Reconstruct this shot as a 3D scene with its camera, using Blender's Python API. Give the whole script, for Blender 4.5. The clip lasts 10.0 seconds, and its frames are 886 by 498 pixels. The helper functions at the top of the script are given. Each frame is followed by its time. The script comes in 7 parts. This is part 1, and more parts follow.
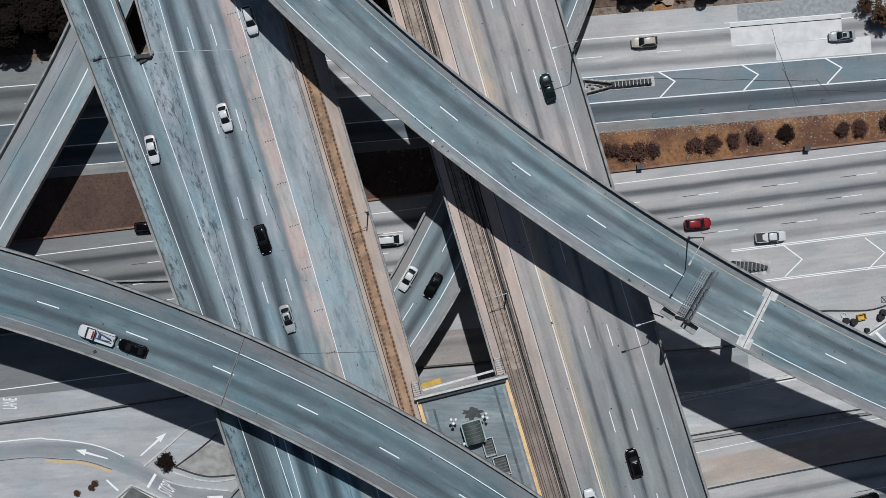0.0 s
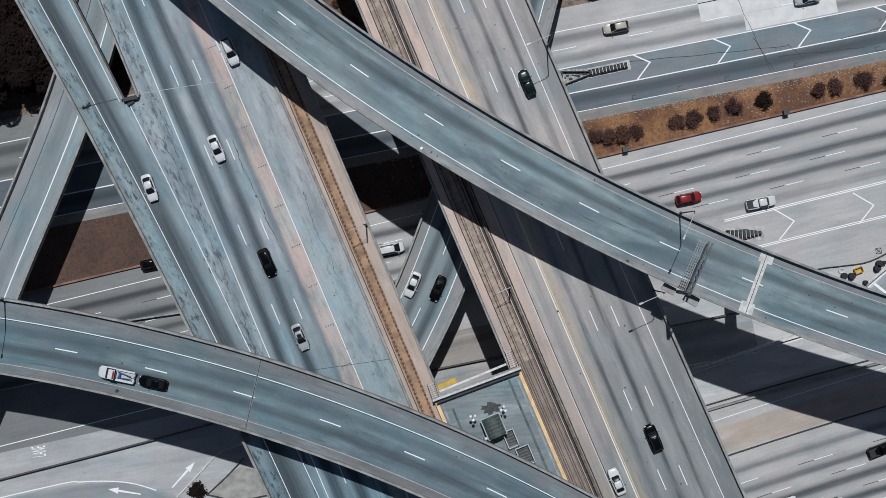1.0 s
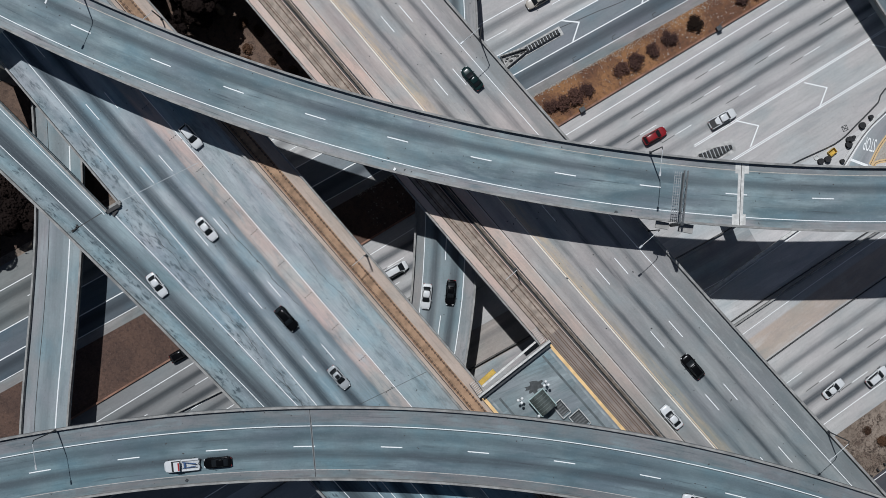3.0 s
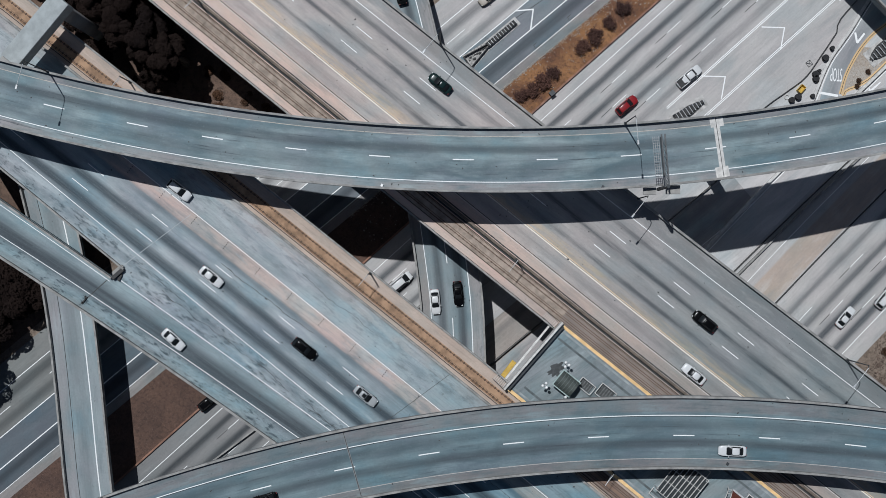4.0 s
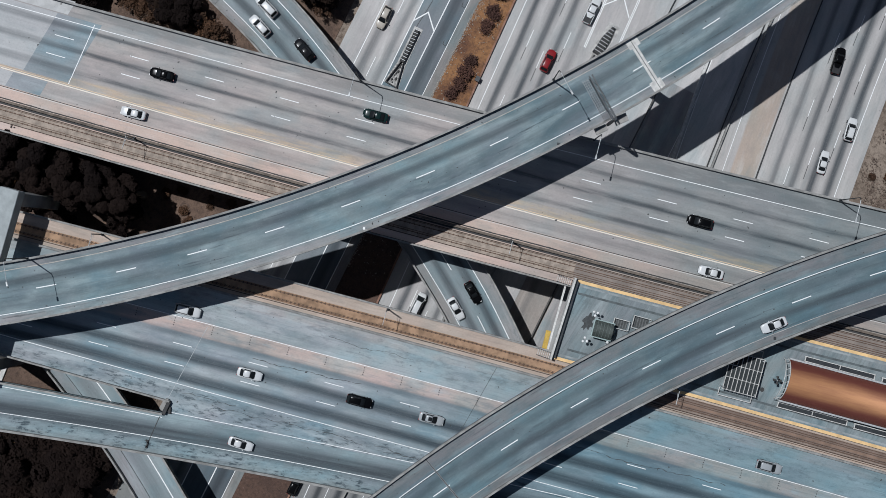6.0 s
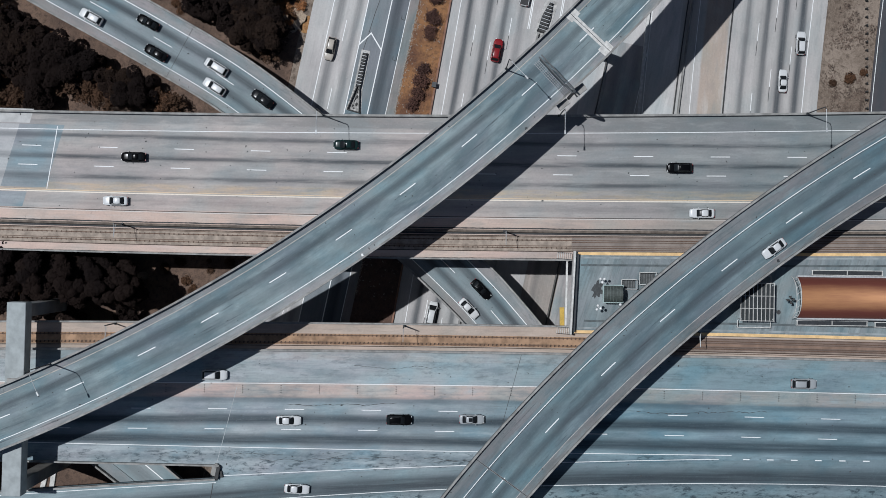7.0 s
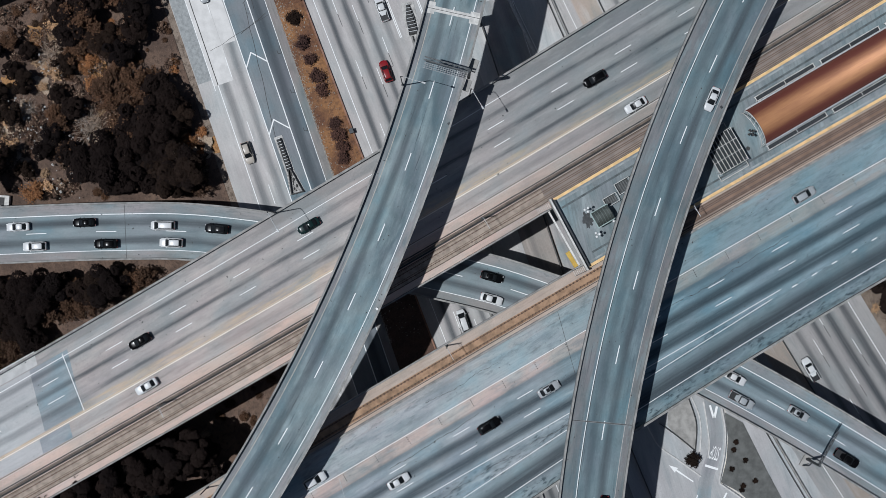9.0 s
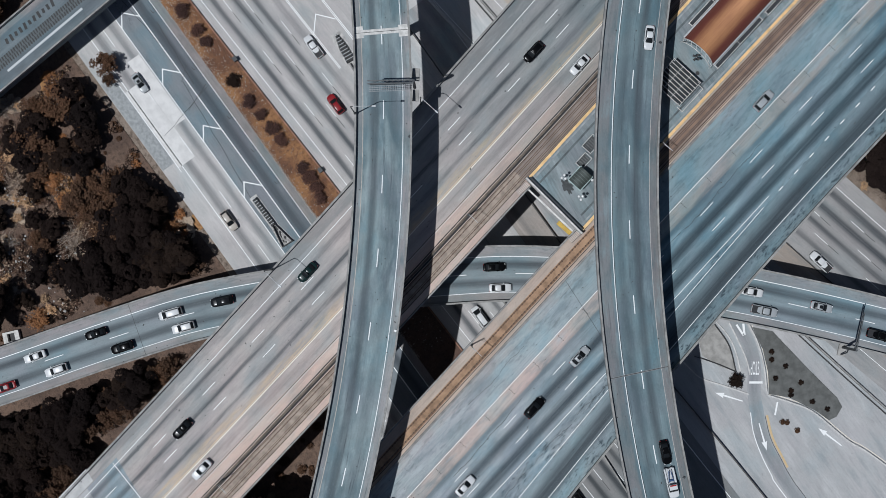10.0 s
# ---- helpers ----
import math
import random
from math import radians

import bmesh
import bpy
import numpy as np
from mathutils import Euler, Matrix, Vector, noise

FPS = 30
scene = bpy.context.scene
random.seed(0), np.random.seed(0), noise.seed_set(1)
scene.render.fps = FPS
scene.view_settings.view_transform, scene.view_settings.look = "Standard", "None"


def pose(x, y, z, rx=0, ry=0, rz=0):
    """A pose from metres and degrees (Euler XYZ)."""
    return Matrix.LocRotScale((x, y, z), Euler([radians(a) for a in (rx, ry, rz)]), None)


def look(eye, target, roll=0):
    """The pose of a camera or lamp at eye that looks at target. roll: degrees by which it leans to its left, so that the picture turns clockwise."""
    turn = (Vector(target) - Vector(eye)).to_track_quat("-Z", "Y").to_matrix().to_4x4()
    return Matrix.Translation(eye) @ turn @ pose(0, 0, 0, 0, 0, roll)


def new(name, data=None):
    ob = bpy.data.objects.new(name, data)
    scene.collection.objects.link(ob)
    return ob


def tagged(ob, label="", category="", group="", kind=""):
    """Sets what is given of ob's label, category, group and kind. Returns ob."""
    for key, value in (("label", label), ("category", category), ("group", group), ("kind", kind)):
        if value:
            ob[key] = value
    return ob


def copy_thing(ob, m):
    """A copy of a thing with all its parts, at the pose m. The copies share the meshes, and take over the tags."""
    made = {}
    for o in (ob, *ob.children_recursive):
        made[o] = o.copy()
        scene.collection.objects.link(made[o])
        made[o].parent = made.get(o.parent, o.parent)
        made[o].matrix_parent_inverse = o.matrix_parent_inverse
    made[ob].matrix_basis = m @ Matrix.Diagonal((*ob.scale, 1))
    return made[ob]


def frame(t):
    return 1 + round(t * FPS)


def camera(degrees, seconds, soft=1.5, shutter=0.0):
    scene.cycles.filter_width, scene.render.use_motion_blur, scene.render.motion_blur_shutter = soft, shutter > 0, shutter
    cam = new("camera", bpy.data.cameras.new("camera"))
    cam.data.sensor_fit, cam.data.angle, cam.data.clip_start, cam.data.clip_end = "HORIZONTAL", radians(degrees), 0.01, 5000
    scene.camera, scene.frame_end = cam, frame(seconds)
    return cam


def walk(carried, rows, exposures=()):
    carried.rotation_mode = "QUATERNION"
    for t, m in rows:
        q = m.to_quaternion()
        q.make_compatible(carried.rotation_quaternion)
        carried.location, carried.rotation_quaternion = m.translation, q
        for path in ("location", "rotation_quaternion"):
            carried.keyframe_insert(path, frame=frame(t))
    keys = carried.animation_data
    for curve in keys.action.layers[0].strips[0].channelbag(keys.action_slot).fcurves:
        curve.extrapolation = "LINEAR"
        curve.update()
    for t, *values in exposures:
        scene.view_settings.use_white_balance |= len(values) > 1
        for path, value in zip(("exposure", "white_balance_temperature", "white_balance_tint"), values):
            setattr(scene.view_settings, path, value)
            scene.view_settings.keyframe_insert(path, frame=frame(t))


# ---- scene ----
cam = camera(45.0, 10.0, soft=0.72)
# seconds, eye (metres), turn about x, y and z (degrees): a drone that climbs over the interchange and turns, looking straight down
PATH = [
    (0.0, 0.00, -0.00, 196.98, -0.307, 0.231, 0.017),
    (0.5, -0.04, -0.01, 198.97, -0.253, 0.218, -3.117),
    (1.0, -0.07, -0.09, 200.94, -0.150, 0.193, -6.633),
    (1.5, -0.10, -0.19, 202.85, -0.046, 0.179, -10.465),
    (2.0, -0.08, -0.21, 204.62, 0.017, 0.195, -14.523),
    (2.5, -0.02, -0.13, 206.35, 0.049, 0.197, -19.290),
    (4.0, 0.33, 0.51, 211.63, 0.097, 0.177, -34.998),
    (4.5, 0.57, 0.86, 213.55, 0.080, 0.138, -40.478),
    (5.0, 0.94, 1.21, 215.52, 0.064, 0.101, -46.401),
    (5.5, 1.41, 1.52, 217.54, 0.027, 0.090, -52.471),
    (7.0, 3.20, 2.08, 223.86, -0.037, 0.056, -73.029),
    (7.5, 3.93, 2.04, 225.92, -0.047, 0.005, -80.710),
    (8.0, 4.61, 1.80, 227.83, -0.037, 0.003, -87.917),
    (8.5, 5.17, 1.47, 229.89, -0.040, 0.005, -95.949),
    (9.0, 5.73, 0.96, 232.00, -0.032, 0.013, -104.164),
    (9.5, 6.21, 0.32, 233.99, -0.050, 0.045, -112.670),
    (10.0, 6.60, -0.43, 235.98, -0.085, 0.047, -121.224),
]
walk(cam, [(t, pose(x, y, z, rx, ry, rz)) for t, x, y, z, rx, ry, rz in PATH], exposures=((0.0, -0.11, 6000, 9), (10.0, -0.10, 5940, 9)))

# ---- sky, sun and exposure ----
SUN_TO = Vector((0.03, 0.465, 1.0)).normalized()
world = bpy.data.worlds.new("sky")
scene.world = world
world.use_nodes = True
wn = world.node_tree.nodes
sky = wn.new("ShaderNodeTexSky")
sky.sky_type, sky.sun_disc = "NISHITA", False
sky.sun_elevation, sky.sun_rotation = math.asin(SUN_TO.z), math.atan2(SUN_TO.x, SUN_TO.y)
sky.altitude, sky.dust_density, sky.air_density, sky.ozone_density = 40, 1.2, 1.0, 1.5
world.node_tree.links.new(sky.outputs[0], wn["Background"].inputs[0])
wn["Background"].inputs[1].default_value = 0.029
sun = new("sun", bpy.data.lights.new("sun", "SUN"))
sun.data.energy, sun.data.angle, sun.data.color = 3.5, radians(0.53), (1.0, 0.975, 0.94)
sun.matrix_world = look(SUN_TO * 300, (0, 0, 0))
scene.view_settings.exposure = 0.0


# ---- materials ----
class Mat:
    """A small builder for node materials."""

    def __init__(self, name, rough=0.8, metal=0.0):
        self.m = bpy.data.materials.new(name)
        self.m.use_nodes = True
        self.nt = self.m.node_tree
        self.b = self.nt.nodes["Principled BSDF"]
        self.b.inputs["Roughness"].default_value = rough
        self.b.inputs["Metallic"].default_value = metal

    def node(self, kind, **values):
        n = self.nt.nodes.new(kind)
        for k, v in values.items():
            n.inputs[k].default_value = v
        return n

    def link(self, a, b):
        self.nt.links.new(a, b)

    def math(self, op, a, b=None, clamp=False):
        n = self.nt.nodes.new("ShaderNodeMath")
        n.operation, n.use_clamp = op, clamp
        for i, v in enumerate((a, b)):
            if v is None:
                continue
            if isinstance(v, (int, float)):
                n.inputs[i].default_value = v
            else:
                self.link(v, n.inputs[i])
        return n.outputs[0]

    def span(self, v, lo, hi, to_lo=0.0, to_hi=1.0):
        n = self.nt.nodes.new("ShaderNodeMapRange")
        n.interpolation_type = "SMOOTHSTEP"
        self.link(v, n.inputs[0])
        for i, x in enumerate((lo, hi, to_lo, to_hi)):
            n.inputs[i + 1].default_value = x
        return n.outputs[0]

    def coords(self, scale=(1, 1, 1), kind="Object"):
        t = self.nt.nodes.new("ShaderNodeTexCoord")
        m = self.nt.nodes.new("ShaderNodeMapping")
        m.inputs["Scale"].default_value = scale
        self.link(t.outputs[kind], m.inputs[0])
        return m.outputs[0]

    def noise(self, where, scale, detail=4.0, rough=0.6):
        n = self.node("ShaderNodeTexNoise", Scale=scale, Detail=detail, Roughness=rough)
        self.link(where, n.inputs["Vector"])
        return n.outputs["Fac"]

    def mix(self, fac, a, b, mode="MIX"):
        n = self.nt.nodes.new("ShaderNodeMix")
        n.data_type, n.blend_type = "RGBA", mode
        for i, v in ((0, fac), (6, a), (7, b)):
            if isinstance(v, tuple):
                n.inputs[i].default_value = (*v, 1)
            elif isinstance(v, (int, float)):
                n.inputs[i].default_value = v
            else:
                self.link(v, n.inputs[i])
        return n.outputs[2]

    def done(self, colour, bump=None, strength=0.3, dist=0.02):
        if isinstance(colour, tuple):
            self.b.inputs["Base Color"].default_value = (*colour, 1)
        else:
            self.link(colour, self.b.inputs["Base Color"])
        if bump is not None:
            n = self.node("ShaderNodeBump", Strength=strength, Distance=dist)
            self.link(bump, n.inputs["Height"])
            self.link(n.outputs[0], self.b.inputs["Normal"])
        return self.m


def plain(name, colour, rough=0.6, metal=0.0, vary=0.25, scale=1.5):
    """A surface of one colour with blotches and fine grain."""
    k = Mat(name, rough, metal)
    at = k.coords()
    big, fine = k.noise(at, scale), k.noise(at, scale * 12, 3)
    dark = tuple(c * (1 - vary) for c in colour)
    light = tuple(min(1, c * (1 + vary * 0.6)) for c in colour)
    c = k.mix(k.span(big, 0.3, 0.7), dark, light)
    c = k.mix(k.math("MULTIPLY", fine, 0.25), c, dark)
    return k.done(c, fine, 0.2, 0.01)


def roadway(name, base, bands=(), tint=None, zones=(), flecks=(), crack=0.0, rough=0.85, blot=0.16, band_colour=(0.040, 0.050, 0.060), soft=0.75, skid=0.0, fade=None, cast=1.0, cloud=0.0, ragged=(), broken=0.0):
    """Worn pavement laid out in metres along and across the road. bands: (across, half width, strength) of oil and
    rubber tracks;
    zones: (from, to, colour) strips of another pavement; flecks: (from, to, amount) of scaled and flaked concrete;
    tint: a second colour for the blotches;
    fade: (from, to, factor) multiplies the colour towards the low end of the road; cast: how far the hue drifts; cloud:
    dark soft stains along the lanes;
    ragged: (from, to, colour) broken stains beside a painted line; broken: how far the tracks break up along the road."""
    k = Mat(name, rough)
    uv = k.coords(kind="UV")
    sep = k.nt.nodes.new("ShaderNodeSeparateXYZ")
    k.link(uv, sep.inputs[0])
    wob = k.noise(k.coords((0.05, 0.35, 1), "UV"), 1.0, 3)
    edge = sep.outputs[1]
    across = k.math("ADD", edge, k.math("MULTIPLY", k.math("SUBTRACT", wob, 0.5), 0.6))
    long_ = k.noise(k.coords((0.03, 0.8, 1), "UV"), 1.0, 6, 0.65)
    patch = k.noise(k.coords((0.05, 0.11, 1), "UV"), 1.0, 5, 0.6)
    mid = k.noise(k.coords((0.22, 0.34, 1), "UV"), 1.0, 7, 0.68)
    fine = k.noise(uv, 2.6, 6, 0.75)
    streak = k.noise(k.coords((0.10, 2.6, 1), "UV"), 1.0, 4, 0.65)
    hue = k.noise(k.coords((0.07, 0.10, 2.0), "UV"), 1.3, 3, 0.5)
    c = k.mix(k.span(patch, 0.34, 0.66), base, tint or tuple(v * 0.82 for v in base))
    for lo, hi, col in zones:
        inside = k.math("MULTIPLY", k.span(across, lo - 0.25, lo + 0.25), k.span(across, hi - 0.25, hi + 0.25, 1.0, 0.0))
        c = k.mix(k.math("MULTIPLY", inside, k.span(mid, 0.25, 0.5, 0.75, 1.0)), c, k.mix(k.span(patch, 0.3, 0.7), col, tuple(v * 0.84 for v in col)))
    torn = k.noise(k.coords((0.16, 1.1, 3.0), "UV"), 1.0, 6, 0.7) if ragged else None
    for lo, hi, col in ragged:
        inside = k.math("MULTIPLY", k.span(across, lo - 0.3, lo + 0.1), k.span(across, hi - 0.5, hi + 0.3, 1.0, 0.0))
        c = k.mix(k.math("MULTIPLY", inside, k.span(torn, 0.38, 0.64, 0.15, 0.75)), c, col)
    # rosy and teal casts of old concrete
    c = k.mix(k.span(hue, 0.44, 0.66, 0.0, 0.75 * cast), c, k.mix(1.0, c, (1.10, 1.0, 1.03), "MULTIPLY"))
    c = k.mix(k.span(hue, 0.32, 0.50, 0.85 * cast, 0.0), c, k.mix(1.0, c, (0.80, 0.98, 1.05), "MULTIPLY"))
    # blotches and bleached places
    c = k.mix(k.math("MULTIPLY", k.span(mid, 0.50, 0.72), blot * 2.6), c, tuple(v * 0.50 for v in base))
    c = k.mix(k.math("MULTIPLY", k.span(mid, 0.46, 0.28), blot * 1.6), c, tuple(min(1, v * 1.45 + 0.02) for v in base))
    # broad soft smears, washed pale or grimed
    smear = k.noise(k.coords((0.085, 0.42, 5.0), "UV"), 1.0, 5, 0.6)
    c = k.mix(k.math("MULTIPLY", k.span(smear, 0.50, 0.68), 0.20 + blot * 1.6), c, tuple(v * f for v, f in zip(base, (0.44, 0.54, 0.58))))
    c = k.mix(k.math("MULTIPLY", k.span(smear, 0.47, 0.33), 0.16 + blot * 1.6), c, tuple(min(1, v * 1.35 + 0.02) for v in base))
    if cloud:
        dim = k.noise(k.coords((0.055, 0.20, 9.0), "UV"), 1.0, 6, 0.62)
        c = k.mix(k.math("MULTIPLY", k.span(dim, 0.50, 0.66), cloud), c, tuple(v * f for v, f in zip(base, (0.36, 0.46, 0.50))))
        wash = k.noise(k.coords((0.06, 0.24, 15.0), "UV"), 1.0, 5, 0.6)
        c = k.mix(k.math("MULTIPLY", k.span(wash, 0.54, 0.70), cloud * 0.8), c, tuple(min(1, v * 1.3 + 0.03) for v in base))
    for at, half, amount in bands:
        d = k.math("ABSOLUTE", k.math("SUBTRACT", across, at))
        m = k.span(d, half * (1 - soft), half * (1 + soft), 1.0, 0.0)
        m = k.math("MULTIPLY", m, k.span(long_, 0.25, 0.62, 0.62 * amount, amount))
        if broken:
            gap = k.noise(k.coords((0.05, 0.5, 21.0 + at), "UV"), 1.0, 5, 0.7)
            m = k.math("MULTIPLY", m, k.span(gap, 0.38, 0.56, 1.0 - broken, 1.0))
        c = k.mix(m, c, band_colour)
    if skid:
        rub = k.noise(k.coords((0.045, 1.1, 7.0), "UV"), 1.4, 5, 0.7)
        c = k.mix(k.math("MULTIPLY", k.span(rub, 0.57, 0.72), skid), c, band_colour)
    c = k.mix(k.math("MULTIPLY", k.span(streak, 0.46, 0.74), 0.10 + blot * 1.4), c, tuple(v * 0.45 for v in base))
    fl = k.noise(k.coords((0.55, 1.5, 1), "UV"), 1.0, 8, 0.72)
    for lo, hi, amount in flecks:
        inside = k.math("MULTIPLY", k.span(across, lo - 0.5, lo + 0.5), k.span(across, hi - 0.5, hi + 0.5, 1.0, 0.0))
        m = k.math("MULTIPLY", k.span(fl, 0.515, 0.565), k.span(mid, 0.44, 0.56, 0.08, 1.0))
        c = k.mix(k.math("MULTIPLY", k.math("MULTIPLY", k.span(fl, 0.47, 0.40), inside), amount * 0.22), c, tuple(min(1, v * 1.35 + 0.05) for v in base))
        c = k.mix(k.math("MULTIPLY", k.math("MULTIPLY", m, inside), amount), c, (0.055, 0.078, 0.092))
    spot = k.noise(uv, 0.9, 6, 0.8)
    c = k.mix(k.math("MULTIPLY", k.span(spot, 0.60, 0.69), 0.45), c, tuple(v * 0.35 for v in base))
    c = k.mix(k.math("MULTIPLY", k.span(fine, 0.48, 0.70), 0.26), c, tuple(v * 0.55 for v in base))
    c = k.mix(k.math("MULTIPLY", k.span(fine, 0.48, 0.30), 0.13), c, tuple(min(1, v * 1.55 + 0.02) for v in base))
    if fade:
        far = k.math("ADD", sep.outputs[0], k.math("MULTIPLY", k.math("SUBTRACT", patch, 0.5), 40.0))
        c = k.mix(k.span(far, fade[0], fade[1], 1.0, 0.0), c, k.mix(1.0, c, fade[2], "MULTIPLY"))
    if crack:
        vor = k.node("ShaderNodeTexVoronoi", Scale=0.16)
        vor.feature = "DISTANCE_TO_EDGE"
        warp = k.nt.nodes.new("ShaderNodeVectorMath")
        warp.operation = "ADD"
        wn_ = k.nt.nodes.new("ShaderNodeTexNoise")
        wn_.inputs["Scale"].default_value = 0.9
        wn_.inputs["Detail"].default_value = 6
        k.link(uv, wn_.inputs["Vector"])
        big = k.nt.nodes.new("ShaderNodeVectorMath")
        big.operation = "SCALE"
        big.inputs[3].default_value = 2.4
        k.link(wn_.outputs["Color"], big.inputs[0])
        k.link(uv, warp.inputs[0])
        k.link(big.outputs[0], warp.inputs[1])
        k.link(warp.outputs[0], vor.inputs["Vector"])
        ln = k.span(vor.outputs["Distance"], 0.0, 0.014, 1.0, 0.0)
        ln = k.math("MULTIPLY", ln, k.span(patch, 0.50, 0.64, 0.0, crack))
        c = k.mix(ln, c, tuple(v * 0.25 for v in base))
    return k.done(c, k.math("ADD", fine, mid), 0.3, 0.012)


def ground_mat(name, a, b, c3, scale=0.12):
    k = Mat(name, 0.95)
    at = k.coords()
    big, mid, fine = k.noise(at, scale, 5), k.noise(at, scale * 9, 5, 0.7), k.noise(at, 5.0, 4, 0.7)
    c = k.mix(k.span(big, 0.35, 0.65), a, b)
    clod = k.noise(at, scale * 30 + 0.6, 6, 0.75)
    c = k.mix(k.math("MULTIPLY", k.span(mid, 0.45, 0.7), 0.8), c, c3)
    c = k.mix(k.math("MULTIPLY", k.span(clod, 0.55, 0.66), 0.75), c, c3)
    c = k.mix(k.math("MULTIPLY", k.span(clod, 0.42, 0.33), 0.45), c, tuple(min(1, v * 1.7 + 0.02) for v in b))
    c = k.mix(k.math("MULTIPLY", k.span(fine, 0.58, 0.68), 0.6), c, tuple(min(1, v * 2.0 + 0.05) for v in a))
    c = k.mix(k.math("MULTIPLY", k.span(fine, 0.42, 0.30), 0.6), c, tuple(v * 0.3 for v in a))
    return k.done(c, k.math("ADD", mid, k.math("MULTIPLY", fine, 0.5)), 0.7, 0.15)


def paint_mat(name, colour, wear=0.5):
    """Road paint, scuffed through to the pavement."""
    k = Mat(name, 0.6)
    at = k.coords(kind="Object")
    n = k.noise(at, 1.6, 6, 0.75)
    return k.done(k.mix(k.math("MULTIPLY", k.span(n, 0.45, 0.8), wear), colour, tuple(v * 0.5 for v in colour)), n, 0.1, 0.005)


M_white = paint_mat("white_road_paint", (0.84, 0.85, 0.84), 0.35)
M_yellow = paint_mat("yellow_road_paint", (0.58, 0.43, 0.24))
M_cream = paint_mat("cream_road_paint", (0.80, 0.72, 0.60))
M_pale_orange = paint_mat("pale_orange_road_paint", (0.64, 0.49, 0.33))
M_greyed = paint_mat("greyed_edge_paint", (0.62, 0.60, 0.57))
M_black = paint_mat("black_contrast_paint", (0.05, 0.05, 0.05))
M_parapet = plain("parapet_concrete", (0.30, 0.295, 0.28), 0.85, 0, 0.35, 0.6)
M_girder = plain("girder_concrete", (0.36, 0.35, 0.33), 0.85, 0, 0.3, 0.3)
M_dark_edge = plain("joint_seal", (0.05, 0.05, 0.05), 0.8)
M_steel = plain("galvanised_steel", (0.50, 0.515, 0.52), 0.5, 0.25, 0.2, 3)
M_dark_steel = plain("dark_painted_steel", (0.05, 0.055, 0.06), 0.5, 0.4)
M_rail = plain("rail_steel", (0.15, 0.09, 0.06), 0.7, 0.2, 0.4, 4)
M_rust_bed = plain("rusty_track_slab", (0.37, 0.235, 0.145), 0.9, 0, 0.4, 0.5)
M_tie = plain("rail_fastening_block", (0.055, 0.036, 0.026), 0.9, 0, 0.3, 2)
M_joint = plain("pale_joint_concrete", (0.62, 0.61, 0.58), 0.85, 0, 0.25, 1.2)


# ---- geometry helpers ----
def put(name, verts, faces, mat, parent=None, uvs=None, label="", smooth=False):
    me = bpy.data.meshes.new(name)
    me.from_pydata([tuple(v) for v in verts], [], faces)
    me.materials.append(mat)
    if uvs is not None:
        layer = me.uv_layers.new(name="UVMap")
        flat = [c for loop in me.loops for c in uvs[loop.vertex_index]]
        layer.data.foreach_set("uv", flat)
    if smooth:
        me.polygons.foreach_set("use_smooth", [True] * len(me.polygons))
    me.validate()
    me.update()
    ob = new(name, me)
    if parent is not None:
        ob.parent = parent
    if label:
        ob["label"] = label
    return ob


def part(name, bm, mat, parent=None, label="", smooth=False):
    me = bpy.data.meshes.new(name)
    bmesh.ops.recalc_face_normals(bm, faces=bm.faces)
    bm.to_mesh(me)
    bm.free()
    me.materials.append(mat)
    if smooth:
        me.polygons.foreach_set("use_smooth", [True] * len(me.polygons))
    ob = new(name, me)
    if parent is not None:
        ob.parent = parent
    if label:
        ob["label"] = label
    return ob


def box(bm, size, at=(0, 0, 0), turn=0.0, bevel=0.0):
    made = bmesh.ops.create_cube(bm, size=1.0, matrix=Matrix.Translation(at) @ Matrix.Rotation(turn, 4, "Z") @ Matrix.Diagonal((*size, 1)))
    if bevel:
        edges = {e for v in made["verts"] for e in v.link_edges}
        bmesh.ops.bevel(bm, geom=list(edges), offset=bevel, segments=1, affect="EDGES")


def tube(bm, a, b, r, r2=None, seg=8):
    a, b = Vector(a), Vector(b)
    d = b - a
    m = Matrix.Translation((a + b) / 2) @ d.to_track_quat("Z", "Y").to_matrix().to_4x4()
    bmesh.ops.create_cone(bm, cap_ends=True, segments=seg, radius1=r, radius2=r if r2 is None else r2, depth=d.length, matrix=m)


def sheet(name, A, B, ts, z, thick, mat, parent=None, uvf=None, label=""):
    """A slab between the plan curves A(t) and B(t), with its top at z (a number or a function of the place)."""
    verts, faces, uvs = [], [], []
    zf = z if callable(z) else (lambda p: z)
    for t in ts:
        a, b = A(t), B(t)
        for p in (a, b):
            verts.append((p[0], p[1], zf(p)))
            uvs.append(uvf(p, t) if uvf else (p[0], p[1]))
        for p in (a, b):
            verts.append((p[0], p[1], zf(p) - thick))
            uvs.append(uvf(p, t) if uvf else (p[0], p[1]))
    n = len(ts)
    for i in range(n - 1):
        j, k = 4 * i, 4 * i + 4
        faces += [(j, j + 1, k + 1, k), (j + 2, k + 2, k + 3, j + 3), (j, k, k + 2, j + 2), (j + 1, j + 3, k + 3, k + 1)]
    e = 4 * (n - 1)
    faces += [(0, 2, 3, 1), (e, e + 1, e + 3, e + 2)]
    # top faces point up whichever way the curves run
    p0, p1, p2 = (Vector(verts[i]) for i in faces[0][:3])
    if (p1 - p0).cross(p2 - p1).z < 0:
        faces = [tuple(reversed(f)) for f in faces]
    return put(name, verts, faces, mat, parent, uvs, label)


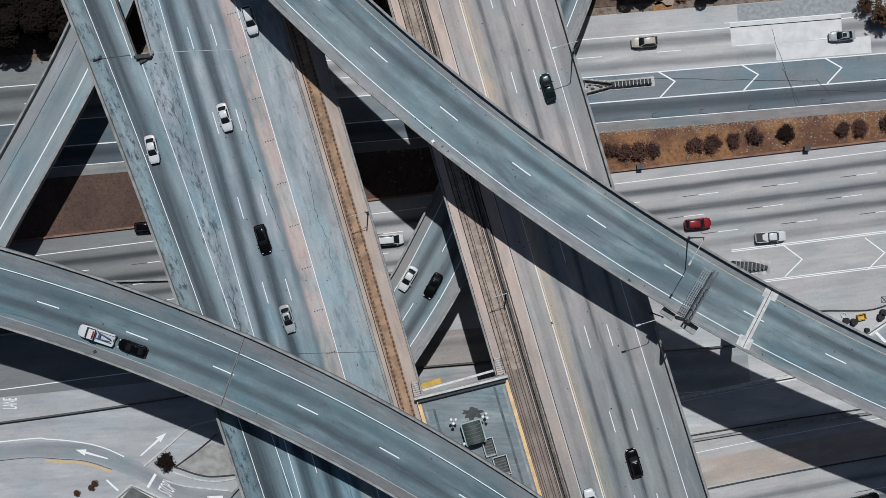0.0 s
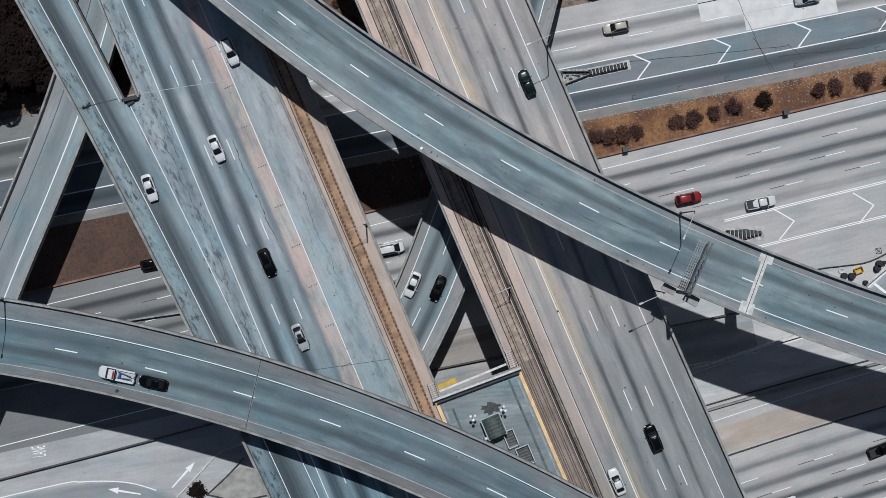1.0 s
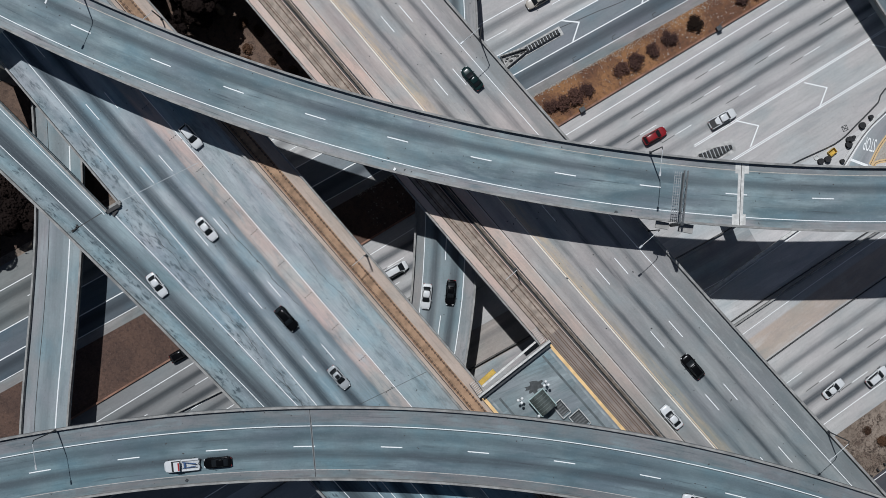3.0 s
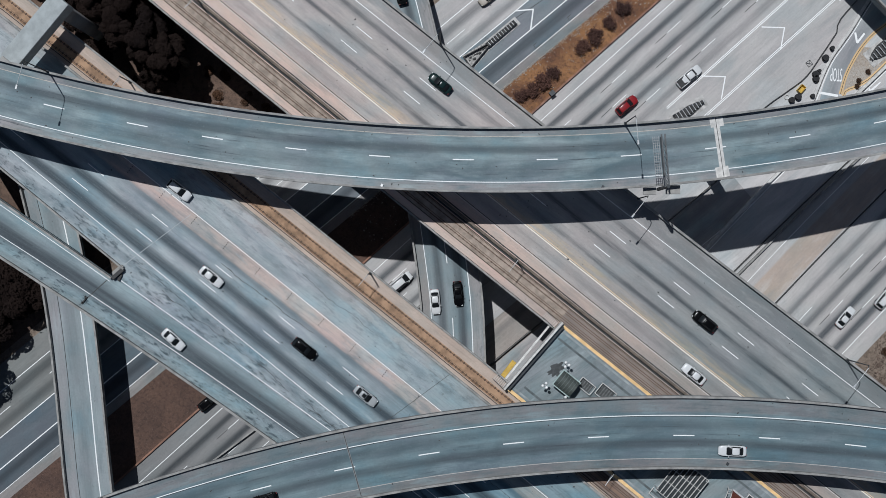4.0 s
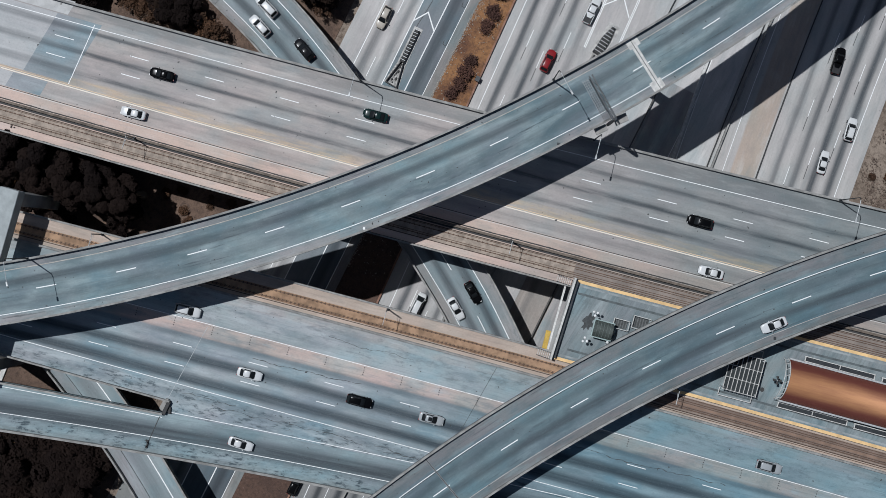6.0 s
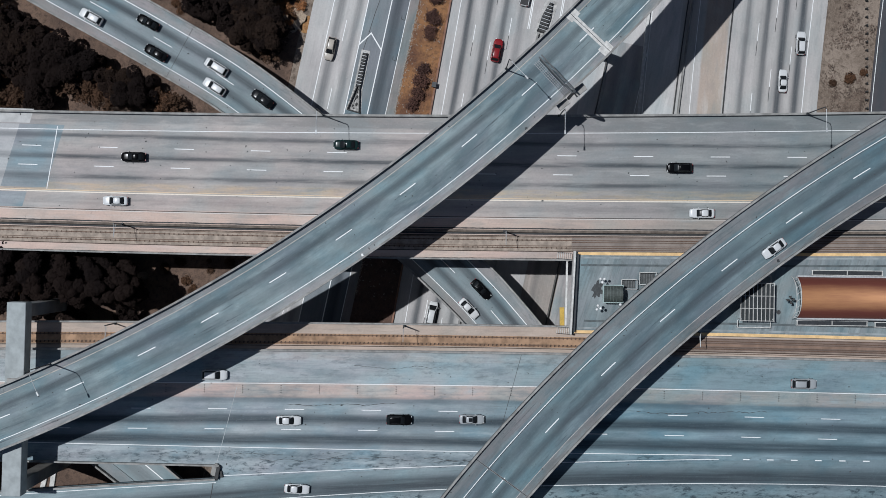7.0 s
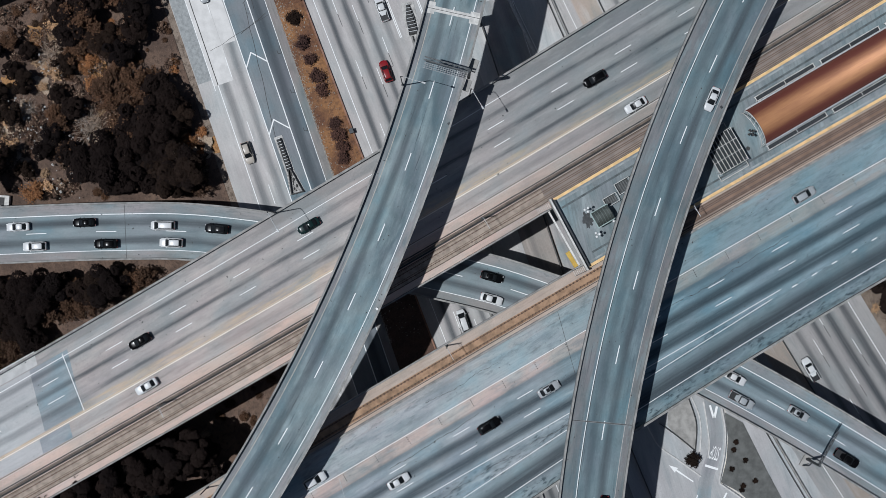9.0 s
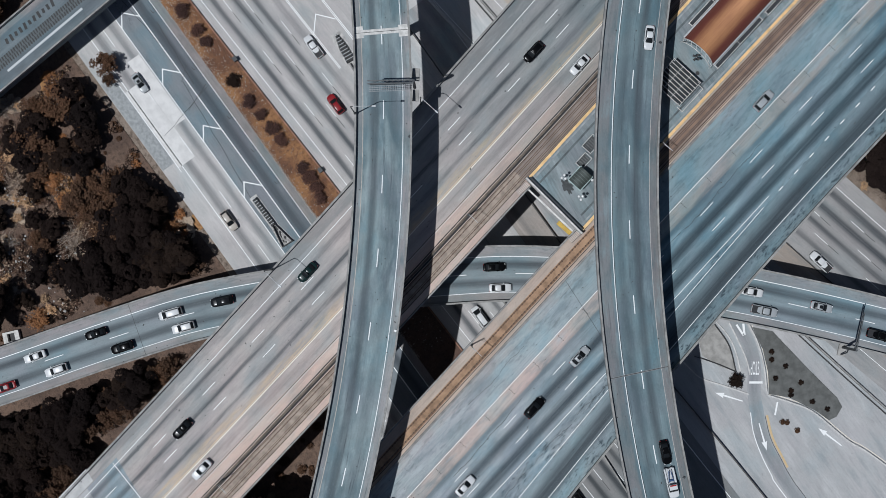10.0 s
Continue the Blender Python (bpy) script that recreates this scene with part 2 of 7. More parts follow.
def shifted(F, o):
    """The curve F moved o metres to its left."""
    def G(t):
        p, q = F(t - 0.05), F(t + 0.05)
        d = math.hypot(q[0] - p[0], q[1] - p[1])
        c = F(t)
        return (c[0] - (q[1] - p[1]) / d * o, c[1] + (q[0] - p[0]) / d * o)
    return G


def steps(a, b, step):
    n = max(1, int(math.ceil(abs(b - a) / step)))
    return [a + (b - a) * i / n for i in range(n + 1)]


def line(name, F, t0, t1, z, width=0.15, mat=None, parent=None, step=4.0, lift=0.012, label=""):
    zf = z if callable(z) else (lambda p: z)
    return sheet(name, shifted(F, width / 2), shifted(F, -width / 2), steps(t0, t1, step), lambda p: zf(p) + lift, 0.01, mat or M_white, parent, None, label)


def dashes(name, F, starts, length, z, width=0.15, mat=None, parent=None, lift=0.014):
    return [line(name, F, s, s + length, z, width, mat, parent, 2.0, lift) for s in starts]


def wall(name, F, t0, t1, z, width, height, mat, parent=None, step=4.0, label=""):
    zf = z if callable(z) else (lambda p: z)
    return sheet(name, shifted(F, width / 2), shifted(F, -width / 2), steps(t0, t1, step), lambda p: zf(p) + height, height + 0.02, mat, parent, None, label)


def empty(name, label, category, kind="", at=(0, 0, 0), group=""):
    ob = new(name)
    ob.location = at
    return tagged(ob, label, category, group, kind)


def poly(name, corners, z, mat, parent=None, thick=0.1, label=""):
    """A flat slab with the given plan corners."""
    bm = bmesh.new()
    f = bm.faces.new([bm.verts.new((x, y, z)) for x, y in corners])
    f.normal_update()
    if f.normal.z < 0:
        f.normal_flip()
    r = bmesh.ops.extrude_face_region(bm, geom=[f])
    for v in r["geom"]:
        if isinstance(v, bmesh.types.BMVert):
            v.co.z -= thick
    bmesh.ops.recalc_face_normals(bm, faces=bm.faces)
    lay = bm.loops.layers.uv.new("UVMap")
    for face in bm.faces:
        for loop in face.loops:
            loop[lay].uv = (loop.vert.co.x, loop.vert.co.y)
    return part(name, bm, mat, parent, label)


# ---- plan curves ----
ZE, ZC, ZD = 19.6, 9.0, 9.3


def quad(k, b, c):
    """A curve x(y) = k + b y + c y^2 near the middle, straight past 90 m."""
    def F(y):
        q = max(-90.0, min(90.0, y))
        return (k + b * q + c * q * q + (b + 2 * c * q) * (y - q), y)
    return F


def e_line(k):          # lines of the eastern freeway deck
    return quad(k, -0.2905, 1.05e-4)


def w_line(k):          # lines of the western freeway deck
    return quad(k, -0.2905, -0.85e-4)


def uv_e(p, t):
    return (p[1] * 1.042, p[0] - e_line(0)(p[1])[0])


def uv_w(p, t):
    return (p[1] * 1.042, p[0] - w_line(0)(p[1])[0])


def arc(turn, o, b, c):
    """A bowed ramp: along s on an axis at that turn (degrees), o + b s + c s^2 across it."""
    ca, sa = math.cos(radians(turn)), math.sin(radians(turn))
    def F(s):
        q = max(-110.0, min(110.0, s))
        w = o + b * q + c * q * q + (b + 2 * c * q) * (s - q)
        return (s * ca - w * sa, s * sa + w * ca)
    return F


def profile(points):
    """A smooth height over the way s, through (s, z) points."""
    S, Z = [p[0] for p in points], [p[1] for p in points]
    T = [(Z[min(i + 1, len(Z) - 1)] - Z[max(i - 1, 0)]) / (S[min(i + 1, len(S) - 1)] - S[max(i - 1, 0)]) for i in range(len(S))]
    def H(s):
        s = max(S[0], min(S[-1], s))
        i = max(0, min(len(S) - 2, sum(1 for v in S if v <= s) - 1))
        d = S[i + 1] - S[i]
        t = (s - S[i]) / d
        return (2 * t ** 3 - 3 * t * t + 1) * Z[i] + (t ** 3 - 2 * t * t + t) * d * T[i] + (3 * t * t - 2 * t ** 3) * Z[i + 1] + (t ** 3 - t * t) * d * T[i + 1]
    return H


def climbing(turn, o, b, c, z0, points):
    """A bowed ramp with a climbing deck: its plan narrows towards the middle of the place where it stands higher than z0. Gives the plan curve and the height at a place."""
    F, H = arc(turn, o, b, c), profile(points)
    ca, sa = math.cos(radians(turn)), math.sin(radians(turn))
    def G(s):
        f = (216.0 - H(s)) / (216.0 - z0)
        x, y = F(s)
        return (2 + (x - 2) * f, 1 + (y - 1) * f)
    def Z(p):
        f = 1.0
        for _ in range(4):
            s = (2 + (p[0] - 2) / f) * ca + (1 + (p[1] - 1) / f) * sa
            f = (216.0 - H(s)) / (216.0 - z0)
        return H(s)
    return G, Z


RAMP_U, UZ = climbing(-37, 16.35, 0.008, 0.00155, 27.3, [(-210, 25.0), (-120, 29.0), (-60, 30.4), (-10, 31.4), (20, 31.2), (45, 30.0), (75, 27.8), (120, 24.0), (210, 17.0)])
RAMP_L, LZ = climbing(-31, -32.85, 0.062, -0.0018, 28.5, [(-210, 12.0), (-100, 20.4), (-60, 23.8), (-30, 26.6), (-5, 28.0), (30, 28.4), (90, 28.0), (210, 24.0)])


def spline(points):
    """A smooth curve through points, run along in metres from the first."""
    P = [Vector((x, y)) for x, y in points]
    P = [P[0] * 2 - P[1]] + P + [P[-1] * 2 - P[-2]]
    dense = []
    for i in range(1, len(P) - 2):
        a, b, c, d = P[i - 1:i + 3]
        for j in range(24):
            t = j / 24
            dense.append(0.5 * (2 * b + (c - a) * t + (2 * a - 5 * b + 4 * c - d) * t * t + (3 * b - a - 3 * c + d) * t ** 3))
    dense.append(P[-2])
    D = np.array([tuple(p) for p in dense])
    S = np.concatenate([[0], np.cumsum(np.hypot(*np.diff(D, axis=0).T))])
    d0, d1 = (D[1] - D[0]) / (S[1] - S[0]), (D[-1] - D[-2]) / (S[-1] - S[-2])
    def F(t):
        if t < 0:
            return tuple(D[0] + d0 * t)
        if t > S[-1]:
            return tuple(D[-1] + d1 * (t - S[-1]))
        return (float(np.interp(t, S, D[:, 0])), float(np.interp(t, S, D[:, 1])))
    F.length = float(S[-1])
    return F


RAMP_C = spline([(46, 150), (37.5, 118), (32.0, 94.5), (26.4, 68.5), (20.9, 48), (9.5, 20), (-0.9, -1.5), (-7.9, -13.6), (-20.5, -32), (-34.6, -49.3), (-56.4, -72), (-88, -102)])
RAMP_D = spline([(-110, -48), (-91, -17), (-80.2, 3.5), (-71.2, 19.5), (-63.8, 33.5), (-57.0, 49), (-50, 68)])


def u110(v0, slope=0.0):
    """Lines of the ground freeway: v0 metres north of its axis, fanning by slope."""
    return lambda u: (u * 0.9967 - (v0 + slope * u) * 0.081, u * 0.081 + (v0 + slope * u) * 0.9967)


def s_axis(x):
    q = max(-120.0, min(120.0, x))
    return (x, -73.6 + 0.27 * q - 0.0006 * q * q + (0.27 - 0.0012 * q) * (x - q))


def s_line(o, fan=0.0):
    return lambda x: shifted(s_axis, o - fan * x)(x)


def uv_110(p, t):
    return (p[0] * 0.9967 + p[1] * 0.081, -p[0] * 0.081 + p[1] * 0.9967 - 0.042 * (p[0] * 0.9967 + p[1] * 0.081))


def uv_n(p, t):
    return (p[0] * 0.9967 + p[1] * 0.081, -p[0] * 0.081 + p[1] * 0.9967)


def uv_s(p, t):
    a = s_axis(p[0])
    return (p[0] * 1.03, (p[1] - a[1]) * 0.966)


FAR = steps(-260, 260, 6)

# ---- pavements ----
LIGHT = (0.45, 0.435, 0.42)
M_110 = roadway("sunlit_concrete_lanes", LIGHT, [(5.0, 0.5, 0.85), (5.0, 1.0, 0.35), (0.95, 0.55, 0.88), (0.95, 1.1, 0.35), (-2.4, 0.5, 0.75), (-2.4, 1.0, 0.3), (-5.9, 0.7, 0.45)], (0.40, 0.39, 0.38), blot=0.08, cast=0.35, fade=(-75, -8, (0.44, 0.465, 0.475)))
# lanes, gore and bus lane darken westward: greyer pavement plus painted tree shade
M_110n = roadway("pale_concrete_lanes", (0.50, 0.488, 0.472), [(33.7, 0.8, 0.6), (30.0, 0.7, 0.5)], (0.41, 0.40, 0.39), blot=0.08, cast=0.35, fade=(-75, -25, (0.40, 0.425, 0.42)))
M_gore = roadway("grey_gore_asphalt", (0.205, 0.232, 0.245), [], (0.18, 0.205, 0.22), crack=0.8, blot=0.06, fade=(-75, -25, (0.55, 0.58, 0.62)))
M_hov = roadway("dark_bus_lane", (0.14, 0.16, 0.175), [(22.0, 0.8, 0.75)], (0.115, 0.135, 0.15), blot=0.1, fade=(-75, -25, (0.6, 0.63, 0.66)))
M_shoulder = roadway("worn_shoulder_concrete", (0.25, 0.242, 0.23), [], (0.21, 0.205, 0.195))
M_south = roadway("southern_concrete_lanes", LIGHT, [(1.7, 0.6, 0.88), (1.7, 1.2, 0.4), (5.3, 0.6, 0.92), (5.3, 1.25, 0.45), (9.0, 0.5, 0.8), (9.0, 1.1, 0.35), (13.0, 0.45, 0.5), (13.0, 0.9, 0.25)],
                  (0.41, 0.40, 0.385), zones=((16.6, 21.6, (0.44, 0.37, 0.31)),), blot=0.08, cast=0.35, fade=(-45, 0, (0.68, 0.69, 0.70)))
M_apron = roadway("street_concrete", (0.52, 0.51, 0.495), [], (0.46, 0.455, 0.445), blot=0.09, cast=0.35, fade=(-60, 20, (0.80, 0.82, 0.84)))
M_front = roadway("frontage_asphalt", (0.052, 0.053, 0.060), [(-16.0, 0.7, 0.5), (-19.4, 0.7, 0.5)], (0.066, 0.066, 0.072), blot=0.08)
M_soil = ground_mat("orange_median_soil", (0.13, 0.061, 0.034), (0.295, 0.147, 0.062), (0.066, 0.035, 0.025), 0.14)
M_dirt = ground_mat("dry_grass_dirt", (0.172, 0.133, 0.103), (0.267, 0.215, 0.172), (0.073, 0.053, 0.040), 0.10)
M_brown = ground_mat("brown_bare_earth", (0.080, 0.048, 0.037), (0.112, 0.066, 0.048), (0.040, 0.026, 0.021), 0.2)
M_deck_u = roadway("ramp_deck_concrete", (0.238, 0.300, 0.308), [(1.7, 0.7, 0.7), (-1.9, 0.8, 0.3)], (0.138, 0.188, 0.212),
                   zones=((-6, -4.0, (0.29, 0.295, 0.295)), (3.9, 6, (0.24, 0.25, 0.255))), blot=0.18, skid=0.9, cloud=0.6)
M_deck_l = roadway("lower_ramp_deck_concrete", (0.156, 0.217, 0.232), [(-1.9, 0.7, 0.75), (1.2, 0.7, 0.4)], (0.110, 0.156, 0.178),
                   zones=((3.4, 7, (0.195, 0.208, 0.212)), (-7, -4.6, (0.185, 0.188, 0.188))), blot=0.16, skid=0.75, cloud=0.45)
M_deck_e = roadway("freeway_deck_concrete_east", (0.440, 0.402, 0.375), [(24.7, 0.36, 0.72), (24.7, 0.9, 0.25), (20.6, 0.40, 0.85), (20.6, 1.0, 0.3), (16.6, 0.36, 0.7), (16.6, 0.9, 0.22), (11.8, 0.6, 0.25)], (0.330, 0.322, 0.316),
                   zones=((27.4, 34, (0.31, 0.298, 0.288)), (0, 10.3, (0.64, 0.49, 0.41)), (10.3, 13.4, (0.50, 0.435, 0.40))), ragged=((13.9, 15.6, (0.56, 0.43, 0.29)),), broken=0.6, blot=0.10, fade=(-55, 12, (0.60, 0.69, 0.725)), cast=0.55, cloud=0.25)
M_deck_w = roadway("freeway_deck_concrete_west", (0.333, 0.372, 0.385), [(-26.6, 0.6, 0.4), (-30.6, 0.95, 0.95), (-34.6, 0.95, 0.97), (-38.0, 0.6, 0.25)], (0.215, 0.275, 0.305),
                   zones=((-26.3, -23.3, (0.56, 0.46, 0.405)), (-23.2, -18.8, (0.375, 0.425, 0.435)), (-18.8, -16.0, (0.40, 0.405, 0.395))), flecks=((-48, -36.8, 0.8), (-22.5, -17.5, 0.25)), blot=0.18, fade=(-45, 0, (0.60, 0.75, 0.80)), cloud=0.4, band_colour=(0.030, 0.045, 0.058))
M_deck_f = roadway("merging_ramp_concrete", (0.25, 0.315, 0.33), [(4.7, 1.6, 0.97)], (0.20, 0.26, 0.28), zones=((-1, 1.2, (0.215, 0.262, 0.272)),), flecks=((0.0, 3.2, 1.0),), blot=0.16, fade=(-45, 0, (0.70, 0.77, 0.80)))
M_deck_c = roadway("connector_deck_concrete", (0.205, 0.262, 0.282), [(1.9, 0.75, 0.85), (-1.9, 0.75, 0.75)], (0.20, 0.255, 0.275), zones=((3.75, 8, (0.285, 0.298, 0.302)), (-8, -4.1, (0.26, 0.27, 0.265))), blot=0.1, flecks=((4.6, 6, 0.3),), cloud=0.3, fade=(185, 225, (1.10, 1.03, 1.0)))
M_deck_d = roadway("single_lane_ramp_concrete", (0.255, 0.30, 0.31), [(0.2, 1.1, 0.3)], (0.25, 0.29, 0.30), zones=((2.2, 6, (0.27, 0.285, 0.29)),), blot=0.1)
M_track = roadway("track_slab", (0.48, 0.39, 0.325), [], (0.40, 0.32, 0.26), blot=0.12, cast=0.3)

# ---- ground ----
bm = bmesh.new()
bmesh.ops.create_grid(bm, x_segments=120, y_segments=120, size=1500)
for v in bm.verts:
    r = max(abs(v.co.x), abs(v.co.y))
    v.co.z = -0.15 + (noise.noise(v.co * 0.004) * 6 if r > 420 else 0)
tagged(part("ground", bm, M_dirt), "dry brown earth and grass round the interchange", "ground", kind="structure")

road = empty("road_north", "pale concrete ground freeway with dark bus lane", "road", "structure")
sheet("lanes", u110(39.5), u110(28.4), FAR, 0.05, 0.2, M_110n, road, uv_n)
sheet("gore", u110(28.4), u110(23.4), FAR, 0.05, 0.2, M_gore, road, uv_n)
sheet("bus_lane", u110(23.4), u110(19.8), FAR, 0.05, 0.2, M_hov, road, uv_n)
sheet("shoulder", u110(19.8), u110(17.9), FAR, 0.05, 0.2, M_shoulder, road, uv_n)
for v0, w in ((35.3, 0.16), (28.3, 0.18), (23.5, 0.2), (19.8, 0.12)):
    line("edge_line", u110(v0), -260, 260, 0.05, w, M_white, road, 10)
dashes("lane_dash", u110(31.9), [12 + 14.6 * i for i in range(-8, 7)], 4.5, 0.05, 0.13, M_white, road)
for i in range(0, 6):       # chevrons of the painted gore
    u = 44.1 + 15.35 * i
    for v1 in (23.6, 28.3):
        a, b = Vector(u110(26.3)(u)), Vector(u110(v1)(u - 2.9))
        f = lambda t, a=a, b=b: tuple(a.lerp(b, t / (b - a).length))
        line("chevron_bar", f, -0.1, (b - a).length, 0.05, 0.25, M_white, road, 2, 0.016 if v1 in (23.6, -5.2) else 0.022)

tagged(sheet("median_soil", u110(17.9), u110(9.75, 0.035), FAR, 0.10, 0.3, M_soil), "strip of orange dry soil with stones between roads", "soil", kind="structure")
mw = empty("median_wall", "low brown-stained concrete wall along the soil strip", "wall", "structure")
wall("wall_face", u110(9.6, 0.035), -260, 260, 0.0, 0.35, 0.5, plain("stained_brown_wall", (0.27, 0.15, 0.105), 0.9, 0, 0.4, 0.6), mw, 10)

road = empty("road_south", "pale concrete freeway with dark tyre tracks", "road", "structure")
sheet("lanes", u110(9.4, 0.035), u110(-20.0, 0.02), FAR, 0.05, 0.2, M_110, road, uv_110)
line("edge_line", u110(7.05, 0.042), -260, 260, 0.05, 0.14, M_white, road, 10)
for v0, ph in ((3.2, 3), (-0.45, 0), (-4.0, 6)):
    ss = [ph + 14.6 * i for i in range(-9, 8)]
    dashes("lane_dash", u110(v0, 0.042), ss, 3.7, 0.05, 0.12, M_white, road)
    dashes("contrast_dash", u110(v0, 0.042), [s - 3.0 for s in ss], 2.9, 0.05, 0.12, M_black, road)
for v0 in (-7.65, -7.95, -13.9, -14.2):
    line("double_line", u110(v0, 0.042), 52, 260, 0.05, 0.16, M_white, road, 10)
for i in range(0, 6):
    u = 64.8 + 15.2 * i
    for v1 in (-5.2, -11.1):
        a, b = Vector(u110(-8.2)(u)), Vector(u110(v1)(u - 3.4))
        f = lambda t, a=a, b=b: tuple(a.lerp(b, t / (b - a).length))
        line("chevron_bar", f, -0.1, (b - a).length, 0.05, 0.22, M_white, road, 2, 0.016 if v1 in (23.6, -5.2) else 0.022)

apron = empty("street_apron", "broad pale concrete street and slip roads at ground level", "road", "structure")
sheet("slab", u110(-20.0, 0.02), s_line(27.0), FAR, 0.045, 0.2, M_apron, apron, uv_n)
# slab darker and browner than the apron, with darker bands
sheet("oil_stained_slab", u110(-16.0), u110(-28.0), steps(-22, 12, 5), 0.062, 0.1, roadway("oil_stained_slab", (0.33, 0.295, 0.265), [(-25.0, 0.6, 0.85), (-25.0, 1.3, 0.5), (-18.2, 0.6, 0.4)], (0.27, 0.24, 0.22), blot=0.12, cast=0.3), apron, uv_n, "brown oil-stained concrete below the station platform")

road = empty("road_far_south", "pale concrete roadway with dark tyre tracks and tan strip", "road", "structure")
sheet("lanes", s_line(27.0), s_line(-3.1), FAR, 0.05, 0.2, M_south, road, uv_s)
line("edge_line", s_line(0), -260, 260, 0.05, 0.14, M_white, road, 8)
line("edge_line", s_line(23.4), -260, 260, 0.05, 0.12, M_white, road, 8)
for o, ph in ((3.4, 5), (7.2, 0), (10.7, 9)):
    ss = [ph + 14.2 * i for i in range(-9, 9)]
    dashes("lane_dash", s_line(o), ss, 3.6, 0.05, 0.12, M_white, road)
    dashes("contrast_dash", s_line(o), [s - 3.0 for s in ss], 2.9, 0.05, 0.12, M_black, road)
kb = empty("road_barrier", "low concrete median barrier with dark joints", "barrier", "structure")
wall("barrier_face", s_line(16.5), -260, 260, 0.0, 0.18, 0.4, M_dark_edge, kb, 8)
wall("barrier_face", s_line(27.6, 0.035), -260, 260, 0.0, 0.3, 0.85, M_parapet, kb, 8)
wall("barrier_face", s_line(28.5, 0.035), -260, 260, 0.0, 0.18, 0.4, M_dark_edge, kb, 8)
road = empty("frontage_road", "dark asphalt frontage road with white edge lines", "road", "structure")
sheet("lanes", s_line(-14.0), s_line(-21.6), FAR, 0.03, 0.2, M_front, road, uv_s)
for o in (-14.5, -21.0):
    line("edge_line", s_line(o), -260, 260, 0.03, 0.13, M_white, road, 8)
dashes("lane_dash", s_line(-17.8), [60 + 14.6 * i for i in range(-10, 8)], 3.6, 0.03, 0.12, M_white, road)


# ---- elevated freeway ----
def parapet(F, t0, t1, z, parent, width=0.32, height=0.85, step=5.0):
    wall("parapet", F, t0, t1, z, width, height, M_parapet, parent, step)


deck = empty("freeway_bridge_east", "elevated concrete freeway deck with tan shoulder and rails", "bridge", "structure")
Y = steps(-240, 240, 6)
r_out = quad(30.4, -0.305, 1.3e-4)
sheet("deck", e_line(1.6), r_out, Y, ZE, 0.55, M_deck_e, deck, uv_e)
sheet("girder", e_line(4.0), quad(27.5, -0.305, 1.3e-4), Y, ZE - 0.56, 1.6, M_girder, deck)
parapet(quad(30.2, -0.305, 1.3e-4), -240, 240, ZE, deck, 0.4)
parapet(e_line(1.75), -22, 240, ZE, deck, 0.28, 0.5)
line("edge_line", quad(26.8, -0.305, 1.3e-4), -240, 240, ZE, 0.12, M_white, deck, 6)
line("edge_line", e_line(9.9), -240, 240, ZE, 0.10, M_greyed, deck, 6)
line("shadow_joint", e_line(10.1), -240, 240, ZE, 0.12, M_dark_edge, deck, 6)
line("cream_line", e_line(13.5), -240, 240, ZE, 0.2, M_cream, deck, 6)
line("yellow_line", e_line(13.82), -240, 240, ZE, 0.16, M_pale_orange, deck, 6)
dashes("lane_dash", e_line(22.5), [81.4 - 14.05 * i for i in range(-4, 16)], 3.55, ZE, 0.14, M_white, deck)
dashes("lane_dash", e_line(18.7), [67.0 + 14.05 - 14.05 * i for i in range(-4, 16)], 3.55, ZE, 0.14, M_white, deck)
M_repave = roadway("repaved_deck_slab", (0.30, 0.335, 0.35), [(24.7, 0.6, 0.6), (20.6, 0.6, 0.7), (16.6, 0.6, 0.6)], (0.265, 0.30, 0.315), blot=0.12)
sheet("repaved_slab", e_line(14.2), e_line(26.7), steps(78.3, 86.6, 2), ZE + 0.006, 0.005, M_repave, deck, uv_e)
sheet("repaved_slab", e_line(10.3), e_line(13.3), steps(81.5, 88.0, 2), ZE + 0.006, 0.005, M_repave, deck, uv_e)
M_newer = roadway("newer_deck_slab", (0.47, 0.475, 0.47), [(24.7, 0.55, 0.5), (20.6, 0.6, 0.55), (16.6, 0.6, 0.45)], (0.42, 0.43, 0.43), blot=0.08, cast=0.3)
sheet("newer_slab", e_line(14.2), e_line(26.7), steps(86.6, 200, 6), ZE + 0.006, 0.005, M_newer, deck, uv_e)
sheet("newer_slab", e_line(10.3), e_line(13.3), steps(88.0, 200, 6), ZE + 0.006, 0.005, M_newer, deck, uv_e)
sheet("pale_slab", e_line(26.9), e_line(29.7), steps(84.8, 120, 3), ZE + 0.006, 0.005, plain("fresh_shoulder_slab", (0.50, 0.50, 0.49), 0.85, 0, 0.15, 0.6), deck)
wall("track_barrier", e_line(7.4), -240, 240, ZE, 0.45, 0.8, plain("dark_stained_barrier", (0.16, 0.13, 0.105), 0.9, 0, 0.4, 0.8), deck, 6)

deck = empty("freeway_bridge_west", "elevated bluish concrete freeway deck, cracked and stained", "bridge", "structure")
f_right = quad(-40.45, -0.3488, -2.26e-4)
w_left = lambda y: f_right(y) if y < 31.2 else (-40.4 - 0.28 * y, y)
YW = sorted(set(steps(-240, 31.1, 6) + [31.3] + steps(36, 240, 6)))
sheet("deck", w_left, w_line(-16.9), YW, ZE, 0.55, M_deck_w, deck, uv_w)
sheet("track_deck", w_line(-16.9), w_line(-11.2), Y, ZE - 0.004, 0.55, M_track, deck, uv_w)
sheet("girder", w_line(-38.0), w_line(-13.5), Y, ZE - 0.56, 1.6, M_girder, deck)
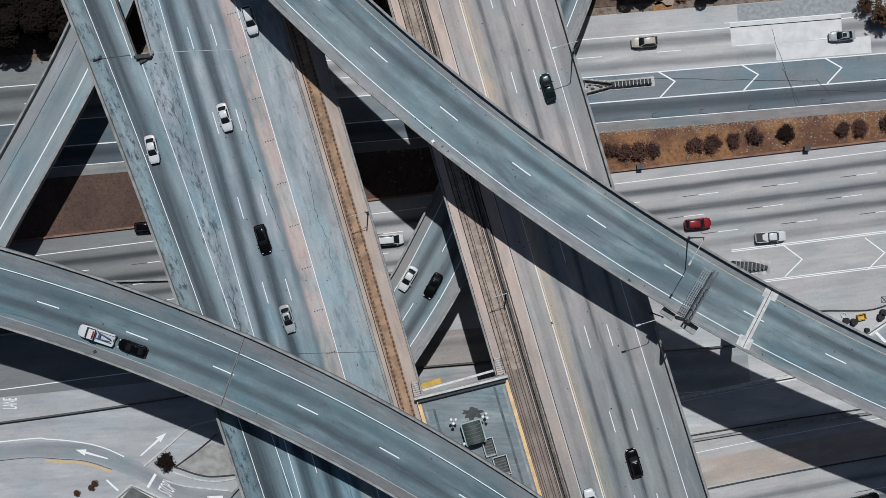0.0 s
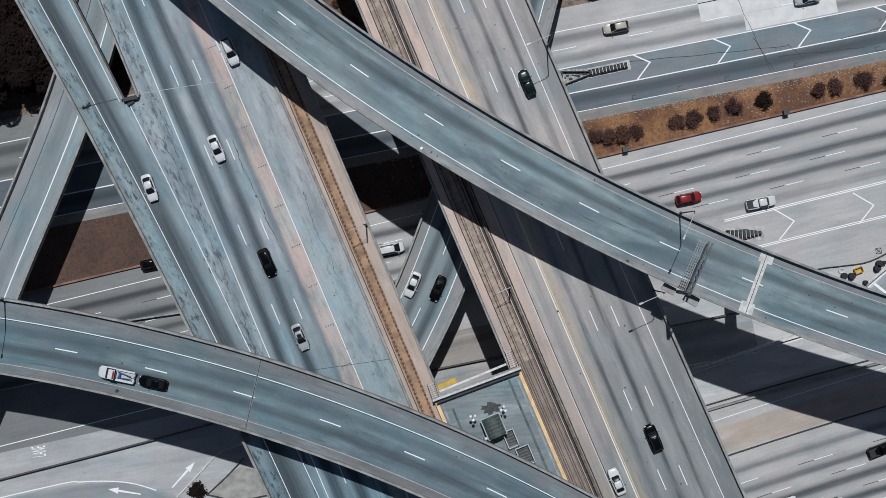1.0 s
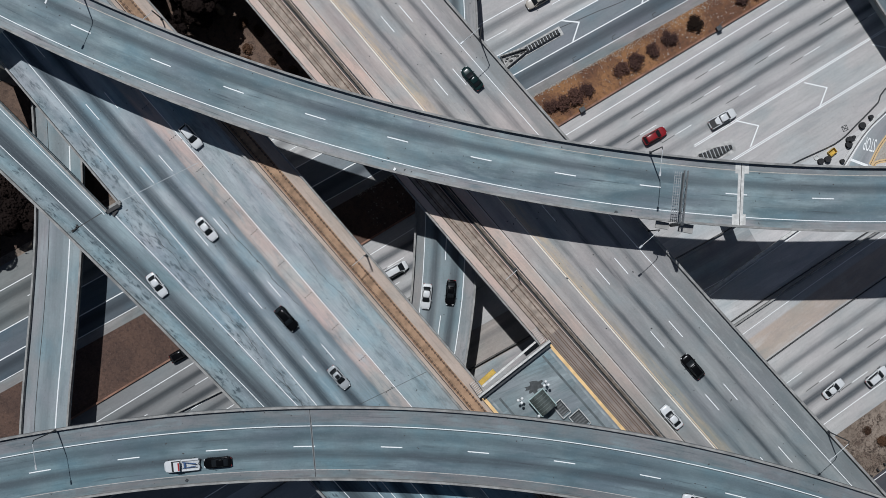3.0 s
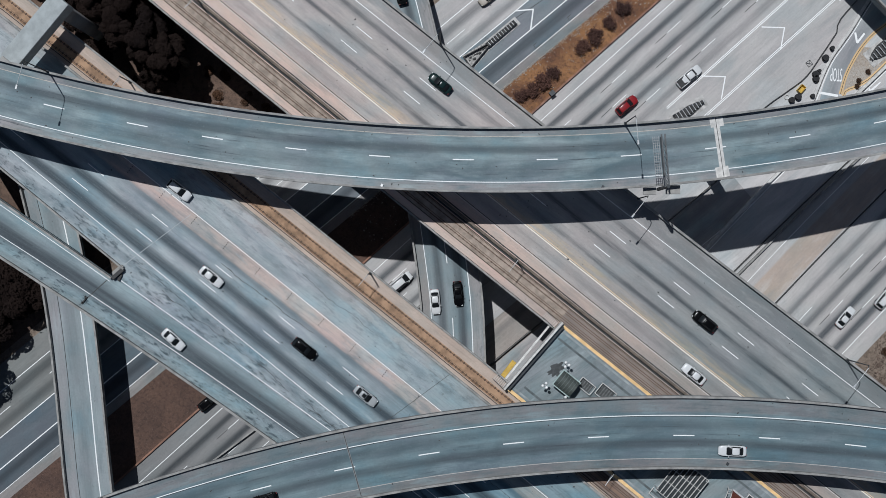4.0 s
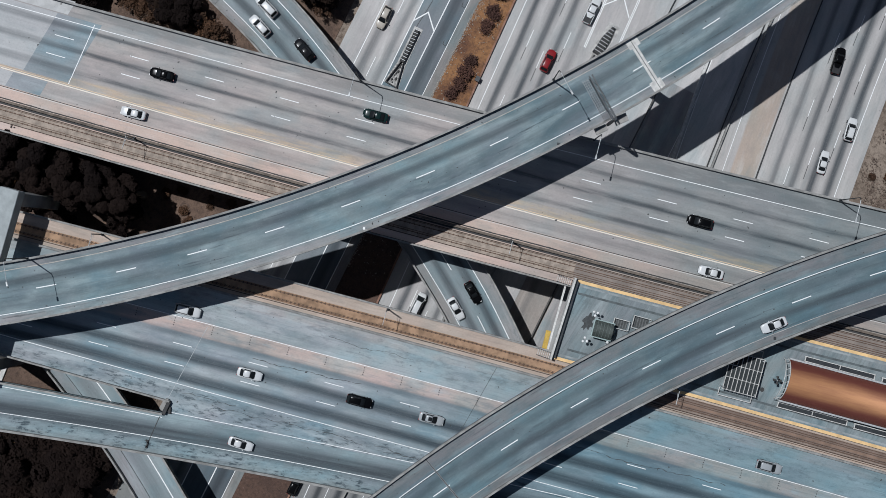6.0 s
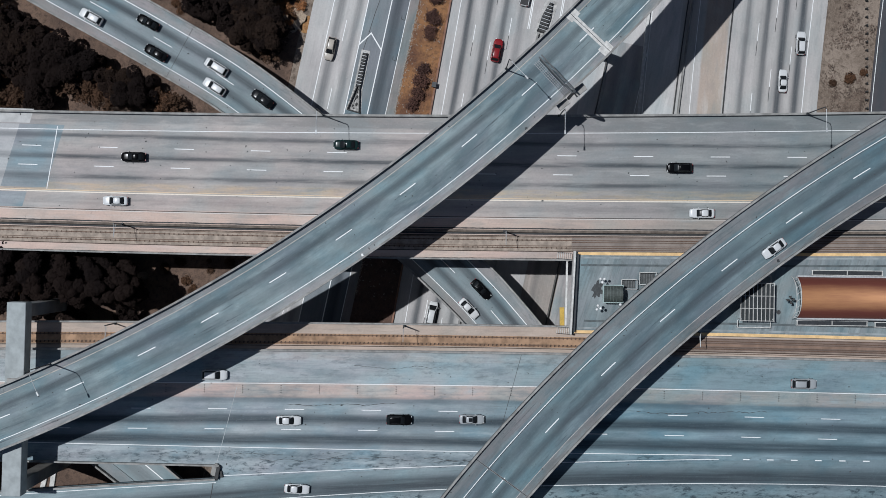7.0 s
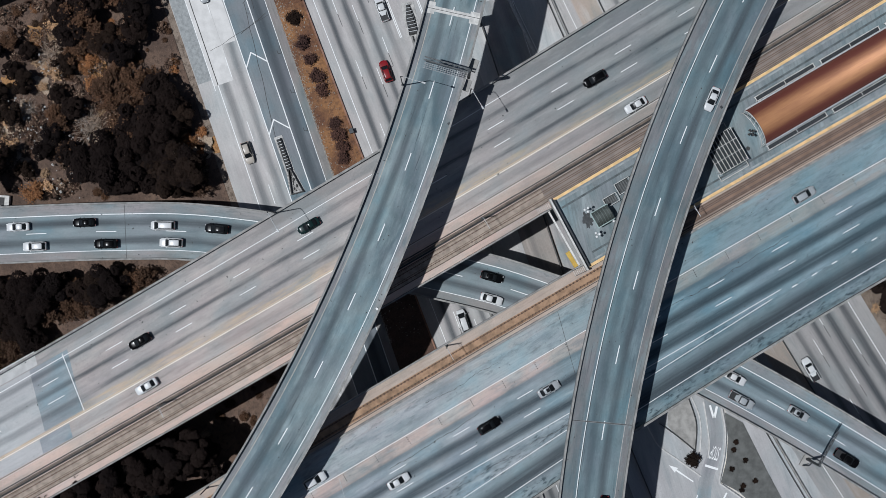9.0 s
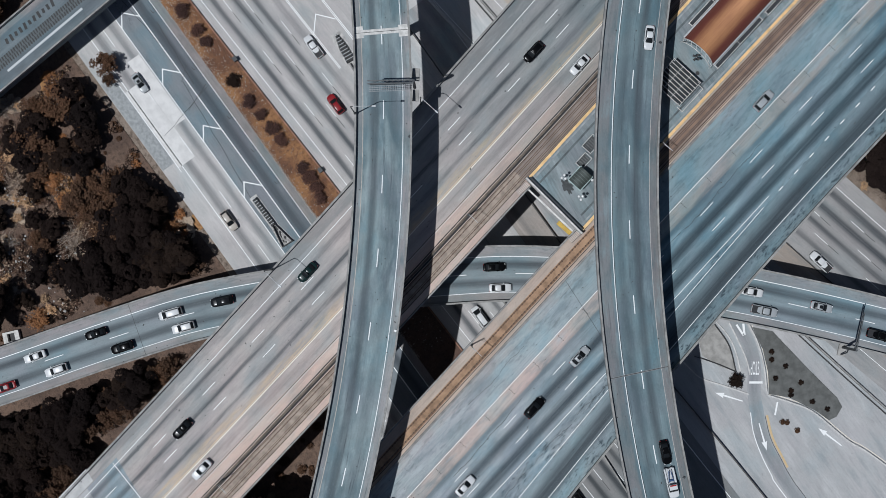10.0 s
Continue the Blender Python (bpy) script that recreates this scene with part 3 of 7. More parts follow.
f_left = quad(-48.4, -0.3651, -4.976e-4)
uv_f = lambda p, t: (p[1] * 1.06, p[0] - f_left(p[1])[0])
sheet("ramp_deck", f_left, f_right, steps(-240, 150, 5), ZE - 0.002, 0.55, M_deck_f, deck, uv_f)
sheet("ramp_girder", shifted(f_left, -2.0), shifted(f_right, 1.6), steps(-240, 150, 6), ZE - 0.56, 1.5, M_girder, deck)
parapet(shifted(f_left, -0.2), -240, 150, ZE, deck, 0.4)
parapet(shifted(f_right, 0.2), 31.0, 150, ZE, deck, 0.35)
parapet(lambda y: (-40.25 - 0.28 * y, y), 31.0, 240, ZE, deck, 0.3)
parapet(w_line(-11.35), -240, 240, ZE, deck, 0.3, 0.5)
wall("track_barrier", w_line(-16.8), -240, 240, ZE, 0.35, 0.8, M_parapet, deck, 6)
line("edge_line", w_line(-23.45), -240, 240, ZE, 0.11, M_white, deck, 6)
line("edge_line", quad(-36.5, -0.2853, 5.9e-5), -62, 240, ZE, 0.115, M_white, deck, 6)
line("edge_line", shifted(f_right, -0.35), -60, 31, ZE, 0.115, M_white, deck, 6)
line("edge_line", shifted(f_right, 0.9), 31, 150, ZE, 0.115, M_white, deck, 6)
line("edge_line", shifted(f_left, -3.3), -240, 150, ZE, 0.115, M_white, deck, 6)
dashes("lane_dash", w_line(-28.6), [46.8 - 14.07 * i for i in range(-6, 17)], 3.55, ZE, 0.13, M_white, deck)
dashes("lane_dash", w_line(-32.6), [46.3 - 14.07 * i for i in range(-6, 17)], 3.55, ZE, 0.13, M_white, deck)
dashes("merge_dash", quad(-37.4, -0.2905, 0), [-65.5 - 4.4 * i for i in range(12)], 1.2, ZE, 0.18, M_white, deck)


# ---- ramps ----
def uv_along(F):
    def uv(p, t):
        c = F(t)
        q = F(t + 0.1)
        dx, dy = q[0] - c[0], q[1] - c[1]
        n = math.hypot(dx, dy)
        return (t, (-(p[0] - c[0]) * dy + (p[1] - c[1]) * dx) / n)
    return uv


def ramp(name, F, t0, t1, half, z, mat, label, rail=0.35):
    r = empty(name, label, "bridge", "structure")
    ts = steps(t0, t1, 4)
    zf = z if callable(z) else (lambda p: z)
    sheet("deck", shifted(F, half), shifted(F, -half), ts, z, 0.4, mat, r, uv_along(F))
    sheet("girder", shifted(F, half - 2.1), shifted(F, 2.1 - half), ts, lambda p: zf(p) - 0.41, 1.7, M_girder, r)
    for side in (1, -1):
        parapet(shifted(F, side * (half - rail / 2)), t0, t1, z, r, rail, 0.85, 4)
    return r


ru = ramp("upper_ramp_bridge", RAMP_U, -210, 210, 5.52, UZ, M_deck_u, "high curved concrete ramp with weathered blue-grey deck")
line("edge_line", shifted(RAMP_U, -3.75), -210, 210, UZ, 0.13, M_white, ru, 4)
line("edge_line", shifted(RAMP_U, 3.95), -210, 210, UZ, 0.13, plain("faded_cream_paint", (0.46, 0.43, 0.38), 0.7), ru, 4)
dashes("lane_dash", RAMP_U, [0.5 + 14.45 * i + (1.4 if i < -3 else 0) for i in range(-12, 13)], 3.6, UZ, 0.17, M_white, ru)
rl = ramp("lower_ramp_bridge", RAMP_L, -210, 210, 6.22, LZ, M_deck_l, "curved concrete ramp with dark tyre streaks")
line("edge_line", shifted(RAMP_L, 2.85), -210, 210, LZ, 0.13, M_white, rl, 4)
line("edge_shade", shifted(RAMP_L, 2.68), -210, 210, LZ, 0.08, M_dark_edge, rl, 4, 0.010)
line("edge_line", shifted(RAMP_L, -4.55), -210, 210, LZ, 0.12, plain("faded_grey_paint", (0.42, 0.40, 0.38), 0.7), rl, 4)
dashes("lane_dash", shifted(RAMP_L, -0.6), [7.4 + 14.6 * i for i in range(-12, 13)], 3.6, LZ, 0.17, M_white, rl)
rc = ramp("connector_bridge", RAMP_C, 0, RAMP_C.length, 6.0, ZC, M_deck_c, "concrete connector ramp passing under the freeway decks")
line("edge_line", shifted(RAMP_C, 3.6), 0, RAMP_C.length, ZC, 0.16, M_white, rc, 4)
line("edge_line", shifted(RAMP_C, -4.0), 0, RAMP_C.length, ZC, 0.12, M_white, rc, 4)
dashes("lane_dash", RAMP_C, [9 + 14.6 * i for i in range(19)], 4.2, ZC, 0.14, M_white, rc)
rd = ramp("single_lane_bridge", RAMP_D, 0, RAMP_D.length, 4.5, ZD, M_deck_d, "single-lane concrete ramp crossing below the freeway")
line("edge_line", shifted(RAMP_D, -1.9), 0, RAMP_D.length, ZD, 0.2, M_white, rd, 4)
line("edge_line", shifted(RAMP_D, 2.0), 0, RAMP_D.length, ZD, 0.12, M_dark_edge, rd, 4)


# ---- rails ----
for name, F, y0, y1, lab in (("west_track", w_line(-14.5), -240, 240, "rusty rail track on a stained concrete slab"), ("east_track", e_line(4.9), -240, 240, "brown rail track on a tan concrete slab")):
    tr = empty(name, lab, "rail track", "structure")
    if name == "west_track":
        sheet("track_slab", shifted(F, 1.1), shifted(F, -1.0), steps(-34, y1, 6), ZE + 0.06, 0.08, M_rust_bed, tr)
        sheet("track_slab", shifted(F, 1.35), shifted(F, -1.35), steps(y0, -34, 6), ZE + 0.06, 0.08, plain("grimy_track_slab", (0.205, 0.152, 0.125), 0.9, 0, 0.25, 0.35), tr)
        for o in (0.38, -0.38, 1.6, -1.2):
            wall("guard_rail", shifted(F, o), y0, -34, ZE + 0.06, 0.1, 0.15, M_rail, tr, 6)
        line("pale_streak", shifted(F, 1.0), y0, -34, ZE + 0.06, 0.22, plain("pale_track_streak", (0.31, 0.245, 0.20), 0.9, 0, 0.3, 0.35), tr, 6, 0.01)
        line("rust_streak", shifted(F, -0.02), y0, -34, ZE + 0.06, 0.4, plain("rust_track_streak", (0.25, 0.165, 0.12), 0.9, 0, 0.3, 0.35), tr, 6, 0.01)
    else:
        sheet("track_slab", shifted(F, 1.45), shifted(F, -1.6), steps(y0, y1, 6), ZE + 0.06, 0.08, plain("brown_track_slab", (0.37, 0.305, 0.25), 0.9, 0, 0.35, 0.8), tr)
        for o in (0.36, -1.3):
            wall("guard_rail", shifted(F, o), y0, y1, ZE + 0.06, 0.09, 0.15, M_rail, tr, 6)
        sheet("grimy_slab", shifted(F, 1.4), shifted(F, -1.55), steps(y0, -21, 6), ZE + 0.066, 0.05, plain("rust_grimed_slab", (0.255, 0.215, 0.188), 0.9, 0, 0.25, 0.35), tr)
        for o in (-0.36, 1.1):
            wall("guard_rail", shifted(F, o), y0, -21, ZE + 0.06, 0.11, 0.15, M_rail, tr, 6)
    b_, bw_, pitch, yb = (0.13, 0.17, 0.76, -34) if name == "west_track" else (0.11, 0.13, 0.9, -20)
    for o in (0.72, -0.72):
        wall("rail", shifted(F, o), y0, y1, ZE + 0.06, 0.13, 0.17, M_rail, tr, 6)
        verts, faces = [], []
        G = shifted(F, o)
        for i in range(int((y1 - yb) / pitch)):
            y = yb + i * pitch
            x, yy = G(y)
            n = len(verts)
            verts += [(x + dx, yy + dy, ZE + zz) for zz in (0.06, 0.15) for dx, dy in ((-bw_, -b_), (bw_, -b_), (bw_, b_), (-bw_, b_))]
            faces += [(n + 4, n + 5, n + 6, n + 7), (n, n + 1, n + 5, n + 4), (n + 1, n + 2, n + 6, n + 5), (n + 2, n + 3, n + 7, n + 6), (n + 3, n, n + 4, n + 7)]
        tagged(put("fastenings", verts, faces, M_tie, tr), kind="stuff")
    for o in (1.42, -1.5) if name == "east_track" else (1.3,):
        line("slab_joint", shifted(F, o), y0, y1, ZE + 0.03, 0.14, M_tie, tr, 6, 0.045)
    wall("cable_trough", shifted(F, 2.15 if name == "west_track" else -1.95), y0, y1, ZE, 0.35, 0.14, M_dark_edge if name == "east_track" else M_parapet, tr, 6)


# ---- station ----
ZP = 20.6
st = empty("station_platform", "blue-grey concrete station platform with yellow edges", "platform", "structure")
M_plat = roadway("platform_concrete", (0.24, 0.28, 0.285), [], (0.185, 0.222, 0.232), blot=0.3)
pl = lambda t: (w_line(-12.6)(-25.9 - t))
pr = lambda t: (e_line(3.4)(-22.2 - t))
sheet("deck", pl, pr, steps(0, 200, 5), ZP, 1.5, M_plat, st)
for f, s in ((pl, -1), (pr, 1)):
    g = lambda t, f=f, s=s: shifted(f, -s * 0.05)(t)
    sheet("warning_strip", lambda t, f=f, s=s: (f(t)[0] - s * 0.02, f(t)[1]), lambda t, f=f, s=s: (f(t)[0] - s * 0.62, f(t)[1]), steps(0.3, 200, 5), ZP + 0.02, 0.03,
          plain("yellow_warning_tiles", (0.80, 0.54, 0.26), 0.8, 0, 0.2, 0.7), st)
a, b = Vector((*pl(0), 0)), Vector((*pr(0), 0))
d = (b - a).normalized()
ang = math.atan2(d.y, d.x)
mid = (a + b) / 2
out = Vector((-d.y, d.x, 0))
bm = bmesh.new()
box(bm, ((b - a).length + 0.4, 0.38, 2.6), mid + out * 0.35 + Vector((0, 0, ZP - 0.2)), ang, 0.05)
part("end_wall", bm, M_joint, st, "pale concrete end wall")
bm = bmesh.new()
box(bm, ((b - a).length - 0.6, 0.3, 0.12), mid - out * 0.25 + Vector((0, 0, ZP + 0.9)), ang)
part("end_rail", bm, M_dark_steel, st, "dark steel end rail")
bm = bmesh.new()
box(bm, ((b - a).length - 1.5, 0.35, 0.3), mid + out * 1.35 + Vector((0, 0, ZP - 1.5)), ang + 0.03)
part("conduit_beam", bm, M_joint, st)
bm = bmesh.new()
box(bm, (4.2, 0.9, 0.25), a + d * 2.6 + out * 1.8 + Vector((0, 0, ZP - 2.4)), ang + 0.06)
part("gangway", bm, plain("yellow_gangway_paint", (0.55, 0.36, 0.06), 0.6), st, "yellow steel gangway")

for F, y, side in ((w_line(-12.1), -24.2, 0), (e_line(2.6), -20.2, 1)):
    gate = empty("track_end_gate", "small white steel bar gate at the platform end", "gate", "", (F(y)[0], F(y)[1], ZE + 0.02), "platform gates")
    gate.rotation_euler = (0, 0, ang + math.pi / 2 - 0.03)
    for i in range(8):
        bm = bmesh.new()
        box(bm, (0.09, 1.15, 0.09), (-1.25 + i * 0.36, 0, 0.95))
        part("bar", bm, M_joint, gate)
    for yy in (-0.6, 0.6):
        bm = bmesh.new()
        box(bm, (2.8, 0.08, 0.08), (0, yy, 0.95))
        part("side_rail", bm, M_dark_steel, gate)
    for xx in (-1.3, 1.3):
        for yy in (-0.6, 0.6):
            bm = bmesh.new()
            box(bm, (0.08, 0.08, 0.95), (xx, yy, 0.475))
            part("post", bm, M_dark_steel, gate)


def along(k0, y):
    """A place on the platform: k0 across and y, with the turn of the platform there."""
    return Vector((w_line(k0)(y)[0], y, ZP)), math.atan2(-1, 0.2905)


# barrel-roofed lift house
p, tn = along(-4.6, -30.8)
lift = empty("lift_house", "green-grey barrel-roofed lift house on the platform", "lift house", "", p)
lift.rotation_euler = (0, 0, tn)
M_green = plain("green_grey_sheet", (0.085, 0.10, 0.092), 0.45, 0.3, 0.3, 2.0)
bm = bmesh.new()
box(bm, (3.3, 3.0, 2.3), (0, 0, 1.15), 0, 0.04)
part("walls", bm, plain("grey_green_panel", (0.30, 0.34, 0.32), 0.5), lift)
n, verts, faces = 14, [], []
for i in range(n + 1):
    th = math.pi * i / n
    for xx in (-1.75, 1.75):
        verts.append((xx, -1.55 * math.cos(th), 2.3 + 1.0 * math.sin(th)))
for i in range(n):
    faces.append((2 * i, 2 * i + 1, 2 * i + 3, 2 * i + 2))
faces += [tuple(range(0, 2 * n + 2, 2)), tuple(range(2 * n + 1, 0, -2))]
put("roof", verts, faces, M_green, lift)
for xx in (-1.2, -0.6, 0.0, 0.6, 1.2):
    bm = bmesh.new()
    for i in range(n):
        t0, t1 = math.pi * i / n, math.pi * (i + 1) / n
        tube(bm, (xx, -1.57 * math.cos(t0), 2.3 + 1.02 * math.sin(t0)), (xx, -1.57 * math.cos(t1), 2.3 + 1.02 * math.sin(t1)), 0.035, seg=5)
    part("rib", bm, plain("rib_sheet", (0.24, 0.28, 0.26), 0.4, 0.4), lift)
M_eave = plain("pale_teal_eaves", (0.33, 0.42, 0.41), 0.6)
for yy in (-1.62, 1.62):
    bm = bmesh.new()
    box(bm, (3.6, 0.2, 0.14), (0, yy, 2.32))
    part("side_eave", bm, M_eave, lift)
for xx in (-1.8, 1.8):
    bm = bmesh.new()
    box(bm, (0.3, 3.3, 0.16), (xx, 0, 2.32))
    part("gutter", bm, M_eave, lift)

# faint dark drain strips along the platform
for f, s, o in ((pl, -1, 2.5), (pr, 1, 2.6)):
    line("drain_strip", lambda t, f=f, s=s, o=o: (f(t)[0] - s * o, f(t)[1]), 1.5, 190, ZP, 0.4, plain("damp_drain_strip", (0.11, 0.13, 0.135), 0.8, 0, 0.4, 0.6), st, 5, 0.008)
    line("pale_strip", lambda t, f=f, s=s, o=o: (f(t)[0] - s * 1.1, f(t)[1]), 0.8, 190, ZP, 0.35, plain("pale_paving_strip", (0.30, 0.33, 0.335), 0.85, 0, 0.3, 0.6), st, 5, 0.008)
# dark patch on the paving beside the lift
M_dark_patch = plain("dark_paving_stain", (0.055, 0.06, 0.062), 0.7, 0, 0.4, 2.0)
rs = random.Random(1)
stain = [(4.2 + (1.9 * math.cos(q * 0.2618)) * (f := rs.uniform(0.55, 1.1)), -28.1 + (1.2 * math.sin(q * 0.2618)) * f) for q in range(24)]
poly("stain", stain, ZP + 0.016, M_dark_patch, st, 0.01)

# stair wells with rails beside the lift
for k0, y, lx, ly in ((-2.7, -33.4, 2.9, 1.8), (-1.5, -36.5, 3.2, 2.3)):
    p, tn = along(k0, y)
    well = empty("stair_well", "open stair well with grey steel guard rails", "stairs", "", p, "stair wells")
    well.rotation_euler = (0, 0, tn)
    # flat dark sheet and darkened treads stand in for the shaft's shade
    bm = bmesh.new()
    box(bm, (lx - 0.3, ly - 0.3, 0.03), (0, 0, 0.02))
    part("opening", bm, plain("shaded_stair_concrete", (0.07, 0.075, 0.075), 0.9), well)
    for i in range(5):
        bm = bmesh.new()
        box(bm, (0.22, ly - 0.5, 0.06 + 0.02 * i), (-lx / 2 + 0.5 + i * 0.5, 0, 0.06))
        part("tread", bm, plain("worn_stair_tread", (0.13, 0.135, 0.135), 0.9), well)
    for xx, yy, sx, sy in ((0, ly / 2, lx, 0.1), (0, -ly / 2, lx, 0.1), (lx / 2, 0, 0.1, ly), (-lx / 2, 0, 0.1, ly)):
        bm = bmesh.new()
        box(bm, (sx, sy, 0.1), (xx, yy, 1.05))
        part("guard_rail", bm, M_joint, well)
    for xx in (-lx / 2, lx / 2):
        for yy in (-ly / 2, ly / 2):
            bm = bmesh.new()
            box(bm, (0.1, 0.1, 1.05), (xx, yy, 0.52))
            part("post", bm, M_steel, well)

# clusters of white globe lamps
M_globe = plain("white_globe", (0.82, 0.83, 0.82), 0.3)
for k0, y in ((-7.3, -28.8), (-1.9, -28.0), (-7.0, -32.8)):
    p, tn = along(k0, y)
    lp = empty("globe_lamp", "platform lamp post with three white globes", "lamp", "", p, "platform lamps")
    bm = bmesh.new()
    tube(bm, (0, 0, 0), (0, 0, 3.2), 0.07)
    part("post", bm, M_steel, lp)
    for i in range(3):
        t = i * 2.1 + y
        c = (0.42 * math.cos(t), 0.42 * math.sin(t), 3.3)
        bm = bmesh.new()
        bmesh.ops.create_uvsphere(bm, u_segments=12, v_segments=8, radius=0.27, matrix=Matrix.Translation(c))
        part("globe", bm, M_globe, lp, smooth=True)
        bm = bmesh.new()
        tube(bm, (0, 0, 3.1), c, 0.03)
        part("arm", bm, M_steel, lp)

# open steel trellis over the middle of the platform
p, tn = along(-5.6, -57.0)
tre = empty("roof_trellis", "open grey steel roof trellis over dark louvres", "trellis", "", p)
tre.rotation_euler = (0, 0, tn)
bm = bmesh.new()
box(bm, (6.2, 6.9, 0.05), (0, 0, 2.7))
part("louvre_panel", bm, plain("dark_louvre", (0.020, 0.026, 0.029), 0.7), tre, "dark louvre panel")
for i in range(9):
    bm = bmesh.new()
    box(bm, (0.10, 7.2, 0.28), (-3.1 + i * 0.775, 0, 2.95), 0, 0.02)
    part("beam", bm, M_joint, tre)
for i in range(4):
    bm = bmesh.new()
    box(bm, (6.5, 0.10, 0.2), (0, -3.5 + i * 2.33, 3.0), 0, 0.02)
    part("purlin", bm, M_joint, tre)
for xx in (-2.9, 2.9):
    for yy in (-3.2, 3.2):
        bm = bmesh.new()
        tube(bm, (xx, yy, 0), (xx, yy, 2.8), 0.11)
        part("post", bm, M_steel, tre)

for s in (-1, 1):
    bm = bmesh.new()
    box(bm, (6.3, 0.16, 0.12), (0, s * 4.9, 0.9), 0, 0.02)
    part("side_rail", bm, M_joint, tre)
    for xx in (-3.1, 3.1):
        bm = bmesh.new()
        box(bm, (0.14, 1.4, 0.12), (xx, s * 4.2, 0.9), 0, 0.02)
        part("return_rail", bm, M_joint, tre)
        bm = bmesh.new()
        box(bm, (0.12, 0.12, 0.9), (xx, s * 4.85, 0.42))
        part("rail_post", bm, M_steel, tre)

bm = bmesh.new()
tube(bm, (0, 0, 0.02), (0, 0, 0.06), 0.42, 0.4, 16)
dc = part("drain_cover", bm, M_dark_edge)
dc.location = (10.13, -62.27, ZP)
tagged(dc, "round black drain cover in the station platform", "drain cover")
# lamp cluster on a post, its unlit lamps shaped as dark horns
sp = empty("speaker_post", "short steel post with clustered dark loudspeakers on the platform", "loudspeaker post", "", (12.9, -62.8, ZP))
bm = bmesh.new()
tube(bm, (0, 0, 0), (0, 0, 3.2), 0.09, 0.07)
part("pole", bm, M_steel, sp)
for q in range(4):
    w = q * math.pi / 2 + 0.4
    bm = bmesh.new()
    tube(bm, (0.15 * math.cos(w), 0.15 * math.sin(w), 3.1), (0.75 * math.cos(w), 0.75 * math.sin(w), 3.0), 0.12, 0.26, 10)
    part("speaker_horn", bm, M_dark_edge, sp, "dark flared loudspeaker horn")

# long rust-red barrel canopy
p, tn = along(-4.5, -63.9)
can = empty("barrel_canopy", "long rust-red curved metal canopy over the platform", "canopy", "", p)
can.rotation_euler = (0, 0, tn)
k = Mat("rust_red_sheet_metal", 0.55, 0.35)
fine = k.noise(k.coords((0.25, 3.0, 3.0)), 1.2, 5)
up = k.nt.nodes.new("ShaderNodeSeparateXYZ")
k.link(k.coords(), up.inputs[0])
crest_light = k.span(k.math("ADD", up.outputs[2], k.math("MULTIPLY", k.noise(k.coords((0.1, 0.8, 0.8)), 1.0, 4), 1.2)), 5.2, 6.7)     # painted highlight: crest lighter and sides darker by height
cc = k.mix(crest_light, (0.165, 0.050, 0.037), (0.52, 0.26, 0.115))
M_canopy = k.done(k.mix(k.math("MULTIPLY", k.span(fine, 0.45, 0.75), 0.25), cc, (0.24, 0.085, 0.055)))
L_can, n, verts, faces = 100.0, 28, [], []
for rr in (0.0, -0.08):
    for i in range(n + 1):
        th = math.pi * (0.03 + 0.94 * i / n)
        for xx in (0.0, L_can):
            verts.append((xx, -(3.85 + rr) * math.cos(th), 2.1 + (3.6 + rr) * math.sin(th)))
m = 2 * (n + 1)
for i in range(n):
    faces.append((2 * i, 2 * i + 1, 2 * i + 3, 2 * i + 2))
    faces.append((m + 2 * i, m + 2 * i + 2, m + 2 * i + 3, m + 2 * i + 1))
    faces += [(2 * i, 2 * i + 2, m + 2 * i + 2, m + 2 * i), (2 * i + 1, m + 2 * i + 1, m + 2 * i + 3, 2 * i + 3)]
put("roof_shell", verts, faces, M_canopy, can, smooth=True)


def sweep(path, r, seg=6):
    """One bent tube along a path."""
    verts, faces = [], []
    P = [Vector(p) for p in path]
    for i, p in enumerate(P):
        d = (P[min(i + 1, len(P) - 1)] - P[max(i - 1, 0)]).normalized()
        u = d.cross(Vector((1, 0.01, 0.02))).normalized()
        v = d.cross(u)
        verts += [tuple(p + (u * math.cos(q * 2 * math.pi / seg) + v * math.sin(q * 2 * math.pi / seg)) * r) for q in range(seg)]
    for i in range(len(P) - 1):
        for q in range(seg):
            a, b = i * seg + q, i * seg + (q + 1) % seg
            faces.append((a, b, b + seg, a + seg))
    return verts, faces


hoop = lambda x, q: (x, -3.9 * math.cos(math.pi * (0.03 + 0.94 * q / 18)), 2.1 + 3.65 * math.sin(math.pi * (0.03 + 0.94 * q / 18)))
for dx in (-0.15, -1.0):
    v_, f_ = sweep([hoop(dx, q) for q in range(19)], 0.07)
    put("end_hoop", v_, f_, M_joint, can, label="pale steel end hoop")
for q in range(0, 18, 2):
    bm = bmesh.new()
    tube(bm, hoop(-1.0, q), hoop(-0.15, q + 1), 0.045, seg=5)
    part("brace", bm, M_joint, can)
for s in (-1, 1):
    bm = bmesh.new()
    box(bm, (L_can, 0.3, 0.22), (L_can / 2, s * 3.98, 2.75))
    part("gutter", bm, M_steel, can)
    for i in range(14):
        bm = bmesh.new()
        tube(bm, (1 + i * 9, s * 3.3, 0), (1 + i * 9, s * 3.6, 2.9), 0.16)
        part("column", bm, M_steel, can)
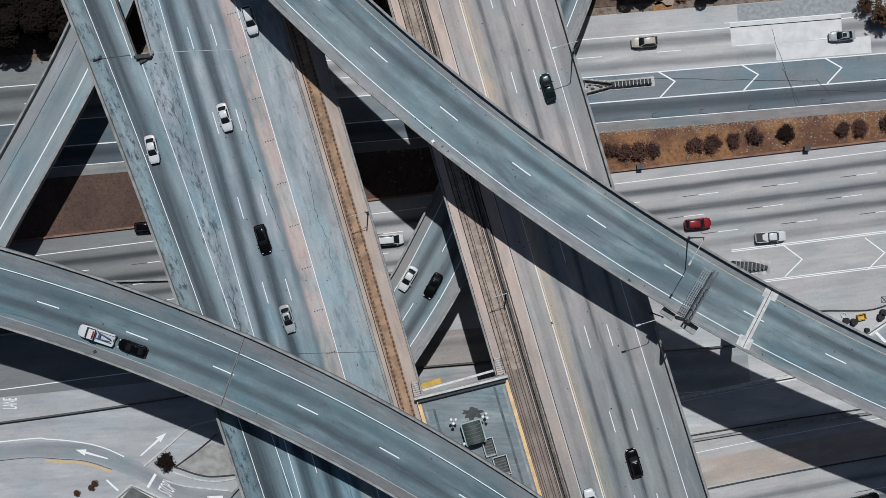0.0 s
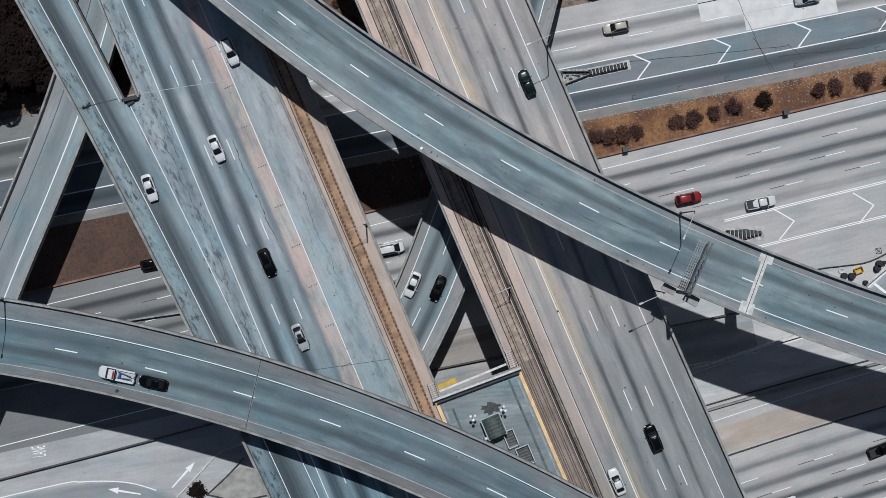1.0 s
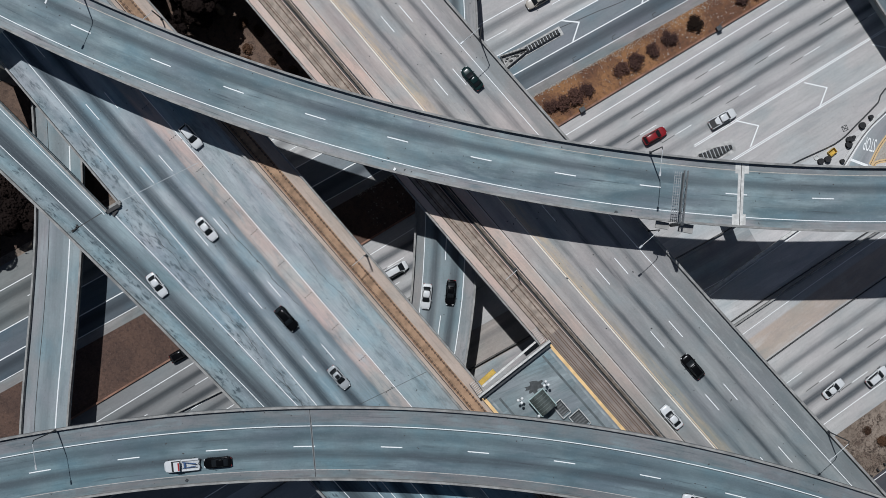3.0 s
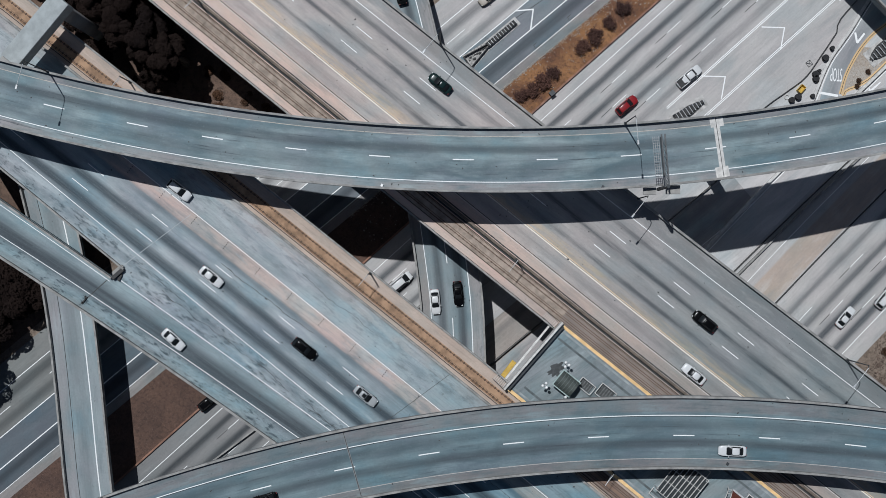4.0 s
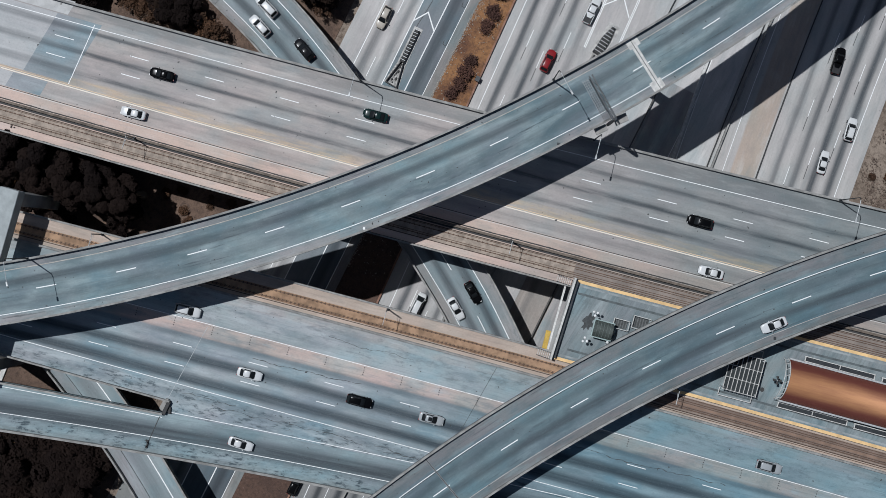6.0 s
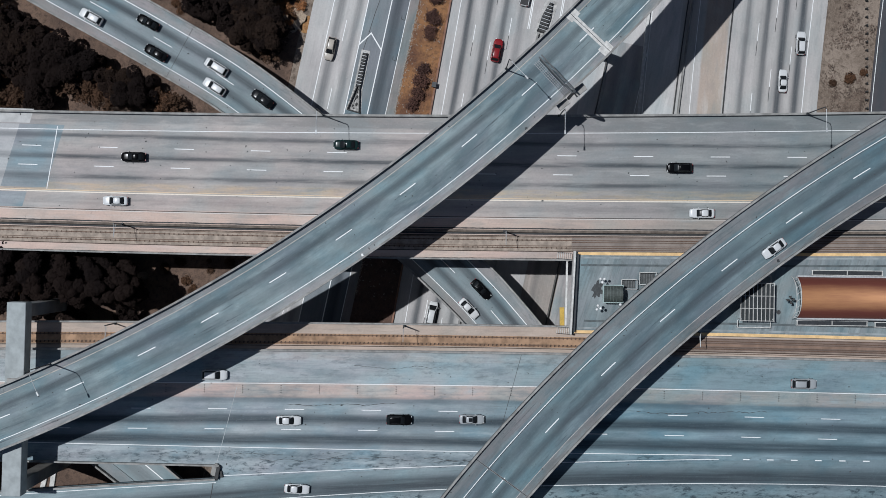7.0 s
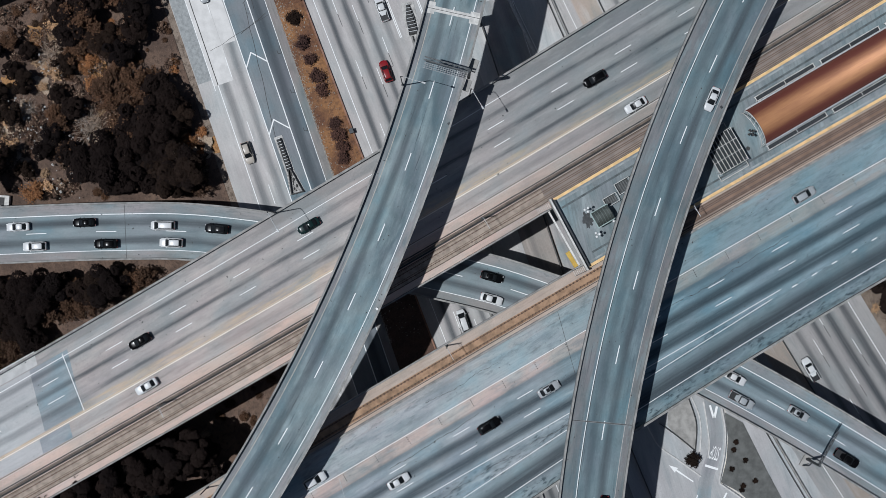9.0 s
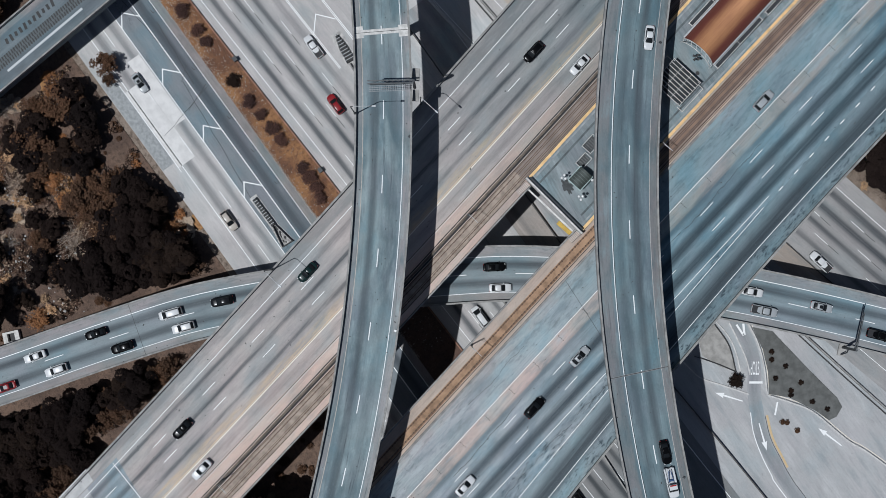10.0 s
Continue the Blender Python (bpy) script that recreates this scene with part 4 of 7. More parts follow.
for k0, y0 in ((-9.45, -72.2), (-9.45, -86.4), (-9.45, -100.6), (0.45, -72.2), (0.45, -86.4), (0.45, -100.6)):
    p, tn = along(k0, y0)
    bn = empty("rail_screen", "long dark bench screen in a pale steel frame", "screen", "", p, "platform screens")
    bn.rotation_euler = (0, 0, tn)
    bm = bmesh.new()
    box(bm, (13.2, 0.78, 0.1), (0, 0, 0.9))
    part("bench_seat", bm, M_dark_steel, bn)
    for yy in (-0.45, 0.45):
        bm = bmesh.new()
        box(bm, (13.5, 0.13, 0.12), (0, yy, 1.0))
        part("rail", bm, M_joint, bn)
    for xx in (-6.6, 0, 6.6):
        bm = bmesh.new()
        box(bm, (0.14, 1.03, 0.14), (xx, 0, 1.01))
        part("cross_rail", bm, M_joint, bn)
        for yy in (-0.45, 0.45):
            bm = bmesh.new()
            box(bm, (0.1, 0.1, 1.0), (xx, yy, 0.5))
            part("post", bm, M_steel, bn)


# ---- expansion joints and deck repairs ----
def cross(name, F, t, o0, o1, z, width, mat, parent, skew=0.0, lift=0.018):
    a, b = Vector(shifted(F, o0)(t)), Vector(shifted(F, o1)(t + skew))
    f = lambda q: tuple(a.lerp(b, q / (b - a).length))
    return line(name, f, 0, (b - a).length, z, width, mat, parent, 3, lift)


cross("joint_patch", RAMP_U, 46.2, 5.2, -5.2, UZ, 1.05, M_joint, ru, 0.3)
cross("joint_seal", RAMP_U, 46.2, 5.2, -5.2, UZ, 0.10, M_dark_edge, ru, 0.3, 0.024)
for o in (4.4, -4.2):
    cross("joint_patch", RAMP_U, 46.3, o + 0.9, o - 0.9, UZ, 2.3, M_joint, ru, 0.1, 0.015)
cross("joint_seal", RAMP_L, -19.0, 5.8, -5.8, LZ, 0.12, M_dark_edge, rl, 0.8)
cross("joint_patch", RAMP_L, -19.0, 5.8, -5.8, LZ, 0.34, plain("grey_joint_patch", (0.20, 0.215, 0.22), 0.9), rl, 0.8, 0.014)
ew, we = bpy.data.objects["freeway_bridge_east"], bpy.data.objects["freeway_bridge_west"]


def across_deck(name, line_of, y, k0, k1, skew, width, mat, parent, lift=0.017):
    a, b = Vector(line_of(k0)(y)), Vector(line_of(k1)(y + skew))
    f = lambda q: tuple(a.lerp(b, q / (b - a).length))
    return line(name, f, 0, (b - a).length, ZE, width, mat, parent, 4, lift)


M_faint = plain("pale_joint_mark", (0.42, 0.45, 0.46), 0.8)
across_deck("joint_seal", e_line, 78.0, 14, 26.4, 1.5, 0.14, M_white, ew)
across_deck("joint_seal", w_line, 31.6, -40.5, -24, 0.6, 0.09, M_faint, we)
a, b = Vector((-52.5, 31.2)), Vector((-58.0, 30.5))
line("joint_seal", lambda t: tuple(a.lerp(b, t / (b - a).length)), 0, (b - a).length, ZE, 0.14, M_dark_edge, we, 2, 0.02)
across_deck("joint_seal", w_line, -18.6, -40, -17.2, 0.6, 0.07, M_dark_edge, we)
# rows of raised dots beside the shoulder line
verts, faces = [], []
for i in range(-30, 26):
    y = 3.1 + 7.03 * i
    for j in range(4):
        x = w_line(-23.9 - 0.42 * j)(y)[0]
        n = len(verts)
        yy = y - 0.12 * j
        verts += [(x + 0.11 * math.cos(q * math.pi / 3), yy + 0.11 * math.sin(q * math.pi / 3), ZE + 0.004) for q in range(6)]
        verts += [(x + 0.07 * math.cos(q * math.pi / 3), yy + 0.07 * math.sin(q * math.pi / 3), ZE + 0.03) for q in range(6)]
        faces += [tuple(range(n + 6, n + 12))] + [(n + q, n + (q + 1) % 6, n + 6 + (q + 1) % 6, n + 6 + q) for q in range(6)]
tagged(put("lane_dots", verts, faces, M_dark_edge, we), kind="stuff")
jc = min(range(int(RAMP_C.length)), key=lambda t: (RAMP_C(t)[0] - 25.7) ** 2 + (RAMP_C(t)[1] - 64.0) ** 2)
cross("joint_seal", RAMP_C, jc, 5.6, -5.6, ZC, 0.07, M_dark_edge, rc, 0.25)
# tar spots, scuffs and small litter on the decks
rt = random.Random(31)
for F, lo, hi, t0, t1, z, n_, par in ((e_line, 10.2, 29.5, -110, 120, ZE, 240, ew), (w_line, -44, -17.5, -100, 100, ZE, 300, we), (lambda o: shifted(RAMP_U, o), -4.9, 4.9, -120, 120, UZ, 150, ru), (lambda o: shifted(RAMP_L, o), -5.6, 5.6, -120, 120, LZ, 150, rl), (lambda o: shifted(RAMP_C, o), -5.5, 5.5, 30, 280, ZC, 120, rc)):
    verts, faces = [], []
    for _ in range(n_):
        x, y = F(rt.uniform(lo, hi))(rt.uniform(t0, t1))
        s_, q0, st_ = 0.09 * rt.uniform(0.5, 1.0) ** 2 * rt.choice((1, 1, 1, 1.5)), rt.uniform(0, 6.28), rt.uniform(1.0, 2.2)
        n = len(verts)
        for q in range(6):
            a_, r_ = q * math.pi / 3, s_ * rt.uniform(0.7, 1.3)
            dx, dy = r_ * st_ * math.cos(a_), r_ * math.sin(a_)
            verts.append((x + dx * math.cos(q0) - dy * math.sin(q0), y + dx * math.sin(q0) + dy * math.cos(q0), (z((x, y)) if callable(z) else z) + 0.02))
        faces.append(tuple(range(n, n + 6)))
    tagged(put("tar_spots", verts, faces, M_dark_edge, par), kind="stuff")

# long meandering cracks, filled with dark sealant
def crack(name, line_of, k0, y0, y1, sway, z, parent, width=0.16, seed=1, uneven=(0.4, 0.6, 0.8, 1.0, 1.5)):
    rnd = random.Random(seed)
    pts, kk = [], k0
    n = int(abs(y1 - y0) / 0.55)
    for i in range(n + 1):
        kk += rnd.uniform(-sway, sway) + (k0 - kk) * 0.08
        pts.append(line_of(kk)(y0 + (y1 - y0) * i / n))
    F = spline(pts)
    verts, faces = [], []
    for i, t in enumerate(steps(0, F.length, 0.4)):
        w = width * rnd.choice(uneven) * rnd.uniform(0.8, 1.1)
        for s in (w / 2, -w / 2):
            p = shifted(F, s)(t)
            verts.append((p[0], p[1], z + 0.016))
    for i in range(len(verts) // 2 - 1):
        faces.append((2 * i, 2 * i + 1, 2 * i + 3, 2 * i + 2))
    return put(name, verts, faces, M_dark_edge, parent)


crack("sealed_crack", w_line, -27.6, 22, 2, 0.16, ZE, we, 0.10, 3)
crack("sealed_crack", w_line, -38.4, 24, -4, 0.2, ZE, we, 0.09, 4)
crack("sealed_crack", w_line, -38.9, -8, -26, 0.2, ZE, we, 0.10, 5)
crack("sealed_crack", w_line, -19.6, 12, -4, 0.2, ZE, we, 0.07, 7)
crack("sealed_crack", w_line, -27.8, -36, -66, 0.2, ZE, we, 0.09, 8)
crack("sealed_crack", w_line, -38.0, -6, -22, 0.22, ZE, we, 0.07, 13)
crack("sealed_crack", w_line, -37.6, 30, 20, 0.25, ZE, we, 0.08, 14)
crack("grime_line", e_line, 7.88, 130, -130, 0.02, ZE, ew, 0.26, 15, (0.9, 1.0))
crack("grime_line", e_line, 1.98, 130, -20, 0.02, ZE, ew, 0.12, 16, (0.8, 1.0))


# ---- piers and straddle bent ----
def pier(F, t, z, r=1.1, half=0.0):
    x, y = F(t)
    ob = empty("bridge_pier", "round concrete bridge pier with a flared head", "pier", "", (x, y, -0.15), "bridge piers")
    bm = bmesh.new()
    tube(bm, (0, 0, 0), (0, 0, z - 3.4), r, seg=20)
    part("column", bm, M_girder, ob, smooth=False)
    bm = bmesh.new()
    tube(bm, (0, 0, z - 3.4), (0, 0, z - 1.9), r, r * 1.7, seg=20)
    part("flared_head", bm, M_girder, ob)


for t in (-150, -104, 92, 140):
    pier(RAMP_U, t, UZ(RAMP_U(t)))
for t in (-150, -104, 104, 150):
    pier(RAMP_L, t, LZ(RAMP_L(t)))
pier(RAMP_U, 50, UZ(RAMP_U(50)))
for y in (-150, -110, 110, 150):
    for f, o in ((e_line, 9), (e_line, 22), (w_line, -18), (w_line, -32)):
        pier(f(o), y, ZE)
for y in (-62, 16, 56):
    pier(w_line(-34), y, ZE)
pier(e_line(24), -34, ZE)
pier(e_line(24), 55, ZE)
for t in (18, 60, 240, 282):
    pier(RAMP_C, min(t, RAMP_C.length - 5), ZC, 0.9)
for t in (12, 50):
    pier(RAMP_D, t, ZD, 0.8)
bent = empty("straddle_bent", "long pale concrete straddle bent carrying the high ramp", "bridge pier", "", (-46.3, 69.45, 0))
ZB = 28.0
bent.rotation_euler = (0, 0, math.atan2(9.4, 34.5))
bm = bmesh.new()
box(bm, (35.6, 3.5, 3.0), (0, 0, ZB - 1.5), 0, 0.08)
part("cap_beam", bm, plain("pale_bent_concrete", (0.37, 0.40, 0.40), 0.85, 0, 0.2, 0.5), bent)
for xx in (16.2, -16.4):
    bm = bmesh.new()
    box(bm, (2.4, 2.7, ZB - 2.8), (xx, 0, (ZB - 3.0) / 2 - 0.1), 0, 0.1)
    part("leg", bm, M_girder, bent)
for xx in (-3.6, 3.2):
    bm = bmesh.new()
    box(bm, (1.4, 2.4, 0.5), (xx, 0, ZB + 0.2), 0, 0.06)
    part("bearing_block", bm, M_girder, bent)
for x, y, q in ((-68.2, 67.9, 0.05), (-67.4, 66.2, 0.16)):
    bm = bmesh.new()
    box(bm, (4.4, 1.0, 0.5), (x, y, 0.1), q, 0.05)
    tagged(part("concrete_slab", bm, M_joint), "pale concrete slab lying on brown earth below the ramp", "slab", group="loose slabs")


# ---- lamps and gantries ----
def street_lamp(at, turn, h=10.3, arm=4.0):
    ob = empty("street_lamp", "tall grey street lamp on a bridge parapet", "street lamp", "", at, "street lamps")
    ob.rotation_euler = (0, 0, turn)
    bm = bmesh.new()
    box(bm, (0.42, 0.42, 0.25), (0, 0, 0.12), 0, 0.03)
    part("base_plate", bm, M_dark_steel, ob)
    bm = bmesh.new()
    tube(bm, (0, 0, 0.2), (0, 0, h - 0.6), 0.13, 0.08)
    tube(bm, (0, 0, h - 0.6), (0.5, 0, h), 0.08, 0.06)
    part("pole", bm, M_dark_steel, ob)
    bm = bmesh.new()
    tube(bm, (0.5, 0, h), (arm, 0, h + 0.25), 0.06, 0.05)
    part("arm", bm, M_steel, ob)
    bm = bmesh.new()
    box(bm, (0.75, 0.32, 0.16), (arm + 0.3, 0, h + 0.24), 0, 0.04)
    lamp = part("lamp_head", bm, M_steel, ob)
    bm = bmesh.new()
    box(bm, (0.5, 0.24, 0.05), (arm + 0.3, 0, h + 0.14))
    part("lens", bm, M_globe, lamp)


inward = math.pi + math.atan2(0.29, 1)
for y in (-11.5, 31.5, -56.5):
    x = quad(30.2, -0.305, 1.3e-4)(y)[0]
    street_lamp((x, y, ZE + 0.85), inward)
for s in (30.4, -70.7, -120, 100):
    c, q = shifted(RAMP_U, 5.42)(s), RAMP_U(s)
    street_lamp((*c, UZ(c) + 0.85), math.atan2(q[1] - c[1], q[0] - c[0]))
for s in (-60, 90):
    c, q = shifted(RAMP_L, 6.0)(s), RAMP_L(s)
    street_lamp((*c, LZ(c) + 0.85), math.atan2(q[1] - c[1], q[0] - c[0]))


def wire_pole(at, turn, h=6.4):
    ob = empty("catenary_pole", "slim brown overhead-wire pole beside the track", "pole", "", at, "overhead wire poles")
    ob.rotation_euler = (0, 0, turn)
    bm = bmesh.new()
    tube(bm, (0, 0, 0), (0, 0, h), 0.14, 0.1)
    part("pole", bm, M_dark_steel, ob)
    bm = bmesh.new()
    tube(bm, (0, 0, h - 0.5), (2.6, 0, h - 0.3), 0.05)
    tube(bm, (0, 0, h - 1.6), (2.3, 0, h - 0.4), 0.035)
    part("bracket", bm, M_steel, ob)
    bm = bmesh.new()
    bmesh.ops.create_cone(bm, cap_ends=True, segments=10, radius1=0.32, radius2=0.26, depth=0.3, matrix=Matrix.Translation((0, 0, 0.15)))
    part("footing", bm, M_dark_steel, ob)


for y in (5.0, -48, 58, -98):
    x = w_line(-11.7)(y)[0]
    wire_pole((x, y, ZE), math.pi + 0.28)
for y in (27, -8, 62, -60):
    x = e_line(7.35)(y)[0]
    wire_pole((x, y, ZE + 0.8), math.pi + 0.28, 5.6)
bm = bmesh.new()
for k0 in (-14.5,):
    for y in range(-100, 100, 20):
        tube(bm, (*w_line(k0)(y), ZE + 5.9), (*w_line(k0)(y + 20), ZE + 5.9), 0.018, seg=4)
tagged(part("contact_wire", bm, M_dark_steel), "thin overhead contact wire along the track", "wire", kind="structure")


def gantry(name, F, t, o0, o1, z, lab, panel_o=None):
    a, b = Vector((*shifted(F, o0)(t), z)), Vector((*shifted(F, o1)(t), z))
    d = (b - a)
    L = d.length
    ob = empty(name, lab, "sign gantry", "", a)
    ob.rotation_euler = (0, 0, math.atan2(d.y, d.x))
    bm = bmesh.new()
    tube(bm, (0, 0, -1.5), (0, 0, 7.0), 0.32, 0.28, 12)
    part("post", bm, M_dark_steel, ob)
    bm = bmesh.new()
    for yy, zz in ((-0.28, 5.9), (0.28, 5.9), (-0.28, 6.6), (0.28, 6.6)):
        tube(bm, (0, yy, zz), (L, yy, zz), 0.075)
    for i in range(int(L / 1.1)):
        x0, x1 = i * 1.1, (i + 1) * 1.1
        tube(bm, (x0, -0.28, 5.9), (x1, 0.28, 5.9), 0.035, seg=5)
        tube(bm, (x0, -0.28, 6.6), (x1, 0.28, 6.6), 0.035, seg=5)
        tube(bm, (x0, 0.28, 5.9), (x1, 0.28, 6.6), 0.035, seg=5)
        tube(bm, (x0, -0.28, 6.6), (x1, -0.28, 5.9), 0.035, seg=5)
    part("truss", bm, plain("weathered_truss_steel", (0.15, 0.16, 0.165), 0.6, 0.2), ob)
    bm = bmesh.new()
    box(bm, (L * 0.74, 0.08, 1.2), (L * 0.58, 0.42, 6.2), 0, 0.02)
    part("sign_panel", bm, plain("dull_sign_back", (0.13, 0.14, 0.145), 0.7), ob, "dull grey sign panel")
    bm = bmesh.new()
    for i in range(16):
        box(bm, (0.07, 1.0, 0.06), (L * 0.20 + i * L * 0.05, 1.05, 5.15))
    for yy in (1.55, 1.2, 0.85, 0.55):
        box(bm, (L * 0.80, 0.08, 0.06), (L * 0.58, yy, 5.19))
    part("catwalk", bm, plain("catwalk_grating", (0.30, 0.31, 0.315), 0.6), ob, "grey steel lattice catwalk")
    return ob


gantry("sign_gantry", RAMP_U, 35.6, -6.0, 2.6, UZ(RAMP_U(35.6)), "dark steel sign gantry over the high ramp")
mast = empty("sign_mast", "dark bent steel mast with a slim sign arm over the connector", "sign mast", "", (-55.5, -61.9, ZC))
mast.rotation_euler = (0, 0, math.atan2(-6.6, 6.9))
bm = bmesh.new()
tube(bm, (-1.6, 0.3, 0.2), (-0.9, -0.5, 1.2), 0.13, 0.13, 10)
tube(bm, (-0.9, -0.5, 1.2), (0, 0, 3.0), 0.14, 0.14, 10)
tube(bm, (0, 0, -1.0), (0.1, 0, 7.2), 0.3, 0.25, 12)
part("post", bm, M_dark_steel, mast)
bm = bmesh.new()
for zz in (6.2, 7.1):
    tube(bm, (0, 0, zz), (8.0, 0, zz), 0.15, 0.11, 8)
for i in range(6):
    tube(bm, (i * 1.3, 0, 6.2), ((i + 1) * 1.3, 0, 7.1), 0.06, seg=5)
part("arm", bm, M_dark_steel, mast)
bm = bmesh.new()
box(bm, (2.6, 1.6, 0.6), (-0.6, 0, -0.5), 0, 0.06)
part("bracket", bm, M_girder, mast, "concrete bracket")
bm = bmesh.new()
x, y = shifted(RAMP_U, -6.2)(34)
box(bm, (2.2, 1.2, 0.5), (x, y, UZ((x, y)) - 0.9), radians(-35), 0.06)
tagged(part("gantry_bracket", bm, M_girder), "concrete bracket on the side of the high ramp", "bracket", kind="structure")
bm = bmesh.new()
x, y = shifted(RAMP_U, -6.3)(38)
box(bm, (2.4, 1.5, 0.6), (x, y, UZ((x, y)) - 1.2), radians(-35), 0.06)
tagged(part("gantry_bracket", bm, M_girder), "concrete bracket under the sign gantry post", "bracket", kind="structure")
# small fixtures on the parapets
for F, t, o, z in ((RAMP_U, -11.4, -4.9, UZ), (RAMP_U, 26, -5.0, UZ), (RAMP_L, 46, -5.3, LZ), (RAMP_L, -40, -5.3, LZ)):
    x, y = shifted(F, o)(t)
    z = z((x, y))
    bm = bmesh.new()
    box(bm, (0.5, 0.4, 0.22), (x, y, z + 0.11), 0.5, 0.03)
    tagged(part("deck_marker", bm, M_globe if o == -4.9 else M_dark_steel), "small box fixture beside the ramp parapet", "fixture", group="deck fixtures")


# ---- ground details ----
def post_box(x, y, turn):
    ob = empty("roadside_cabinet", "black steel roadside cabinet with a short post", "cabinet", "", (x, y, 0.05), "roadside cabinets")
    ob.rotation_euler = (0, 0, turn)
    bm = bmesh.new()
    box(bm, (0.95, 0.8, 1.3), (0, 0, 0.65), 0, 0.04)
    part("body", bm, M_dark_steel, ob)
    bm = bmesh.new()
    box(bm, (1.05, 0.9, 0.06), (0, 0, 1.33))
    part("lid", bm, M_dark_steel, ob)
    bm = bmesh.new()
    tube(bm, (0.7, 0.6, 0), (0.7, 0.6, 2.6), 0.06)
    part("post", bm, M_steel, ob)


post_box(35.2, 14.6 - 0.6, 0.08)
post_box(65.8, 18.0 - 0.6, 0.08)


def verge_post(x, y):
    ob = empty("marker_post", "short black rubber marker post on the gravel verge", "post", "", (x, y, -0.1), "verge posts")
    bm = bmesh.new()
    tube(bm, (0, 0, 0), (0, 0, 0.9), 0.2, 0.16, 10)
    part("shaft", bm, M_dark_edge, ob)
    bm = bmesh.new()
    bmesh.ops.create_uvsphere(bm, u_segments=10, v_segments=6, radius=0.2, matrix=Matrix.Translation((0, 0, 0.9)))
    part("cap", bm, M_dark_edge, ob)


for i in range(30):
    verge_post(47.0 + 1.66 * i, -76.85 + 0.507 * i)


def cushion(x, y, turn, n, w0, w1, L, lab):
    """A crash cushion: bays between two rails, narrowing to its nose."""
    ob = empty("crash_cushion", lab, "crash cushion", "", (x, y, 0.05), "crash cushions")
    ob.rotation_euler = (0, 0, turn)
    bm = bmesh.new()
    box(bm, (L + 1.2, w0 + 0.9, 0.06), (L / 2, 0, 0.03))
    part("pad", bm, plain("pale_cushion_pad", (0.50, 0.49, 0.47), 0.9, 0, 0.4, 0.7), ob, "pale scuffed concrete pad")
    if w0 > 1.5:            # a boat-shaped hull under the bays
        bm = bmesh.new()
        ring = [(0, -w0 / 2), (L * 0.55, -w0 * 0.5), (L * 0.85, -w0 * 0.3), (L + 0.3, 0), (L * 0.85, w0 * 0.3), (L * 0.55, w0 * 0.5), (0, w0 / 2)]
        face = bm.faces.new([bm.verts.new((px, py, 0.08)) for px, py in ring])
        for g in bmesh.ops.extrude_face_region(bm, geom=[face])["geom"]:
            if isinstance(g, bmesh.types.BMVert):
                g.co.z = 0.42
        part("hull", bm, M_dark_edge, ob)
    for i in range(n):
        f = (i + 0.5) / n
        w = w0 + (w1 - w0) * (f * f if w0 > 1.5 else f)
        bm = bmesh.new()
        box(bm, (L / n * 0.62, w * 0.8, 0.75), (L * f, 0, 0.42), 0, 0.05)
        part("bay", bm, M_dark_edge, ob)
        bm = bmesh.new()
        box(bm, (L / n * 0.16, w, 0.85), (L * f + L / n * 0.42, 0, 0.45))
        part("diaphragm", bm, M_steel, ob)
    for s in (-1, 1):
        bm = bmesh.new()
        a, b = Vector((0, s * w0 / 2, 0.5)), Vector((L, s * w1 / 2, 0.5))
        tube(bm, a, b, 0.12, seg=6)
        part("side_rail", bm, M_dark_steel, ob)


cushion(30.1, 29.05, radians(5.2), 11, 0.95, 0.85, 7.4, "long grey crash cushion with dark bays on a pale pad")
cushion(52.2, -4.2, radians(-2), 9, 1.9, 0.5, 6.6, "boat-shaped dark crash cushion at the gore")
nose = empty("gore_wall", "splayed dark steel gore rails before the crash cushion", "wall", "structure")
for s in (-1, 1):
    f = lambda t, s=s: (30.2 - t * 0.9967, 29.05 - t * 0.081 + s * (0.3 + t * 0.19))
    wall("wall_face", f, 0, 5.1, 0.05, 0.17, 0.7, M_dark_edge, nose, 1)
wall("wall_face", lambda t: (25.1, 27.2 + t), 0, 2.75, 0.05, 0.25, 0.7, M_dark_edge, nose, 1)
poly("nose_pad", [(30.4, 29.9), (25.0, 30.3), (25.0, 26.9), (30.4, 28.2)], 0.075, plain("littered_pale_pad", (0.46, 0.45, 0.43), 0.9, 0, 0.6, 1.6), nose, 0.03)
for i in range(9):          # lumps of litter between the rails
    bm = bmesh.new()
    bmesh.ops.create_icosphere(bm, subdivisions=1, radius=0.2 + 0.07 * (i % 3), matrix=Matrix.Translation((25.7 + 0.5 * i, 28.7 + 0.05 * i + 0.5 * math.sin(i * 2.3) * (1 - i / 9), 0.15)) @ Matrix.Diagonal((1.3, 0.8, 0.6, 1)))
    part("rubble", bm, M_dark_edge, nose)
nose = empty("gore_wall", "concrete gore wall before the boat-shaped crash cushion", "wall", "structure")
for s in (-1, 1):
    f = lambda t, s=s: (52.0 - t * 0.9967, -4.2 - t * 0.06 + s * (0.6 + t * 0.03))
    wall("wall_face", f, 0, 140, 0.05, 0.3, 0.85, M_parapet, nose, 6)

